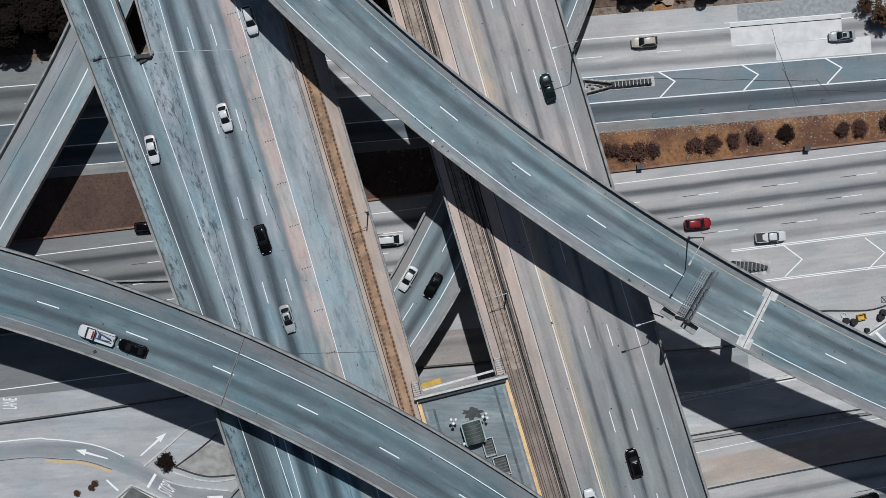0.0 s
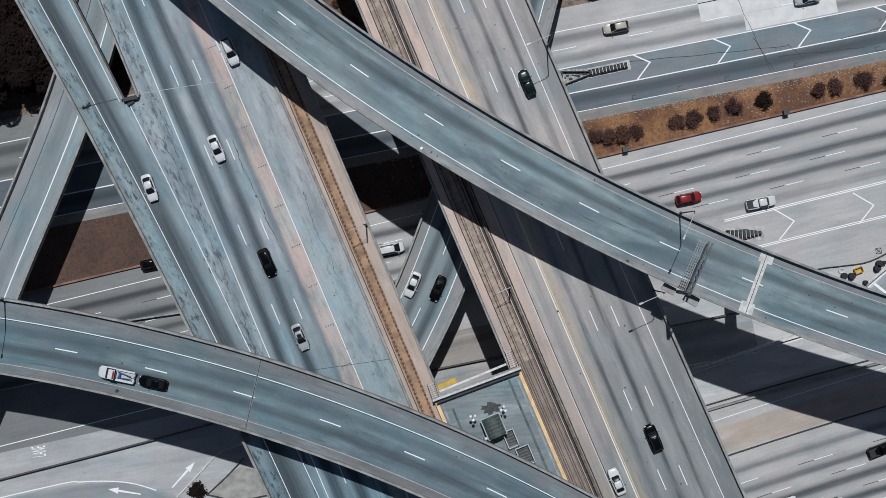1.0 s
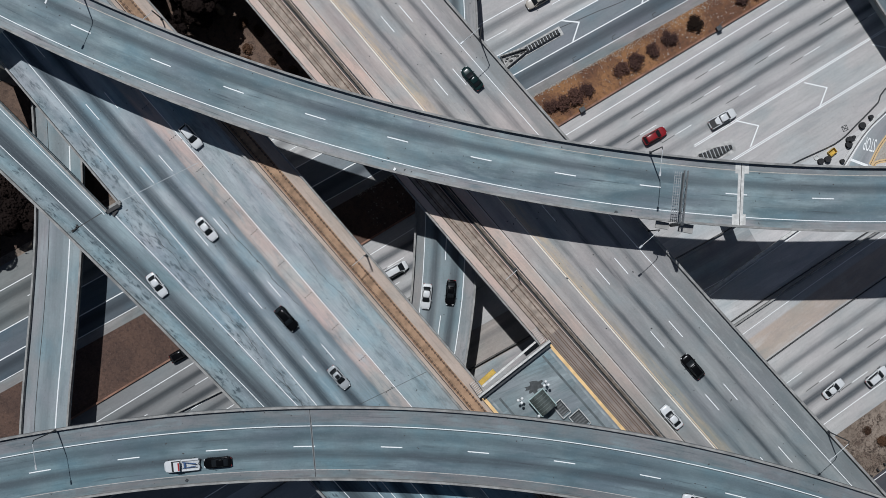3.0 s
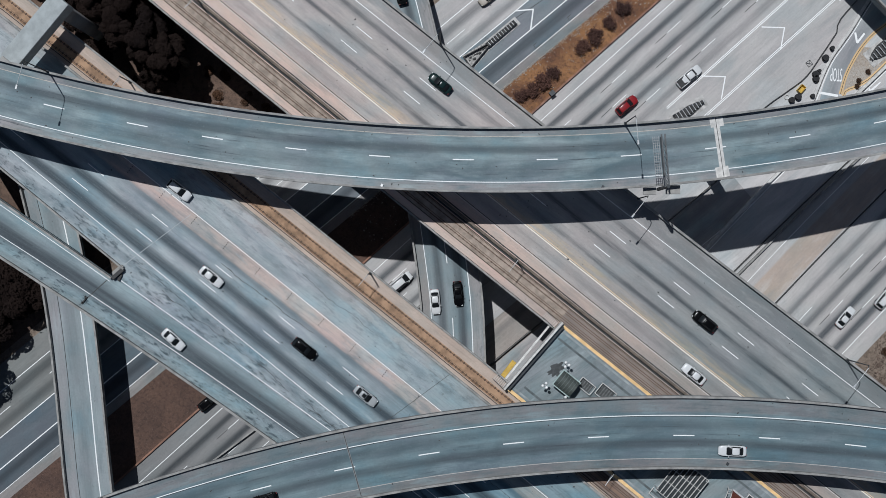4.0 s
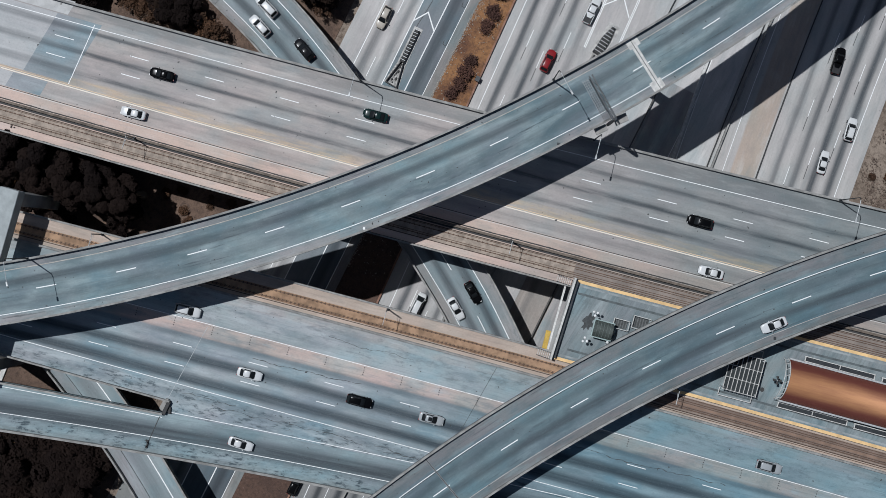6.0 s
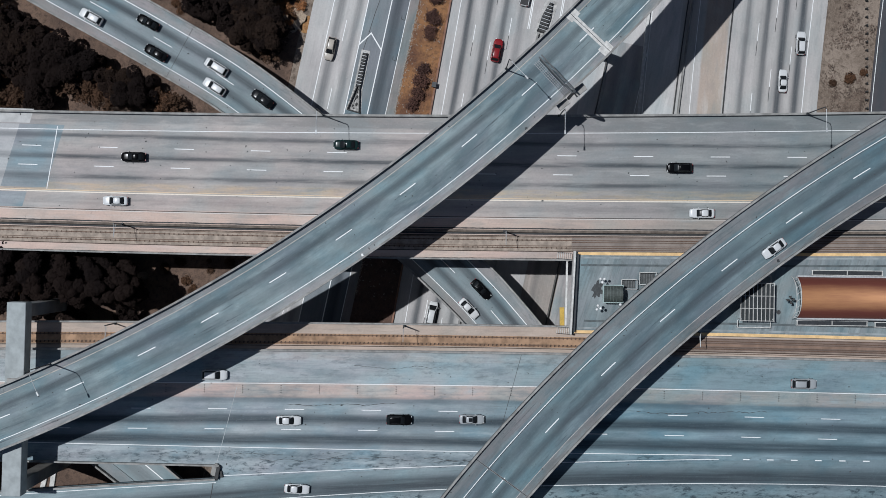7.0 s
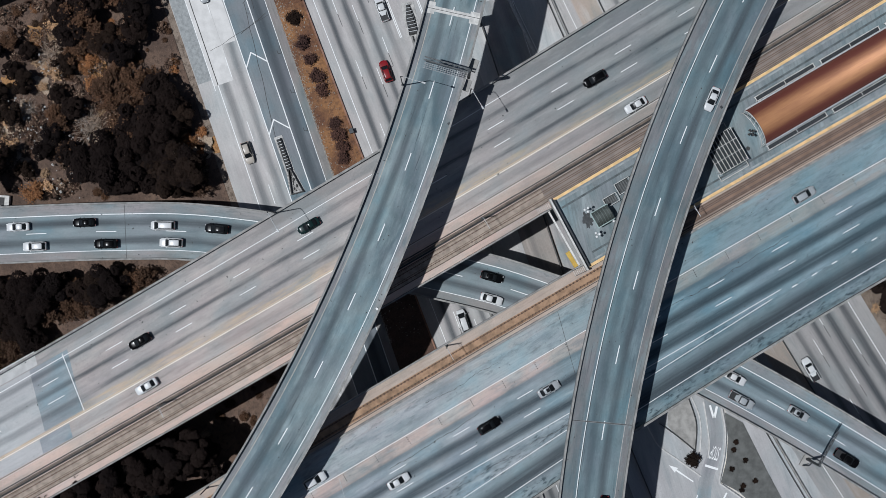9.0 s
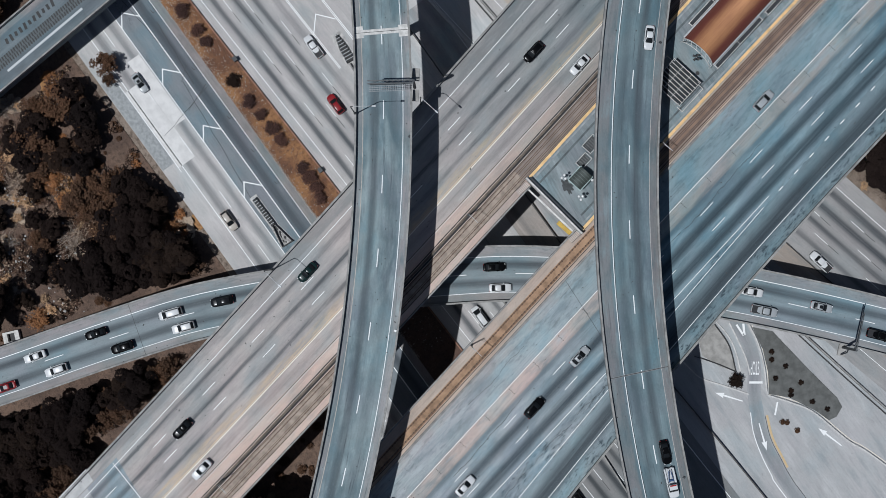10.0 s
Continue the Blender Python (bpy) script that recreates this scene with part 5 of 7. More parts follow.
# fresh pale repairs in the northern lanes
M_fresh = plain("fresh_pale_concrete", (0.66, 0.65, 0.63), 0.85, 0, 0.12, 0.5)
rn = bpy.data.objects["road_north"]
def uvbox(name, u0, u1, v0, v1, z, mat, parent):
    return sheet(name, u110(v1), u110(v0), steps(u0, u1, 5), z, 0.02, mat, parent)


uvbox("repair_slab", 55.0, 75.4, 31.75, 36.25, 0.062, M_fresh, rn)
line("edge_line", u110(36.2), 54, 80.5, 0.064, 0.15, M_white, rn, 5)
uvbox("repair_slab", 63.0, 80.5, 28.6, 31.7, 0.062, M_fresh, rn)
uvbox("repair_slab", 56.5, 80, 36.2, 39.4, 0.058, plain("patched_grey", (0.33, 0.345, 0.345), 0.9), rn)
for (u0, v0), (u1, v1), w, sd in (((64, 27.0), (66.5, 20.5), 0.1, 1), ((62.5, 34.5), (66, 20.2), 0.08, 2), ((38, 27.4), (70, 24.2), 0.11, 3), ((70, 24.6), (72.5, 21.4), 0.1, 4), ((68, 22.6), (84, 21.2), 0.1, 5), ((80, 23.5), (96, 25.0), 0.1, 6)):
    a, b = Vector(u110(v0)(u0)), Vector(u110(v1)(u1))
    rnd = random.Random(sd)
    nrm = Vector((-(b - a).y, (b - a).x)).normalized()
    pts = [tuple(a.lerp(b, i / 12) + nrm * rnd.uniform(-0.1, 0.1)) for i in range(13)]
    F = spline(pts)
    line("sealed_crack", F, 0, F.length, 0.05, w * 0.95, M_dark_edge, rn, 0.8, 0.02)

for u in (39.5, 48.2, 57.2, 70.5, 86):        # cut loops beside the bus lane's line
    for (du, dv), (eu, ev) in (((0, 0), (1.5, 0)), ((0, 0), (0.1, 0.75)), ((0.1, 0.75), (0.9, 0.8))):
        a, b = Vector(u110(20.0 + dv)(u + du)), Vector(u110(20.0 + ev)(u + eu))
        line("loop_cut", lambda t, a=a, b=b: tuple(a.lerp(b, t / (b - a).length)), 0, (b - a).length, 0.05, 0.11, M_dark_edge, rn, 2, 0.02)

# road to the south of the gore: walls and a shaded roadway
mid_wall = spline([(-255, -52), (-150, -42), (-80.5, -32.8), (-61.7, -30.2), (-30, -25.6), (1.8, -22.2), (45, -19.4), (110, -13.5), (250, -3)])
mw2 = empty("roadway_wall", "dark-topped concrete wall beside the ground roadway", "wall", "structure")
wall("wall_face", mid_wall, 0, 310, 0.04, 0.2, 0.9, plain("dark_weathered_wall", (0.11, 0.105, 0.10), 0.9), mw2, 5)
road = empty("road_middle", "concrete roadway with dark wheel tracks below the bridges", "road", "structure")
M_mid = roadway("middle_concrete_lanes", (0.42, 0.41, 0.395), [(-2.4, 1.0, 0.3), (-6.2, 1.0, 0.3)], (0.38, 0.37, 0.36))
sheet("lanes", shifted(mid_wall, -0.6), shifted(mid_wall, -8.2), steps(216, 312, 5), 0.065, 0.1, M_mid, road, uv_along(mid_wall))
line("edge_line", shifted(mid_wall, -8.0), 216, 312, 0.065, 0.13, M_white, road, 6)
bw = empty("roadway_barrier", "concrete barrier with a white line along the roadway", "barrier", "structure")
wall("barrier_face", s_line(34.0), 20, 250, 0.04, 0.55, 0.8, M_joint, bw, 6)
line("edge_line", s_line(33.2), 20, 250, 0.055, 0.15, M_white, bw, 6)
line("edge_line", spline([(-150, -36), (-82.6, -27.1), (-58.5, -23.9), (-20, -19.3)]), 0, 130, 0.06, 0.16, M_white, bw, 5)

# ---- street corner in the west ----
corner = empty("street_corner", "pale street corner with kerbs, arrows and a yellow line", "street", "structure")
M_kerb = plain("pale_kerb", (0.58, 0.57, 0.55), 0.85, 0, 0.2, 1.0)
M_grey_isl = plain("grey_planted_island", (0.125, 0.128, 0.122), 0.95, 0, 0.3, 0.5)
isl = [(-43.7, -49.5), (-49.1, -48.9), (-54.0, -47.3), (-58.2, -45.0), (-61.2, -48.4), (-66.6, -51.8), (-70.0, -53.3), (-70.2, -55.1), (-69.0, -57.3), (-66.7, -57.4), (-58.2, -55.3), (-46.8, -52.8)]
poly("island", isl, 0.18, M_grey_isl, corner, 0.2)
ks = spline([(-37.0, -49.6), (-42.8, -49.1), (-47.7, -48.6), (-52.6, -47.1), (-57.6, -44.8), (-58.6, -44.9), (-62.3, -48.1), (-66.8, -51.3), (-76.0, -54.5), (-85.2, -58.9), (-130, -76)])
wall("kerb", ks, 0, ks.length, 0.04, 0.3, 0.2, M_kerb, corner, 1.5)
line("gutter_line", shifted(ks, 0.6), 0, ks.length, 0.05, 0.14, M_cream, corner, 1.0)
line("gutter_line", shifted(ks, 0.32), 0, ks.length, 0.05, 0.1, M_dark_edge, corner, 1.0)
tri = [(-38.2, -42.5), (-42.5, -43.2), (-46.2, -42.8), (-50.4, -41.4), (-47.5, -38.9), (-43.4, -36.8), (-39.5, -38.0)]
poly("island", tri, 0.17, plain("mottled_concrete_island", (0.34, 0.33, 0.31), 0.95, 0, 0.3, 0.5), corner, 0.2)
for pts in ([(-41.7, -32.3), (-44.5, -33.0), (-47.5, -34.0), (-51.5, -37.4), (-55.9, -41.1)], [(-38.2, -43.2), (-42.5, -43.9), (-46.4, -43.5), (-50.6, -42.2)], [(-40.3, -45.6), (-45, -45.2), (-49.3, -44.6), (-52.4, -43.6)]):
    F = spline(pts)
    wall("kerb", F, 0, F.length, 0.04, 0.28, 0.2, M_kerb, corner, 1.0)
F = spline([(-38.4, -42.6), (-44.5, -42.9), (-50.3, -41.2)])
wall("dark_wall", F, 0, F.length, 0.1, 0.15, 0.4, M_dark_edge, corner, 1.0)
F = spline([(-50.3, -41.3), (-46.6, -38.6), (-42.5, -35.2)])
wall("dark_wall", F, 0, F.length, 0.1, 0.15, 0.45, M_dark_edge, corner, 1.0)
F = spline([(-62.0, -42.2), (-66.8, -40.7), (-71.8, -40.3), (-76.0, -40.1), (-82.4, -40.6), (-120, -45)])
line("yellow_line", F, 0, 12.5, 0.05, 0.5, M_yellow, corner, 1.0)
line("kerb_line", shifted(F, -0.45), 0, F.length, 0.05, 0.12, M_dark_edge, corner, 1.0)
F = spline([(-59.6, -39.4), (-63.6, -37.7), (-68.1, -36.7), (-73.7, -36.2), (-79.8, -36.4), (-120, -41)])
line("edge_line", F, 0, F.length, 0.05, 0.2, M_white, corner, 1.0)
for a, b, w in (((-53.8, -42.6), (-55.3, -45.1), 0.5), ((-60.7, -45.7), (-62.9, -43.7), 0.35), ((-41.4, -46.8), (-44.3, -46.9), 0.45), ((-42.0, -48.2), (-44.3, -47.1), 0.5)):
    a, b = Vector(a), Vector(b)
    f = lambda t, a=a, b=b: tuple(a.lerp(b, t / (b - a).length))
    line("stop_line", f, 0, (b - a).length, 0.05, w, M_white, corner, 2, 0.018)


def arrow(x, y, turn, L=5.6, parent=None):
    bm = bmesh.new()
    shape = [(-L / 2, -0.12), (L * 0.2, -0.2), (L * 0.18, -0.62), (L / 2, 0), (L * 0.18, 0.62), (L * 0.2, 0.2), (-L / 2, 0.12)]
    c, s = math.cos(turn), math.sin(turn)
    bm.faces.new([bm.verts.new((x + px * c - py * s, y + px * s + py * c, 0.075)) for px, py in shape])
    return part("arrow_mark", bm, M_white, parent)


arrow(-65.6, -38.95, math.pi - 0.27, 6.2, corner)
arrow(-73.3, -51.6, 0.38, 6.4, corner)
arrow(-54.2, -37.1, 0.73, 6.4, corner)
# the worn lane round the corner, greyer than the slab beside it
M_lane = roadway("worn_grey_lane", (0.345, 0.36, 0.365), [(0, 1.1, 0.25)], (0.31, 0.33, 0.335), blot=0.08)
F = spline([(-36, -47.6), (-42.5, -47.2), (-47.5, -46.7), (-52.0, -45.0), (-56.0, -42.5), (-60.5, -40.6), (-66.0, -38.7), (-73.0, -38.2), (-82.0, -38.6), (-120, -43)])
sheet("worn_lane", shifted(F, 1.5), shifted(F, -1.5), steps(0, F.length, 1.5), 0.052, 0.01, M_lane, corner, uv_along(F))


def words(text, x, y, turn, w, h, parent, mat=M_white, z=0.075):
    cu = bpy.data.curves.new("lettering", "FONT")
    cu.body, cu.align_x, cu.align_y = text, "CENTER", "CENTER"
    tmp = bpy.data.objects.new("lettering", cu)
    scene.collection.objects.link(tmp)
    bpy.context.view_layer.update()
    me = bpy.data.meshes.new_from_object(tmp.evaluated_get(bpy.context.evaluated_depsgraph_get()))
    bpy.data.objects.remove(tmp)
    xs = [v.co.x for v in me.vertices]
    ys = [v.co.y for v in me.vertices]
    me.transform(Matrix.Diagonal((w / (max(xs) - min(xs)), h / (max(ys) - min(ys)), 1, 1)))
    me.materials.append(mat)
    ob = new("lettering", me)
    ob.location, ob.rotation_euler = (x, y, z), (0, 0, turn)
    ob.parent = parent
    return ob


words("STOP", -51.6, -45.4, radians(59), 1.9, 3.0, corner)
words("LANE", -80.6, -29.6, radians(90), 2.0, 2.6, corner)

# ---- street corner in the east ----
east = empty("street_corner_east", "pale street corner with yellow kerb lines and a stop mark", "street", "structure")
wl = spline([(58, -13.6), (68.0, -12.4), (73.1, -12.3), (78.1, -12.1), (83.0, -10.4), (88.4, -8.3), (95, -5.5), (140, 2)])
wall("dark_wall", wl, 0, wl.length, 0.05, 0.12, 0.45, M_dark_edge, east, 1.5)
F = spline([(72.5, -19.4), (77.0, -16.4), (83.5, -12.3), (90.1, -9.8), (104, -4.5), (140, 5)])
wall("kerb", F, 0, F.length, 0.04, 0.55, 0.25, M_kerb, east, 1.5)
line("edge_shade", shifted(F, -0.45), 0, F.length, 0.05, 0.13, M_dark_edge, east, 1.5)
M_orange_kerb = paint_mat("pale_orange_kerb_paint", (0.62, 0.43, 0.22))
line("edge_line", shifted(F, -0.75), 0, F.length, 0.05, 0.15, M_white, east, 1.5)
F = spline([(75.0, -22.5), (80.0, -17.8), (83.5, -15.3), (86.7, -13.5), (89.8, -12.2), (92.4, -11.3), (104.0, -9.0), (140.0, 0.5)])
sheet("worn_lane", shifted(F, 1.7), shifted(F, -1.7), steps(0, F.length, 1.5), 0.052, 0.01, M_lane, east, uv_along(F))
poly("sandy_gore", [(81.9, -18.8), (84.9, -16.4), (88.0, -14.7), (90.7, -13.6), (96.5, -18.2), (93.7, -18.8), (88.6, -19.6), (85.4, -19.4)], 0.056, ground_mat("sandy_gore_soil", (0.36, 0.30, 0.24), (0.40, 0.37, 0.33), (0.26, 0.20, 0.15), 0.25), east, 0.02)
for pts in ([(81.9, -18.8), (84.9, -16.4), (88.0, -14.7), (90.7, -13.6), (94.1, -12.8), (104.0, -11.5), (140.0, -2.0)], [(80.0, -24.0), (82.4, -19.2), (85.4, -19.4), (88.6, -19.6), (93.7, -18.8), (96.5, -18.2), (108.0, -15.5), (140.0, -6.0)]):
    F = spline(pts)
    line("yellow_line", F, 0, F.length, 0.05, 0.7, M_orange_kerb, east, 1.0)
    line("edge_shade", F, 0, F.length, 0.05, 0.1, M_dark_edge, east, 1.0, 0.024)
for pts, m in (([(90.7, -23.2), (93.7, -22.6), (96.6, -22.0)], M_white), ([(92.4, -23.6), (95.7, -23.0)], M_dark_edge)):
    F = spline(pts)
    line("edge_line", F, 0, F.length + 30, 0.05, 0.2, m, east, 1.0)
a, b = Vector((78.8, -16.3)), Vector((81.3, -18.8))
line("stop_line", lambda t: tuple(a.lerp(b, t / (b - a).length)), 0, (b - a).length, 0.05, 0.5, M_white, east, 2, 0.018)
for i, (p, q) in enumerate((((90.4, -12.4), (91.3, -10.5)), ((90.4, -12.4), (92.7, -11.7)))):
    p, q = Vector(p), Vector(q)
    line("yield_bar", lambda t: tuple(p.lerp(q, t / (q - p).length)), 0, (q - p).length, 0.05, 0.4, M_white, east, 2, 0.018 + 0.006 * i)
words("STOP", 83.5, -15.1, radians(142), 2.3, 2.6, east)
arrow(88.0, -21.6, -3.03, 3.4, east)
cushion(96.5, -16.1, -3.07, 7, 2.6, 0.5, 5.8, "dark tapering crash cushion on the sandy gore")
M_tyre = plain("black_rubber", (0.025, 0.025, 0.027), 0.9)


def drum(x, y, r, h, mat, lab, name="barrel"):
    ob = empty(name, lab, name.replace("_", " "), "", (x, y, 0.05), "roadside barrels")
    bm = bmesh.new()
    bmesh.ops.create_cone(bm, cap_ends=True, segments=16, radius1=r, radius2=r * 0.92, depth=h, matrix=Matrix.Translation((0, 0, h / 2)))
    part("body", bm, mat, ob)
    for zz in (h * 0.33, h * 0.66, h):
        bm = bmesh.new()
        tube(bm, (0, 0, zz - 0.03), (0, 0, zz + 0.03), r * 1.04, seg=16)
        part("hoop", bm, mat, ob)


for x, y, r in ((73.2, -14.2, 0.55), (74.6, -14.4, 0.6), (79.5, -13.5, 0.6), (80.0, -12.7, 0.62), (83.4, -11.2, 0.6), (77.0, -15.9, 0.4), (80.9, -12.6, 0.35), (85.6, -10.4, 0.4)):
    drum(x, y, r, 0.9, M_tyre, "black sand barrel standing in the dirt by the kerb")
bin_ = empty("yellow_bin", "yellow steel skip with an open top", "skip", "", (76.0, -13.5, 0.05))
bin_.rotation_euler = (0, 0, 0.25)
M_skip = plain("yellow_skip_paint", (0.55, 0.36, 0.05), 0.5)
for nm, sz, at in (("floor", (1.5, 1.0, 0.08), (0, 0, 0.05)), ("long_side", (1.5, 0.07, 0.8), (0, 0.5, 0.4)), ("long_side", (1.5, 0.07, 0.8), (0, -0.5, 0.4)), ("short_side", (0.07, 1.0, 0.8), (0.75, 0, 0.4)), ("short_side", (0.07, 1.0, 0.8), (-0.75, 0, 0.4))):
    bm = bmesh.new()
    box(bm, sz, at)
    part(nm, bm, M_skip, bin_)
ring = empty("manhole_ring", "pale concrete ring lying beside the wall", "concrete ring", "", (72.9, -13.2, 0.05))
bm = bmesh.new()
for i in range(20):
    t0, t1 = i * math.pi / 10, (i + 1) * math.pi / 10
    tube(bm, (0.45 * math.cos(t0), 0.45 * math.sin(t0), 0.12), (0.45 * math.cos(t1), 0.45 * math.sin(t1), 0.12), 0.11, seg=6)
part("ring", bm, M_joint, ring)
frm = empty("steel_frame", "dark crossed steel frame lying on the concrete", "frame", "", (80.3, -10.3, 0.05))
frm.scale = (0.6, 0.6, 0.6)
for q in range(4):
    bm = bmesh.new()
    box(bm, (1.7, 0.1, 0.08), (0.85 * math.cos(q * math.pi / 2), 0.85 * math.sin(q * math.pi / 2), 0.15), q * math.pi / 2 + math.pi / 2)
    part("frame_bar", bm, M_dark_steel, frm)
for q in (0.785, -0.785):
    bm = bmesh.new()
    box(bm, (2.4, 0.12, 0.08), (0, 0, 0.22 if q > 0 else 0.3), q)
    part("cross_bar", bm, M_dark_steel, frm)

# ---- road bridge over the northern end ----
ob_ = empty("overpass_bridge", "grey road overpass with white edge line and tyre-marked lanes", "bridge", "structure")
ZO = 8.0
oF = lambda t: (92.0 - 0.155 * (t - 45), t)
sheet("deck", shifted(oF, 5.5), shifted(oF, -5.5), steps(-30, 180, 6), ZO, 1.6, roadway("overpass_concrete", (0.150, 0.185, 0.198), [(2.9, 1.0, 0.3)], (0.125, 0.155, 0.17), zones=((-6, -3.9, (0.27, 0.265, 0.255)),)), ob_, uv_along(oF))
line("edge_line", shifted(oF, 2.75), 39.5, 60, ZO, 0.5, paint_mat("greyed_white_paint", (0.50, 0.53, 0.54)), ob_)
parapet(shifted(oF, 5.3), -30, 180, ZO, ob_)
parapet(shifted(oF, -5.3), -30, 180, ZO, ob_)
verts, faces = [], []
for i in range(150):
    t = 12 + i * 0.62
    for o, w in ((1.25, 0.5), (0.1, 0.5)):
        n = len(verts)
        c = shifted(oF, o)(t)
        verts += [(c[0] + dx, c[1] + dy, ZO + 0.02) for dx, dy in ((-w, -0.13), (w, -0.13), (w, 0.13), (-w, 0.13))]
        faces.append((n, n + 1, n + 2, n + 3))
tagged(put("grate_strip", verts, faces, M_dark_edge, ob_), kind="stuff")
line("grate_channel", shifted(oF, 0.65), 12, 105, ZO, 1.9, plain("worn_grate_channel", (0.11, 0.125, 0.13), 0.9), ob_, 4, 0.012)
for i in range(11):         # dark painted bars along the far lane
    c = shifted(oF, -2.2)(43.6 + i * 1.25)
    bm = bmesh.new()
    box(bm, (1.5 - 0.25 * (i % 3), 0.62, 0.02), (c[0], c[1], ZO + 0.02), 0.15 * (i % 2) - 0.15)
    part("paint_bar", bm, M_dark_edge, ob_)


# ---- plants ----
M_leaf = []
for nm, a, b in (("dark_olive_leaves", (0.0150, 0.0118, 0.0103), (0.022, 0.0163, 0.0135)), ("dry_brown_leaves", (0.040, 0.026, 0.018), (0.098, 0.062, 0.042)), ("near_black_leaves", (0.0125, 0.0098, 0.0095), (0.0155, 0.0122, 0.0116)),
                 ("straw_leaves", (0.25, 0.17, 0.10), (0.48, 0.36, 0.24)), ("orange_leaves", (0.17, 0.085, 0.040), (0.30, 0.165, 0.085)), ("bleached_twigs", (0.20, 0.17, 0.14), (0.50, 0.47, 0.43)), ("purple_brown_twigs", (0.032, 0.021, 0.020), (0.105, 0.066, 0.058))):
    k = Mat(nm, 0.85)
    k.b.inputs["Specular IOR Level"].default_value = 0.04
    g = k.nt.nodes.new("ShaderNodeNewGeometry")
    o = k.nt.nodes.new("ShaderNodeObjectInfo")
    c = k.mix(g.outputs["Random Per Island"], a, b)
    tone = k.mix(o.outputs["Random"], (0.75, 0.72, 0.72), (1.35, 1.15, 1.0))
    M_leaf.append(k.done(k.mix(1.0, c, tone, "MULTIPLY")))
M_bark = plain("grey_bark", (0.10, 0.08, 0.06), 0.95)


def crown_mesh(seed, r, h, n, size, squash=1.0):
    """A crown of many small leaf clumps round a handful of limbs, with gaps."""
    rnd = random.Random(seed)
    lobes = []
    low, shell = r < 2.5, size > 0.37
    for i in range(28 if low else rnd.randint(20, 26)):
        q, d = rnd.uniform(0, 2 * math.pi), r * (0.75 * math.sqrt(rnd.random()) if low else rnd.uniform(0.1, 0.95))
        lobes.append((d * math.cos(q), d * math.sin(q), h * (rnd.uniform(0.35, 0.92) if low else rnd.uniform(0.5, 0.86)), r * (rnd.uniform(0.16, 0.42) if low else rnd.uniform(0.2, 0.36))))
    verts, faces = [], []
    for i in range(n):
        lx, ly, lz, lr = rnd.choice(lobes)
        v = Vector((rnd.gauss(0, 1), rnd.gauss(0, 1), rnd.gauss(0, 1) * 0.7)).normalized()
        tilt = Euler((0, 0, 0)).to_matrix()
        if shell:
            v.z = abs(v.z) if rnd.random() < 0.85 else -abs(v.z)
            tilt = Vector((0, 0, 1)).rotation_difference((v + Vector((0, 0, 0.9))).normalized()).to_matrix()
        v *= lr * (rnd.uniform(0.88, 1.1) if shell and rnd.random() < 0.9 else rnd.uniform(0.3, 1.35))
        c = Vector((lx + v.x, ly + v.y, max(0.15 * h, lz + v.z * squash)))
        e = tilt @ Euler((rnd.uniform(-0.3, 0.3), rnd.uniform(-0.3, 0.3), rnd.uniform(0, 6.3))).to_matrix()
        s = size * rnd.uniform(0.6, 1.4)
        m = len(verts)
        verts += [tuple(c + e @ Vector(p) * s) for p in ((-0.65, 0.0, 0.0), (0.0, -0.38, 0.06), (0.65, 0.0, -0.05), (0.0, 0.38, 0.06))]
        faces.append((m, m + 1, m + 2, m + 3))
    return verts, faces, lobes


def tree(seed, r, h, n, size, mat, lab, name="tree", cat="tree"):
    verts, faces, lobes = crown_mesh(seed, r, h, n, size)
    ob = empty(name, lab, cat, "", (0, 0, -400), name + "s")
    put("crown", verts, faces, mat, ob)
    bm = bmesh.new()
    tube(bm, (0, 0, -0.3), (0, 0, h * 0.5), 0.05 * h, 0.025 * h, 8)
    for lx, ly, lz, lr in lobes:
        tube(bm, (0, 0, h * 0.35), (lx, ly, lz), 0.018 * h, 0.006 * h, 5)
    part("trunk", bm, M_bark, ob)
    return ob


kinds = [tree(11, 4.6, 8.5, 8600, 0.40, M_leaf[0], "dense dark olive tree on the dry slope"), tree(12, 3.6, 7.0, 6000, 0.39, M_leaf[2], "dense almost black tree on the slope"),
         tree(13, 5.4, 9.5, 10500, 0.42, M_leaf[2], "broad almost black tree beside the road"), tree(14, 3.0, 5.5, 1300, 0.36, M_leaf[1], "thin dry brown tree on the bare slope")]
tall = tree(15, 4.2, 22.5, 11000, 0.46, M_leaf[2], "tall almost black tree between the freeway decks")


def twiggy(seed, r, h):
    """A leafless bush: bleached twigs fanning out from the root."""
    rnd_ = random.Random(seed)
    ob = empty("shrub", "bleached leafless bush of pale twigs", "shrub", "", (0, 0, -400), "shrubs")
    bm = bmesh.new()
    for i in range(80):
        q, d = rnd_.uniform(0, 6.28), r * rnd_.uniform(0.35, 1.0)
        a = Vector((rnd_.uniform(-0.5, 0.5) * r, rnd_.uniform(-0.5, 0.5) * r, 0))
        e = a + Vector((d * math.cos(q), d * math.sin(q), h * rnd_.uniform(0.4, 1.0)))
        m = a.lerp(e, 0.55) + Vector((0, 0, 0.25 * h))
        tube(bm, a, m, 0.035, 0.028, 4)
        tube(bm, m, e, 0.028, 0.012, 4)
    part("crown", bm, M_leaf[5], ob)
    return ob


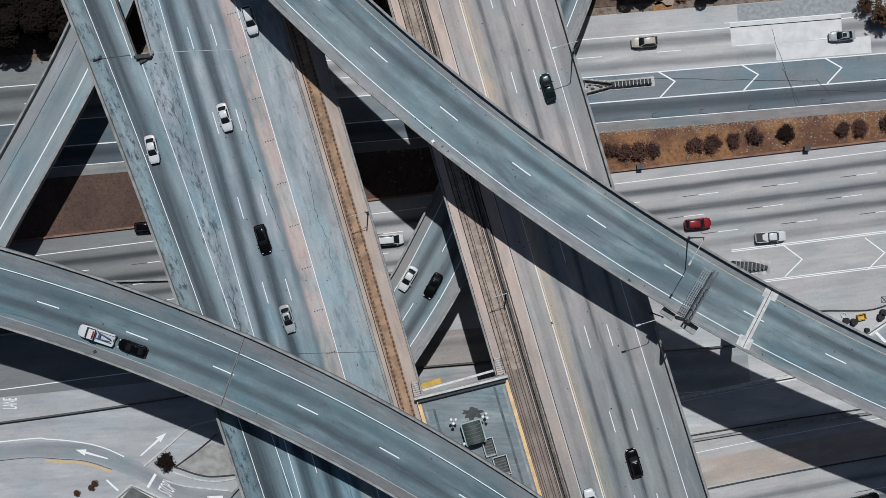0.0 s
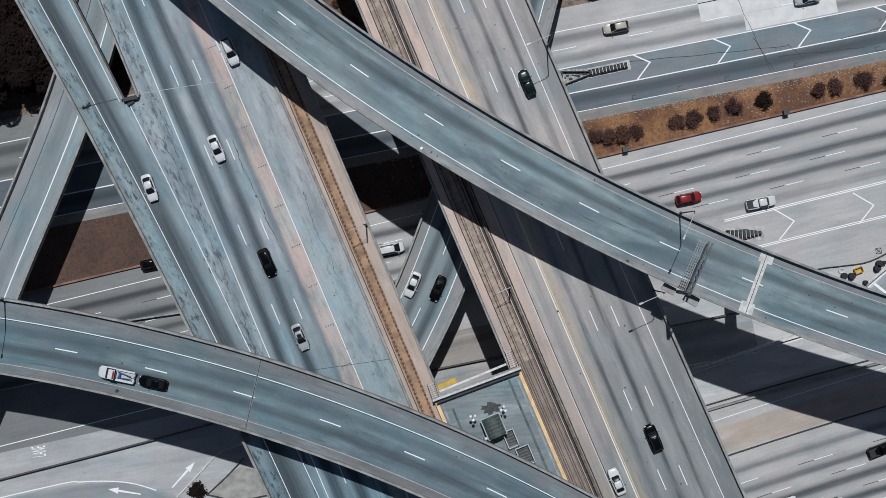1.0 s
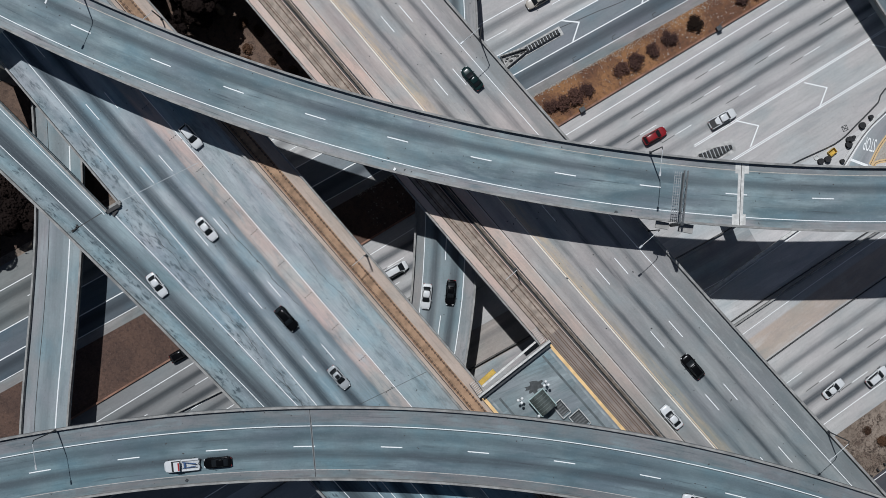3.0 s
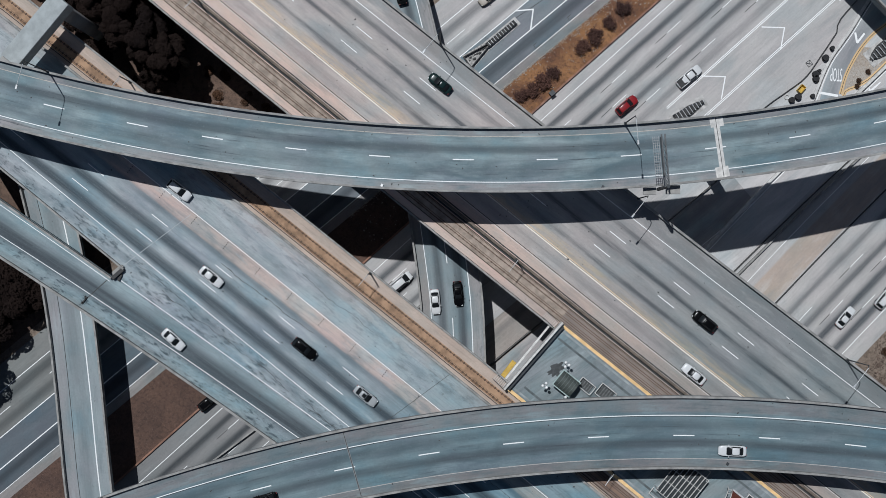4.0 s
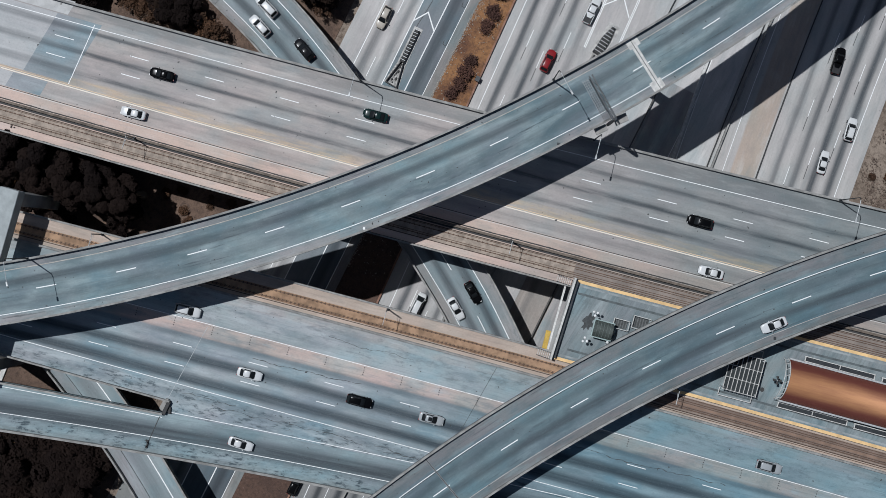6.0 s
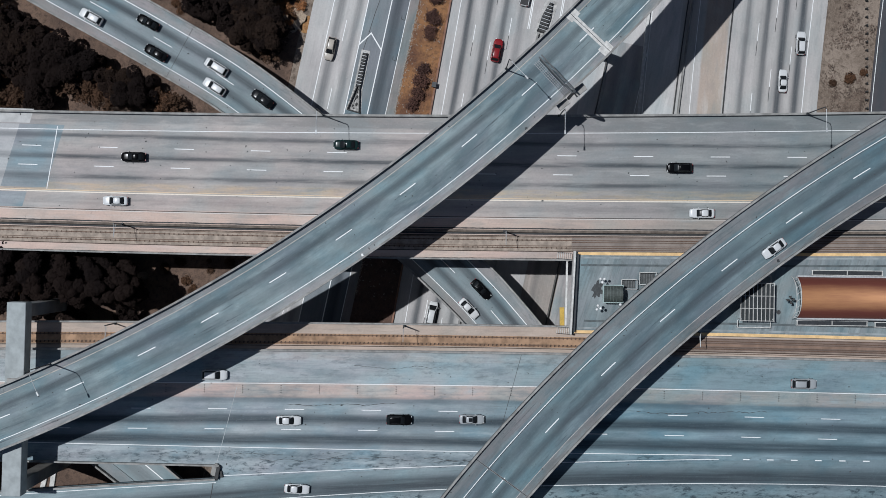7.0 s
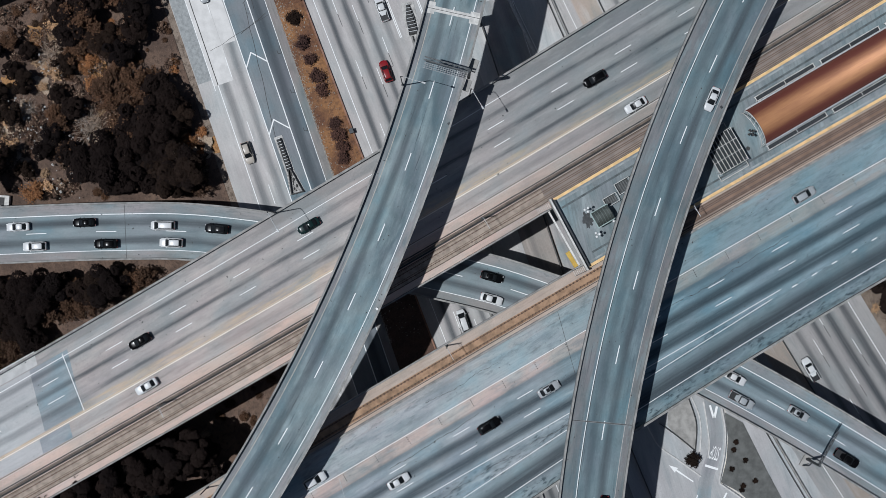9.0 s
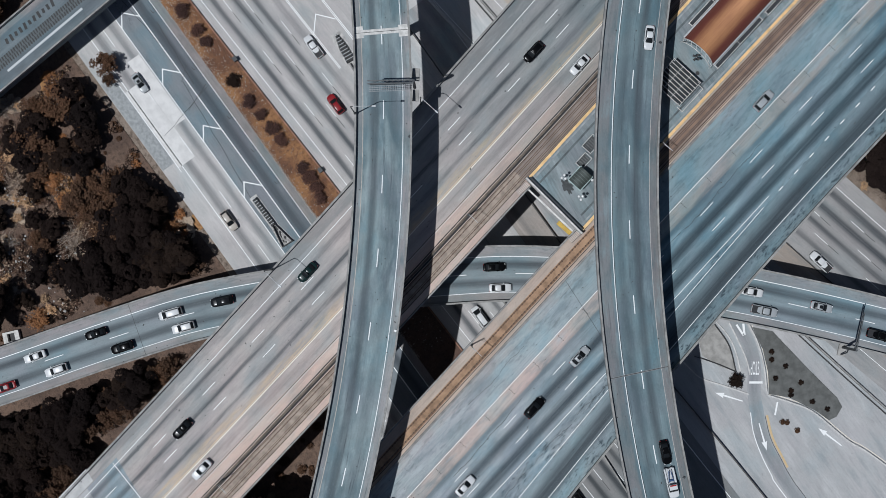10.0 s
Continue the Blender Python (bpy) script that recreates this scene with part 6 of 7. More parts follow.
shrubs = [tree(21, 1.45, 1.0, 1100, 0.2, M_leaf[0], "low dark round shrub in dry soil", "shrub", "shrub"), tree(22, 1.2, 0.9, 650, 0.2, M_leaf[1], "low brown shrub in dry soil", "shrub", "shrub"),
          tree(23, 1.6, 1.4, 420, 0.26, M_leaf[3], "pale straw-coloured brush clump", "shrub", "shrub"), tree(24, 2.2, 1.7, 900, 0.24, M_leaf[4], "dry orange-brown bush on the slope", "shrub", "shrub"),
          twiggy(25, 2.0, 1.5), tree(26, 1.75, 1.3, 1500, 0.2, M_leaf[6], "round purple-brown twiggy shrub in orange soil", "shrub", "shrub")]


def plant(ob, x, y, z=0.0, s=1.0, turn=0.0):
    c = copy_thing(ob, pose(x, y, z, 0, 0, turn))
    c.scale = (s, s, s)
    return c


for i, (x, y) in enumerate(((30.0, 17.4), (32.4, 17.0), (35.2, 17.2), (37.7, 17.5), (45.4, 18.4), (48.5, 18.6), (52.4, 19.2), (56.3, 19.9), (62.0, 20.4), (72.5, 21.2), (75.6, 21.5), (81, 22.2), (86, 21.8), (94, 23))):
    plant(shrubs[0] if i == 8 else shrubs[5], x, y - 0.3, 0.1, 1.2 if i == 8 else 0.84 + 0.09 * (i % 3), 47 * i)
plant(shrubs[0], -51.8, -40.3, 0.1, 1.25, 20)
for x, y in ((-50.5, -50.2), (-52.0, -49.3), (-54.8, -51.2), (-55.9, -47.9), (-59.6, -52.2), (-60.0, -49.4), (-60.8, -48.9), (-64.5, -52.2), (-67.6, -54.2)):
    plant(shrubs[0], x, y, 0.15, 0.45, x * 9)
for x, y in ((-65.6, -45.1), (-65.0, -44.3), (-68.3, -46.1)):
    plant(shrubs[1], x, y, 0.05, 0.55, x * 9)
for x, y in ((86.3, -18.7), (85.4, -19.4), (88.8, -18.3)):
    plant(shrubs[1], x, y, 0.05, 0.5, x * 9)

rnd = random.Random(7)


def c_x(y):
    """Where the connector's axis runs at that y."""
    lo, hi = 0.0, RAMP_C.length
    for _ in range(40):
        m = (lo + hi) / 2
        if RAMP_C(m)[1] > y:
            lo = m
        else:
            hi = m
    return RAMP_C(lo)[0]


def blocked(x, y, r):
    if abs(x - c_x(y)) < 7.3 + r * 0.8:
        return True
    if e_line(0.8)(y)[0] - r * 0.7 < x < r_out(y)[0] + 0.8 + r * 0.85:
        return True
    if f_left(min(y, 150))[0] - 0.8 - r * 0.75 < x < w_line(-10.6)(y)[0] + r * 0.7:
        return True
    u, v = x * 0.9967 + y * 0.081, -x * 0.081 + y * 0.9967
    return v < 41.2 + r * 0.8 or (oF(y)[0] - 6.2 - r * 0.8 < x < oF(y)[0] + 6.2 + r * 0.8)


# openings in the wood: (x, y, radius, kinds of brush)
OPEN = ((54.2, 87.0, 4.4, "222"), (82.7, 55.1, 3.4, "331"), (83.0, 65.2, 3.0, "24"), (79.0, 63.5, 1.5, "21"), (61.8, 64.6, 3.6, "3332"), (66.8, 73.5, 4.0, "242"), (72.0, 74.5, 3.5, "41"), (57.0, 81.0, 4.6, "224"), (49.6, 67.6, 5.2, "22241"),
        (48.8, 80.5, 3.2, "44"), (50.5, 88.0, 4.5, "42"), (39.4, 79.0, 5.5, "1410"), (34.5, 72.5, 4.5, "1410"), (40.0, 91.0, 5.0, "12"), (66.5, 47.0, 3.0, "1"), (58.5, 48.0, 3.0, "113"), (40.7, 46.5, 4.0, "113"), (71.0, 57.0, 2.6, "31"), (62, 54, 2.4, "11"), (-18.5, 51.5, 8.0, "11"), (-17.0, 45, 6.0, "1"), (78, 82, 3.5, "124"), (90, 76, 3.0, "24"))
spots, tries = [], 0
while len(spots) < 240 and tries < 16000:
    tries += 1
    x, y = (rnd.uniform(12, 92), rnd.uniform(42, 110)) if rnd.random() < 0.72 else (rnd.uniform(-100, 112), rnd.uniform(38, 118))
    if x * x + y * y > 128 ** 2:
        continue
    ki = rnd.choice((0, 0, 1, 3) if x > 46 and y > 60 else (0, 0, 1, 1, 2, 2, 2, 2, 3))
    s = rnd.uniform(0.75, 1.35)
    r = (4.6, 3.6, 5.4, 3.0)[ki] * s
    if blocked(x, y, r * 1.3) or (ki == 3 and y < 47 and x > 30):
        continue
    if 38 < x < 92 and y > 67 and (s > 0.95 or noise.noise(Vector((x * 0.11, y * 0.11, 5.7))) < 0.16):      # the thin part of the wood
        continue
    if noise.noise(Vector((x * 0.045, y * 0.045, 3.3))) < (-0.12 if x > 44 and y > 60 else -0.45) and ki != 3:
        continue
    if any((x - a) ** 2 + (y - b) ** 2 < (q * 0.9 + r * 0.72) ** 2 for a, b, q, _ in OPEN):
        continue
    if any((x - a) ** 2 + (y - b) ** 2 < (0.40 * (r + q)) ** 2 for a, b, q in spots):
        continue
    spots.append((x, y, r))
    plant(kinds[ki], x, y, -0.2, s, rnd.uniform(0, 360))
for a, b, q, brush in OPEN:
    for _ in range(int(q * 1.7)):
        w, d = rnd.uniform(0, 6.28), q * 0.9 * math.sqrt(rnd.random())
        x, y = a + d * math.cos(w), b + d * math.sin(w)
        if not blocked(x, y, 0.6):
            plant(shrubs[int(rnd.choice(brush))], x, y, -0.1, rnd.uniform(0.35, 0.95), rnd.uniform(0, 360))
for _ in range(46):         # low brush on the slopes
    x, y = rnd.uniform(-110, 130), rnd.uniform(41, 140)
    if not blocked(x, y, 1.6) and not blocked(x, y - 2.5, 1.6):
        plant(shrubs[rnd.choice((0, 1, 1, 3, 4, 2))], x, y, -0.15, rnd.uniform(0.5, 1.5), rnd.uniform(0, 360))
for _ in range(62):        # leafless bushes and straw standing up between the crowns
    x, y = rnd.uniform(38, 88), rnd.uniform(60, 104)
    if not blocked(x, y, 2.0):
        plant(shrubs[rnd.choice((4, 2, 2, 2, 1, 1, 1, 3))], x, y, rnd.uniform(-0.1, 0.1), rnd.uniform(0.4, 1.2), rnd.uniform(0, 360))
plant(kinds[3], 79.6, 42.0, -0.2, 0.95, 40)
plant(kinds[3], 76.0, 43.6, -0.2, 0.55, 140)
for _ in range(50):         # rough verge in the south
    x = rnd.uniform(-90, 120)
    p = s_line(rnd.choice((rnd.uniform(-12, -4), rnd.uniform(-60, -24))))(x)
    if p[0] > 30 or rnd.random() < 0.5:
        plant(shrubs[rnd.choice((1, 1, 2, 0))], p[0], p[1], -0.1, rnd.uniform(0.4, 1.1), rnd.uniform(0, 360))
for x, y, s in ((-14, -98, 1.2), (-22, -101, 1.1), (-8, -104, 1.2), (-30, -104, 1.0), (-18, -108, 1.2), (-3, -99, 1.0), (-30.5, -94.5, 1.05), (-36, -98, 1.1), (-25.5, -90.5, 1.0), (-31.5, -90.8, 0.95), (-22.0, -94.5, 0.9), (-38.5, -93.5, 0.9)):
    plant(kinds[2], x, y, -0.2, s, x * 13)
for x, y, s in ((-15, 69, 1.2), (-25.2, 86.1, 1.1), (-32.3, 79.0, 1.0), (-24.3, 73.3, 1.1), (-33.3, 70.6, 0.9), (-25.2, 64.3, 1.0), (-30.4, 60.5, 0.8), (-33.4, 85.9, 1.0), (-20, 74, 1.1), (-24, 84, 1.2)):
    plant(kinds[1], x + 1, y, -0.2, s, x * 13)
for x, y, s in ((-22.3, 82, 1.0), (-26.8, 84, 1.0), (-22.6, 76.5, 0.97), (-26.6, 77, 0.95), (-21.8, 71, 0.92), (-26.0, 70.5, 0.9), (-21.0, 65.5, 0.86), (-24.8, 65, 0.86), (-20.6, 60.5, 0.8), (-24.0, 59.5, 0.8), (-24.4, 91, 1.0), (-28.5, 92, 1.0)):
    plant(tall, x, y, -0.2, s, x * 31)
for x, y, s in ((49.4, 68.6, 1.7), (50.6, 66.8, 1.4), (48.2, 67.2, 1.3), (51.6, 69.0, 1.2), (83.0, 65.4, 1.3), (66.8, 73.2, 1.5), (57.0, 81.2, 1.3)):
    plant(shrubs[4], x, y, 0.0, s, x * 29)
for k_, x, y, s in ((2, 35.0, 50.4, 0.85), (1, 33.6, 54.6, 0.9), (2, 46.6, 91.0, 0.95), (1, 47.0, 79.6, 0.6), (1, 49.6, 76.4, 0.7), (1, 45.4, 74.4, 0.7), (0, 56.4, 84.2, 0.55), (0, 62.6, 79.8, 0.55), (1, 54.2, 70.2, 0.7), (0, 61.4, 85.4, 0.5), (1, 58.4, 73.0, 0.55), (1, 66.0, 82.0, 0.5), (1, 68.5, 77.5, 0.55), (0, 64.0, 70.0, 0.5), (1, 70.5, 84.0, 0.6), (0, 44.0, 84.0, 0.4)):
    plant(kinds[k_], x, y, -0.2, s, x * 17)
for x, y, s in ((-86, 45, 1.1), (-79, 42.5, 1.0), (-72, 43.5, 1.0), (-92, 40, 0.8), (-67, 40.5, 0.75), (-75, 39.6, 0.6), (-64, 47, 0.9), (-70, 50, 1.1), (-84, 37.5, 0.6), (-88.6, 33.5, 0.9), (-74.5, 42.0, 1.0), (-82.3, 41.5, 1.0), (-68.3, 41.0, 0.9)):
    plant(kinds[2], x, y, -0.2, s, x * 13)
for ob in kinds + shrubs + [tall]:
    for c in [ob, *ob.children_recursive]:
        bpy.data.objects.remove(c)

for nm, pts, m in (("earth_slope", [(-16, 30), (2, 24), (2, 44), (-8, 60), (-30, 150), (-60, 150), (-30, 62)], M_brown), ):
    tagged(poly(nm, pts, -0.06, m), "bare brown earth below the bridges", "soil", kind="structure")
tagged(sheet("wooded_slope", u110(41.0), u110(180), steps(-200, 200, 10), -0.03, 0.1, ground_mat("dry_leaf_litter", (0.086, 0.056, 0.042), (0.160, 0.104, 0.074), (0.042, 0.028, 0.022), 0.13)), "brown leaf litter and dry grass under the trees", "soil", kind="structure")
tagged(sheet("brown_median", u110(17.9), u110(9.75, 0.035), steps(-260, 2, 10), 0.115, 0.1, M_brown), "dark brown bare soil between the roads", "soil", kind="structure")


def ground_patch(x, y, r, mat, lab, seed, stretch=1.0, turn=0.0):
    """A ragged patch of another soil on the slope."""
    q = random.Random(seed)
    ring = []
    for i in range(22):
        w, d = i * 2 * math.pi / 22, r * q.uniform(0.62, 1.1)
        px, py = d * stretch * math.cos(w), d * math.sin(w)
        ring.append((x + px * math.cos(turn) - py * math.sin(turn), y + px * math.sin(turn) + py * math.cos(turn)))
    tagged(poly("soil_patch", ring, 0.03, mat, None, 0.08), lab, "soil", kind="structure")


# waist-high dry scrub that fills the thin part of the wood
k = Mat("dry_scrub", 0.9)
k.b.inputs["Specular IOR Level"].default_value = 0.1
g = k.nt.nodes.new("ShaderNodeNewGeometry")
c = k.mix(k.span(g.outputs["Random Per Island"], 0.0, 0.8), (0.065, 0.044, 0.033), (0.165, 0.108, 0.077))
c = k.mix(k.span(g.outputs["Random Per Island"], 0.8, 1.0), c, (0.42, 0.32, 0.23))
M_scrub = k.done(k.mix(k.span(k.noise(k.coords(), 0.16, 3), 0.45, 0.7), k.mix(1.0, c, (0.55, 0.5, 0.5), "MULTIPLY"), c))
verts, faces = [], []
for _ in range(3400):
    x, y = rnd.uniform(30, 92), rnd.uniform(44, 108)
    n_ = noise.noise(Vector((x * 0.09, y * 0.09, 8.1)))
    if n_ < (-0.1 if x > 44 and y > 62 else 0.15) or blocked(x, y, 1.5):
        continue
    r, h = rnd.uniform(0.35, 1.1), rnd.uniform(0.3, 1.9)
    for _ in range(16):
        w, d = rnd.uniform(0, 6.28), r * math.sqrt(rnd.random())
        cx, cy, cz = x + d * math.cos(w), y + d * math.sin(w), h * (1 - 0.5 * (d / r) ** 2) * rnd.uniform(0.75, 1.0)
        a, sz, tl = rnd.uniform(0, 6.28), rnd.uniform(0.12, 0.34), rnd.uniform(-0.12, 0.12)
        n = len(verts)
        verts += [(cx + sz * math.cos(a + q) * l, cy + sz * math.sin(a + q) * l, cz + tl * e) for q, l, e in ((0, 1.3, 1), (1.57, 0.6, 0), (3.14, 1.2, -1), (4.71, 0.6, 0))]
        faces.append((n, n + 1, n + 2, n + 3))
tagged(put("dry_scrub", verts, faces, M_scrub), "low brown and straw-coloured dry scrub under the trees", "scrub", kind="stuff")

verts, faces = [], []
for _ in range(2600):           # weeds on the verge of the frontage road
    x = rnd.uniform(-60, 125)
    o = rnd.uniform(-13.2, -3.8)
    x, y = s_line(o)(x)
    if noise.noise(Vector((x * 0.16, y * 0.16, 2.2))) < -0.02 + 0.25 * (o > -5.0):
        continue
    r = rnd.uniform(0.4, 1.3)
    for _ in range(9):
        w, d = rnd.uniform(0, 6.28), r * math.sqrt(rnd.random())
        cx, cy, cz, a, sz = x + d * math.cos(w), y + d * math.sin(w), rnd.uniform(0.08, 0.3), rnd.uniform(0, 6.28), rnd.uniform(0.07, 0.17)
        n = len(verts)
        verts += [(cx + sz * math.cos(a + q) * l, cy + sz * math.sin(a + q) * l, cz + e) for q, l, e in ((0, 1.3, 0.05), (1.57, 0.6, 0), (3.14, 1.2, -0.05), (4.71, 0.6, 0))]
        faces.append((n, n + 1, n + 2, n + 3))
tagged(put("dry_weeds", verts, faces, plain("dry_weed_stalks", (0.17, 0.122, 0.095), 0.9, 0, 0.6, 0.5)), "low dry brown weeds on the earth verge", "weeds", kind="stuff")

M_straw = ground_mat("pale_straw_ground", (0.33, 0.25, 0.18), (0.45, 0.36, 0.27), (0.17, 0.12, 0.085), 0.3)
M_orange = ground_mat("orange_dry_grass", (0.26, 0.13, 0.05), (0.40, 0.22, 0.09), (0.12, 0.06, 0.03), 0.3)
for i, (x, y, r, st, tn) in enumerate(((54.2, 87.4, 2.4, 2.2, 1.25), (49.6, 68.4, 3.2, 1.1, 0.4), (56.6, 81.5, 2.3, 1.3, 0.2), (66.8, 73.5, 3.2, 1.2, 0.9), (61.5, 76.5, 1.8, 1.5, 0.3), (83.0, 65.2, 2.6, 1.2, 1.0), (71.5, 90.0, 3.2, 1.4, 0.5), (52.6, 92.5, 1.6, 3.2, 1.4), (60.5, 92.0, 2.2, 1.6, 0.2), (63.0, 69.5, 1.6, 1.5, 0.8), (46.5, 84.5, 1.3, 1.8, 0.6), (40.6, 46.0, 2.4, 1.6, 0.1))):
    ground_patch(x, y, r, M_straw, "patch of pale straw and dry grass among trees", 40 + i, st, tn)
for i, (x, y, r) in enumerate(((60.9, 64.4, 3.0), (72.5, 74.5, 2.4), (82.7, 55.1, 2.8), (39.6, 42.6, 1.8), (63.5, 83.5, 1.8))):
    ground_patch(x, y, r, M_orange, "patch of orange dry grass among trees", 60 + i, 1.2, i)
bm = bmesh.new()
bmesh.ops.create_grid(bm, x_segments=10, y_segments=8, size=1.0)
for v in bm.verts:
    v.co = Vector((v.co.x * 2.1, v.co.y * 1.3, 1.3 - 0.9 * v.co.x ** 2 + 0.25 * noise.noise(v.co * 3.0)))
tarp = part("tarp", bm, plain("blue_tarpaulin", (0.06, 0.13, 0.30), 0.5, 0, 0.4, 1.2), None, smooth=True)
tarp.location = (58.3, 89.0, 0.0)
tagged(tarp, "crumpled blue tarpaulin tent among the trees", "tarpaulin")
verts, faces = [], []
for _ in range(170):            # rags and bags left under the trees
    x, y = rnd.choice(((50.9, 79.0), (48.5, 79.7), (52.2, 77.5), (47.4, 73.4), (53.1, 70.7), (58, 88), (57, 82), (66, 74), (40, 78)))
    x, y, h, sz = x + rnd.gauss(0, 2.4), y + rnd.gauss(0, 2.4), rnd.uniform(0.1, 2.2), rnd.uniform(0.08, 0.3)
    n = len(verts)
    verts += [(x + sz * rnd.uniform(0.6, 1.5) * math.cos(q * 1.2566), y + sz * rnd.uniform(0.6, 1.5) * math.sin(q * 1.2566), h) for q in range(5)] + [(x, y, h + sz)]
    faces += [(n + q, n + (q + 1) % 5, n + 5) for q in range(5)]
tagged(put("scattered_litter", verts, faces, plain("pale_rags", (0.55, 0.53, 0.50), 0.8, 0, 0.4, 2.0)), "pale rags and litter scattered through the scrub", "litter", kind="stuff")

# pale stones and litter lying in the median soil
verts, faces = [], []
for i in range(3600):           # thickest along the bus lane and towards the east
    u = rnd.uniform(-10, 120)
    v = rnd.uniform(9.9 + 0.035 * u + 0.4, 17.7) if i < 900 else 18.15 - abs(rnd.gauss(0, 0.35 + max(0.0, u - 40) * 0.035))
    if v < 9.9 + 0.035 * u + 0.4:
        continue
    x, y = u110(v)(u)
    s = 0.1 * rnd.uniform(0.5, 1.8) * (1 if i < 900 else 0.85)
    n = len(verts)
    verts += [(x + s * math.cos(q * 1.2566 + u), y + s * 0.8 * math.sin(q * 1.2566 + u), 0.09) for q in range(5)] + [(x, y, 0.1 + s * 0.8)]
    faces += [(n + q, n + (q + 1) % 5, n + 5) for q in range(5)]
tagged(put("loose_stones", verts, faces, plain("pale_stone", (0.42, 0.38, 0.33), 0.9)), "pale loose stones scattered on the orange soil", "stones", kind="stuff")
# rubble and a broken end block at the gap between the decks
blk = empty("end_block", "broken dark concrete end block at the gap between decks", "barrier", "", (-50.3, 30.9, ZE))
blk.rotation_euler = (0, 0, 0.1)
for i, (xx, yy, sx, sy, hh) in enumerate(((0, 0, 2.6, 0.7, 0.8), (1.2, 0.5, 0.9, 0.6, 0.6), (-0.2, -0.7, 1.3, 0.5, 0.4))):
    bm = bmesh.new()
    box(bm, (sx, sy, hh), (xx, yy, hh / 2), 0.2 * i, 0.06)
    part("block", bm, M_dark_edge if i != 1 else M_parapet, blk)


stub = empty("joint_debris", "dark broken steel debris beside the ramp parapet", "debris", "", (-58.0, 30.5, ZE))
for i, (xx, yy, lx, q) in enumerate(((0, 0, 1.6, 0.3), (0.4, 0.3, 0.7, 1.2), (-0.5, -0.1, 0.5, -0.6))):
    bm = bmesh.new()
    box(bm, (lx, 0.25, 0.3), (xx, yy, 0.15), q, 0.05)
    part("fragment", bm, M_dark_edge, stub)
vault = empty("drain_vault", "pale concrete drain vault with a dark opening beside the ramp", "drain vault", "", (39.0, 91.2, -0.1))
vault.rotation_euler = (0, 0, 1.25)
for nm, sz, at in (("long_side", (3.6, 0.45, 1.0), (0, 1.1, 0.5)), ("long_side", (3.6, 0.45, 1.0), (0, -1.1, 0.5)), ("short_side", (1.0, 1.75, 1.0), (1.3, 0, 0.5)), ("short_side", (1.0, 1.75, 1.0), (-1.3, 0, 0.5))):
    bm = bmesh.new()
    box(bm, sz, at, 0, 0.03)
    part(nm, bm, M_joint, vault)
# black sheet stands in for the shade inside the vault
bm = bmesh.new()
box(bm, (1.6, 1.75, 0.06), (0, 0, 0.2))
part("opening", bm, M_dark_edge, vault)


# ---- vehicles ----
M_glass = Mat("tinted_car_glass", 0.28)
M_glass.b.inputs["IOR"].default_value = 1.45
M_glass.b.inputs["Specular IOR Level"].default_value = 0.2
M_glass = M_glass.done((0.012, 0.014, 0.016))
M_rim = plain("alloy_rim", (0.45, 0.46, 0.47), 0.35, 0.9)
M_head = plain("headlight_lens", (0.75, 0.76, 0.76), 0.15)
M_tail = plain("red_tail_lens", (0.35, 0.02, 0.02), 0.3)
M_trim = plain("black_trim", (0.02, 0.02, 0.022), 0.6)
PAINTS = {}


def car_paint(name, colour, rough=0.3):
    if name not in PAINTS:
        k = Mat(name + "_car_paint", 0.18 if max(colour) < 0.15 else rough, 0.0)
        dark = max(colour) < 0.15
        k.b.inputs["Specular IOR Level"].default_value = 0.10 if dark else 0.3
        k.b.inputs["Coat Weight"].default_value = 0.0 if dark else 0.25
        k.b.inputs["Coat Roughness"].default_value = 0.3
        n = k.noise(k.coords(), 2.0, 4)
        PAINTS[name] = k.done(k.mix(k.math("MULTIPLY", k.span(n, 0.45, 0.8), 0.25), colour, tuple(c * 0.7 for c in colour)))
    return PAINTS[name]


COL = {"white": (0.60, 0.61, 0.61), "black": (0.0035, 0.0037, 0.0043), "silver": (0.34, 0.36, 0.37), "grey": (0.011, 0.012, 0.014), "red": (0.22, 0.012, 0.016), "blue": (0.02, 0.10, 0.18), "green": (0.010, 0.024, 0.024), "tan": (0.42, 0.38, 0.33)}


def hull(bm, rings):
    """A skin over rings of (x, half width, z of sill, z of shoulder, rounding[, half width at the sill])."""
    loops = []
    for x, w, z0, z1, rd, *sill in rings:
        wb = sill[0] if sill else w
        half = [(wb, z0), (w, z1 - rd), (w - rd * 0.3, z1 - rd * 0.3), (w - rd, z1), (w * 0.45, z1 + 0.025)]
        pts = [(-y, z) for y, z in half] + list(reversed(half))
        loops.append([bm.verts.new((x, y, z)) for y, z in pts])
    for a, b in zip(loops, loops[1:]):
        for i in range(10):
            bm.faces.new((a[i], a[(i + 1) % 10], b[(i + 1) % 10], b[i]))
    bm.faces.new(loops[0])
    bm.faces.new(list(reversed(loops[-1])))


SHAPES = {
    "sedan": dict(L=4.75, W=0.90, hood=0.92, boot=0.98, belt=0.94, top=1.44, cab=(-1.85, -1.0, 0.10, 1.05)),
    "suv": dict(L=4.85, W=0.97, hood=1.08, boot=1.15, belt=1.12, top=1.74, cab=(-2.28, -1.72, 0.20, 1.12)),
    "van": dict(L=5.0, W=0.98, hood=1.05, boot=1.15, belt=1.1, top=1.8, cab=(-2.40, -1.95, 0.65, 1.70)),
    "pickup": dict(L=5.6, W=0.98, hood=1.12, boot=1.08, belt=1.12, top=1.82, cab=(-0.55, -0.42, 0.85, 1.45)),
}


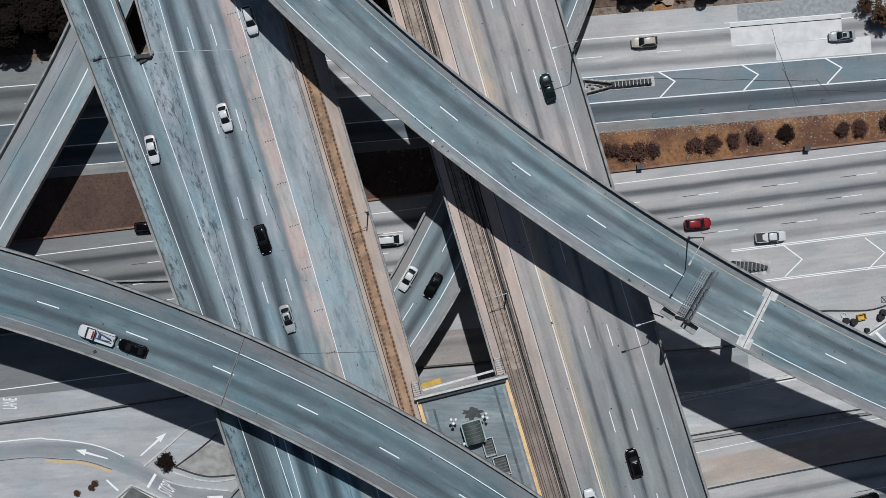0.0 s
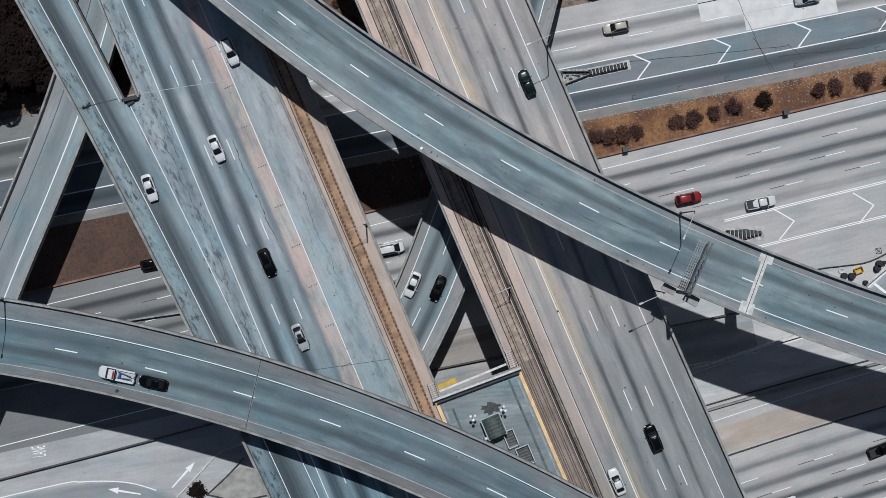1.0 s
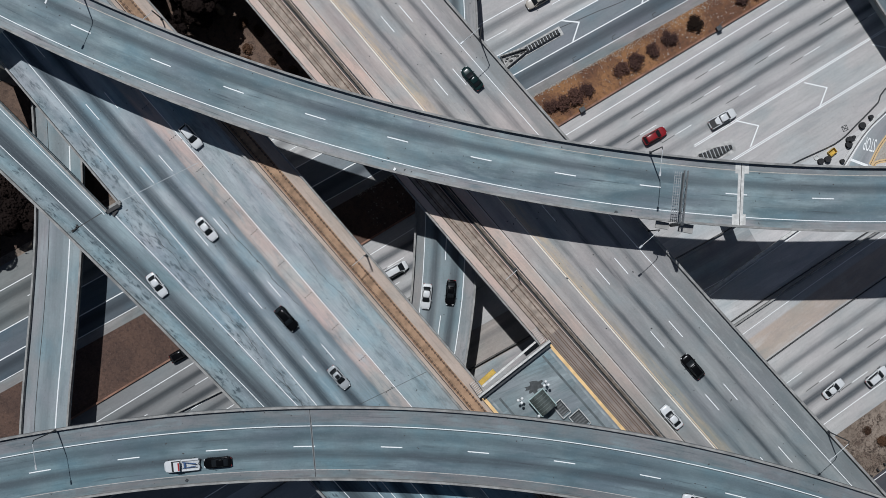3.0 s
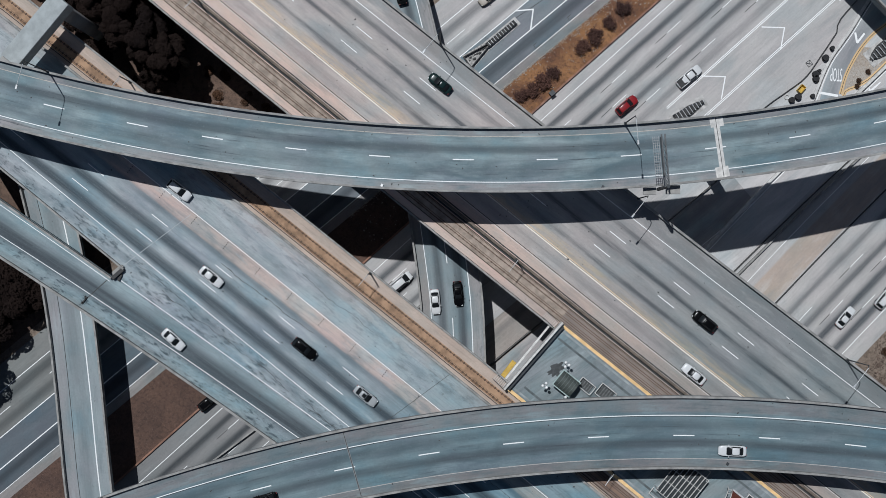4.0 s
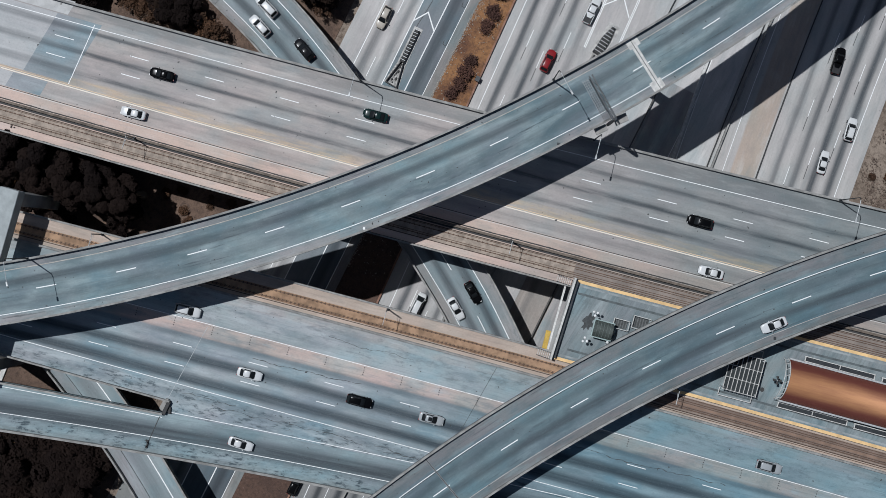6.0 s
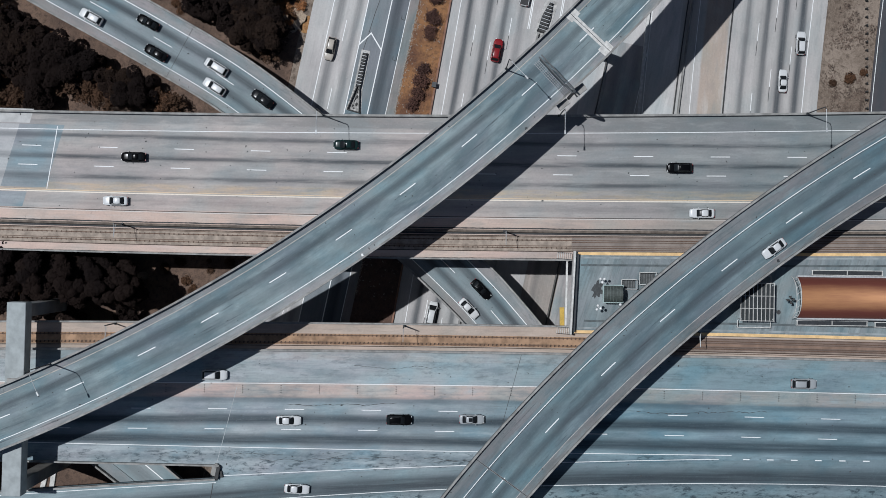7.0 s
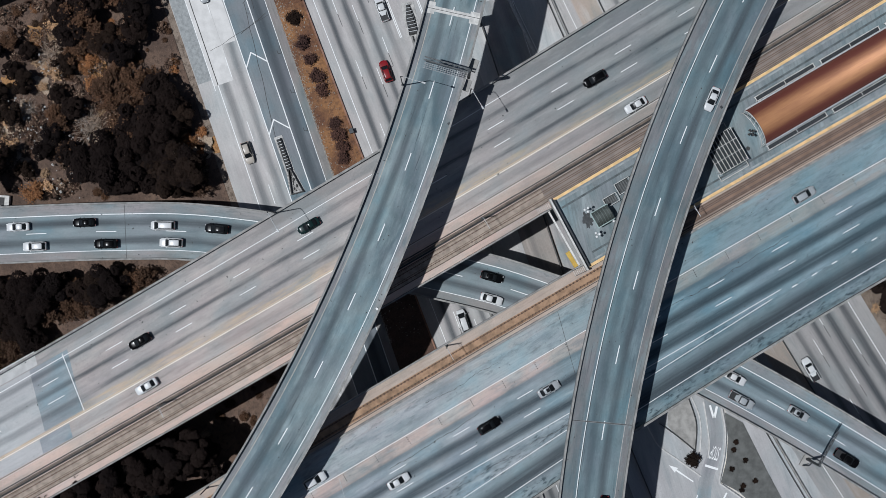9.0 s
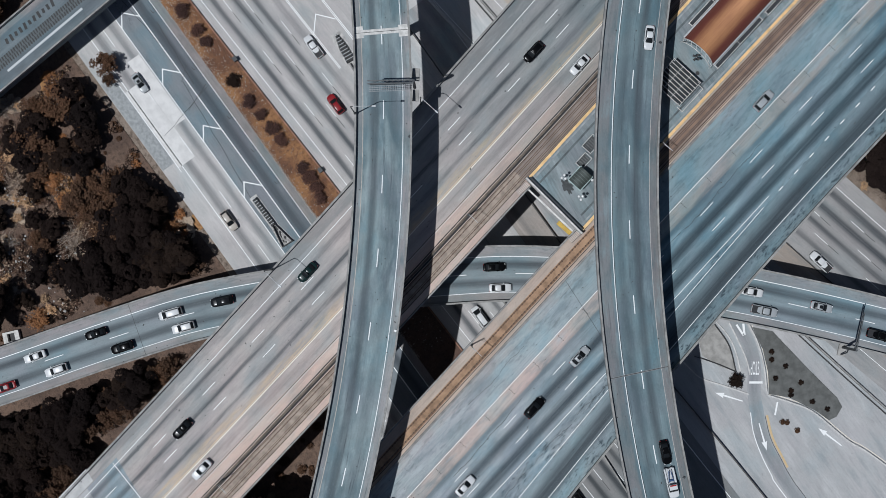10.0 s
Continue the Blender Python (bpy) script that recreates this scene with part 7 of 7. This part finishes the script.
def vehicle(kind, colour, x, y, z, turn, extra=""):
    s = SHAPES[kind]
    L, Wd = s["L"] / 2, s["W"]
    paint = car_paint(colour, COL[colour])
    ob = empty("pickup_truck" if kind == "pickup" else ("minivan" if kind == "van" else "car"), f"{colour} {dict(sedan='saloon car', suv='sport utility car', van='minivan', pickup='pickup truck')[kind]} driving on the concrete roadway{extra}",
               "pickup" if kind == "pickup" else "car", "", (x, y, z), "vehicles on the roads")
    ob.rotation_euler = (0, 0, turn)
    bm = bmesh.new()
    back = s["boot"]
    hull(bm, [(-L, Wd * 0.60, 0.42, back * 0.84, 0.10), (-L + 0.10, Wd * 0.80, 0.32, back * 0.94, 0.11), (-L + 0.3, Wd * 0.92, 0.28, back * 0.98, 0.12), (-L + 0.75, Wd, 0.26, back, 0.12), (-0.4, Wd, 0.25, s["belt"], 0.10),
              (L - 1.5, Wd, 0.25, s["hood"], 0.11), (L - 0.7, Wd * 0.97, 0.26, s["hood"] * 0.94, 0.13), (L - 0.35, Wd * 0.89, 0.29, s["hood"] * 0.88, 0.14), (L - 0.12, Wd * 0.74, 0.34, s["hood"] * 0.79, 0.12), (L, Wd * 0.52, 0.40, s["hood"] * 0.68, 0.10)])
    part("body", bm, paint, ob, smooth=True)
    b0, b1, f1, f0 = s["cab"]
    zb, zt = s["belt"] - 0.03, s["top"]
    bm = bmesh.new()
    hull(bm, [(b0, Wd * 0.66, zb - 0.08, zb + 0.04, 0.03, Wd * 0.78), (b0 * 0.6 + b1 * 0.4, Wd * 0.74, zb - 0.08, zb * 0.55 + zt * 0.45, 0.08, Wd * 0.88), (b1, Wd * 0.74, zb - 0.08, zt - 0.06, 0.14, Wd * 0.90),
              (f1, Wd * 0.74, zb - 0.08, zt - 0.06, 0.14, Wd * 0.90), (f0 * 0.5 + f1 * 0.5, Wd * 0.76, zb - 0.08, zb * 0.52 + zt * 0.48, 0.10, Wd * 0.88), (f0, Wd * 0.66, zb - 0.08, zb + 0.03, 0.03, Wd * 0.80)])
    part("glasshouse", bm, M_glass, ob, "dark tinted windows", smooth=True)
    bm = bmesh.new()
    hull(bm, [(b1 - 0.10, Wd * 0.50, zt - 0.12, zt - 0.07, 0.03), (b1 + 0.12, Wd * 0.66, zt - 0.10, zt - 0.01, 0.07), ((b1 + f1) / 2, Wd * 0.70, zt - 0.08, zt + 0.02, 0.09), (f1 - 0.12, Wd * 0.66, zt - 0.10, zt - 0.01, 0.07), (f1 + 0.08, Wd * 0.52, zt - 0.13, zt - 0.08, 0.03)])
    part("roof", bm, paint, ob, smooth=True)
    for sgn in (-1, 1):
        for xa, za, xb, zb2 in ((b0, zb, b1, zt - 0.03), (f0, zb, f1, zt - 0.03)):
            bm = bmesh.new()
            tube(bm, (xa, sgn * Wd * 0.89, za), (xb, sgn * Wd * 0.65, zb2), 0.05, seg=5)
            part("roof_pillar", bm, paint, ob)
        bm = bmesh.new()
        box(bm, (0.14, 0.2, 0.13), (f0 - 0.35, sgn * (Wd + 0.09), s["belt"] + 0.05), 0, 0.03)
        part("door_mirror", bm, paint, ob)
        bm = bmesh.new()
        box(bm, (0.24, 0.34, 0.16), (L - 0.17, sgn * Wd * 0.58, s["hood"] * 0.72), 0.35 * -sgn, 0.03)
        part("headlight", bm, M_head, ob)
        bm = bmesh.new()
        box(bm, (0.12, 0.3, 0.17), (-L + 0.06, sgn * Wd * 0.66, back * 0.80), 0, 0.02)
        part("tail_light", bm, M_tail, ob)
        for xx in (L - 0.95, -L + 1.0):
            bm = bmesh.new()
            tube(bm, (xx, sgn * (Wd - 0.18), 0.33), (xx, sgn * (Wd + 0.03), 0.33), 0.33, seg=16)
            wh = part("wheel", bm, M_tyre, ob)
            bm = bmesh.new()
            tube(bm, (xx, sgn * (Wd + 0.02), 0.33), (xx, sgn * (Wd + 0.045), 0.33), 0.2, seg=10)
            part("rim", bm, M_rim, wh)
    bm = bmesh.new()
    box(bm, (0.1, Wd * 1.3, 0.18), (L - 0.03, 0, 0.42), 0, 0.03)
    part("front_bumper", bm, M_trim, ob)
    bm = bmesh.new()
    box(bm, (0.06, Wd * 0.9, 0.10), (L - 0.06, 0, s["hood"] * 0.66))
    part("grille", bm, M_trim, ob)
    if kind == "pickup":
        bm = bmesh.new()
        box(bm, (2.05, Wd * 1.66, 0.05), (-L + 1.15, 0, back + 0.012))
        part("cargo_bed", bm, M_trim, ob, "black cargo bed liner")
        for sgn in (-1, 1):
            bm = bmesh.new()
            box(bm, (2.2, 0.12, 0.1), (-L + 1.15, sgn * Wd * 0.9, back + 0.05), 0, 0.03)
            part("bed_rail", bm, paint, ob)
    if kind in ("suv", "van"):
        for sgn in (-1, 1):
            bm = bmesh.new()
            tube(bm, (b1 + 0.2, sgn * Wd * 0.62, zt + 0.07), (f1 - 0.15, sgn * Wd * 0.62, zt + 0.07), 0.03, seg=6)
            part("roof_rail", bm, M_trim, ob)
    if kind == "sedan" and colour in ("silver", "grey", "red"):
        bm = bmesh.new()
        box(bm, (0.7, Wd * 0.8, 0.02), ((f1 + b1) / 2 + 0.2, 0, zt + 0.045))
        part("sunroof", bm, M_glass, ob)
    return ob


UP = math.atan2(1, -0.29)           # north along the freeway decks
DOWN = UP + math.pi
G1, GS = math.atan2(0.081, 1), math.atan2(0.27, 1)


def heading(F, t, back=False):
    a, b = F(t - 0.5), F(t + 0.5)
    return math.atan2(b[1] - a[1], b[0] - a[0]) + (math.pi if back else 0)


for k_, c_, x, y, h in (("sedan", "green", 16.6, 25.7, UP), ("suv", "black", 30.9, -36.3, UP), ("sedan", "white", 23.9, -42.9, UP), ("sedan", "black", 2.6, 63.7, UP), ("sedan", "white", -6.4, 64.6, UP),
                        ("suv", "white", -32.6, 36.8, DOWN), ("suv", "black", -30.5, 0.7, DOWN), ("suv", "silver", -1.5, -70.9, DOWN), ("sedan", "silver", -26.4, -12.5, DOWN), ("sedan", "white", -36.8, 20.8, DOWN), ("sedan", "white", -48.8, 15.5, DOWN - 0.06)):
    vehicle(k_, c_, x, y, ZE + 0.005, h)
vehicle("sedan", "white", 20.7, -55.4, LZ((20.7, -55.4)) + 0.005, heading(RAMP_L, 46, True))
def tow_truck(x, y, z, turn):
    """A cab with a bare recovery bed: boom, winch and cross arms."""
    ob = empty("tow_truck", "white tow truck with blue steel recovery gear", "tow truck", "", (x, y, z), "vehicles on the roads")
    ob.rotation_euler = (0, 0, turn)
    white, blue = car_paint("white", COL["white"]), plain("blue_recovery_gear", (0.05, 0.10, 0.22), 0.5, 0.2)
    bm = bmesh.new()
    hull(bm, [(0.35, 0.98, 0.4, 1.2, 0.1), (1.1, 1.0, 0.35, 1.2, 0.1), (2.4, 1.0, 0.35, 1.15, 0.14), (3.0, 0.9, 0.4, 1.0, 0.16), (3.25, 0.62, 0.5, 0.82, 0.1)])
    part("body", bm, white, ob)
    bm = bmesh.new()
    hull(bm, [(0.45, 0.88, 1.1, 1.9, 0.16), (1.35, 0.88, 1.1, 1.92, 0.16), (1.95, 0.86, 1.1, 1.25, 0.08)])
    part("glasshouse", bm, M_glass, ob, "dark tinted windows")
    bm = bmesh.new()
    box(bm, (1.05, 1.6, 0.09), (0.9, 0, 1.95), 0, 0.035)
    part("roof", bm, white, ob)
    bm = bmesh.new()
    box(bm, (0.25, 1.3, 0.16), (0.55, 0, 2.06), 0, 0.04)
    part("light_bar", bm, M_tail, ob)
    bm = bmesh.new()
    box(bm, (3.1, 1.9, 0.3), (-1.2, 0, 0.75), 0, 0.05)
    part("bed", bm, M_steel, ob)
    for sgn in (-1, 1):
        bm = bmesh.new()
        box(bm, (3.0, 0.3, 0.35), (-1.2, sgn * 0.86, 1.05), 0, 0.06)
        part("tool_box", bm, white, ob)
        bm = bmesh.new()
        tube(bm, (0.1, sgn * 0.5, 1.0), (-2.3, sgn * 0.2, 1.7), 0.09, seg=8)
        part("boom", bm, blue, ob)
        bm = bmesh.new()
        tube(bm, (-2.6, 0, 0.9), (-2.9, sgn * 0.8, 0.6), 0.09, seg=8)
        part("cross_arm", bm, M_dark_steel, ob)
        for xx in (2.3, -1.6):
            bm = bmesh.new()
            tube(bm, (xx, sgn * 0.76, 0.4), (xx, sgn * 1.02, 0.4), 0.4, seg=16)
            wh = part("wheel", bm, M_tyre, ob)
            bm = bmesh.new()
            tube(bm, (xx, sgn * 1.01, 0.4), (xx, sgn * 1.04, 0.4), 0.23, seg=10)
            part("rim", bm, M_rim, wh)
    bm = bmesh.new()
    tube(bm, (-0.3, -0.45, 1.15), (-0.3, 0.45, 1.15), 0.2, seg=12)
    part("winch", bm, blue, ob)


for k_, c_, x, y in (("tow", "", -55.7, -14.75), ("sedan", "black", -50.1, -16.7)):
    best = min(range(-100, 100), key=lambda t: (RAMP_L(t)[0] - x) ** 2 + (RAMP_L(t)[1] - y) ** 2)
    if k_ == "tow":
        tow_truck(x, y, LZ((x, y)) + 0.005, heading(RAMP_L, best, True))
    else:
        vehicle(k_, c_, x, y, LZ((x, y)) + 0.005, heading(RAMP_L, best, True))
for k_, c_, x, y in (("sedan", "white", 31.7, 85.6), ("suv", "white", 26.9, 83.2), ("sedan", "black", 29.2, 72.0), ("suv", "black", 23.8, 68.7), ("van", "white", 24.6, 56.3), ("suv", "white", 20.7, 55.5), ("suv", "grey", 21.2, 45.6), ("sedan", "red", 29.4, 94.3),
                     ("sedan", "white", -35.2, -51.3), ("pickup", "silver", -40.0, -51.4), ("sedan", "silver", -45.6, -62.2), ("pickup", "black", -57.1, -69.6), ("sedan", "black", -2.5, -7.4), ("sedan", "white", -6.9, -6.2)):
    best = min(range(0, int(RAMP_C.length)), key=lambda t: (RAMP_C(t)[0] - x) ** 2 + (RAMP_C(t)[1] - y) ** 2)
    vehicle(k_, c_, x, y, ZC + 0.005, heading(RAMP_C, best, y > 20))
for k_, c_, x, y, h in (("suv", "red", 45.9, 3.6, G1), ("pickup", "white", 59.2, 1.2, G1), ("sedan", "white", 57.2, -55.3, GS), ("suv", "white", 65.8, -56.6, GS), ("pickup", "black", 76.5, -47.2, GS), ("van", "white", -10.5, 0.6, G1),
                        ("suv", "tan", 36.1, 36.9, G1 + math.pi), ("sedan", "silver", 72.2, 38.0, G1 + math.pi), ("pickup", "white", -39.1, -69.6, GS), ("suv", "black", -55, 3.0, G1)):
    vehicle(k_, c_, x, y, 0.07, h)


# ---- bus in the bus lane ----
bus = empty("city_bus", "white and silver city bus with roof units in the bus lane", "bus", "", (*u110(21.7)(20.5), 0.07))
bus.rotation_euler = (0, 0, G1)
M_bus = car_paint("white", COL["white"])
bm = bmesh.new()
box(bm, (12.0, 2.5, 2.6), (0, 0, 1.75), 0, 0.16)
part("body", bm, M_bus, bus)
bm = bmesh.new()
box(bm, (11.2, 2.54, 0.85), (0.1, 0, 2.1), 0, 0.02)
part("side_windows", bm, M_glass, bus)
bm = bmesh.new()
box(bm, (0.12, 2.2, 1.3), (5.99, 0, 2.0), 0, 0.03)
part("windscreen", bm, M_glass, bus)
for xx, lx in ((-3.9, 2.6), (-0.6, 1.6), (2.6, 2.2)):
    bm = bmesh.new()
    box(bm, (lx, 1.7, 0.35), (xx, 0, 3.18), 0, 0.05)
    unit = part("roof_unit", bm, M_steel, bus)
    for q in range(4):
        bm = bmesh.new()
        box(bm, (0.08, 1.4, 0.04), (xx - lx * 0.36 + q * lx * 0.24, 0, 3.37))
        part("grille", bm, M_trim, unit)
for xx in (3.6, -3.4):
    for sgn in (-1, 1):
        bm = bmesh.new()
        tube(bm, (xx, sgn * 0.95, 0.48), (xx, sgn * 1.27, 0.48), 0.48, seg=16)
        wh = part("wheel", bm, M_tyre, bus)
        bm = bmesh.new()
        tube(bm, (xx, sgn * 1.26, 0.48), (xx, sgn * 1.29, 0.48), 0.28, seg=10)
        part("rim", bm, M_rim, wh)
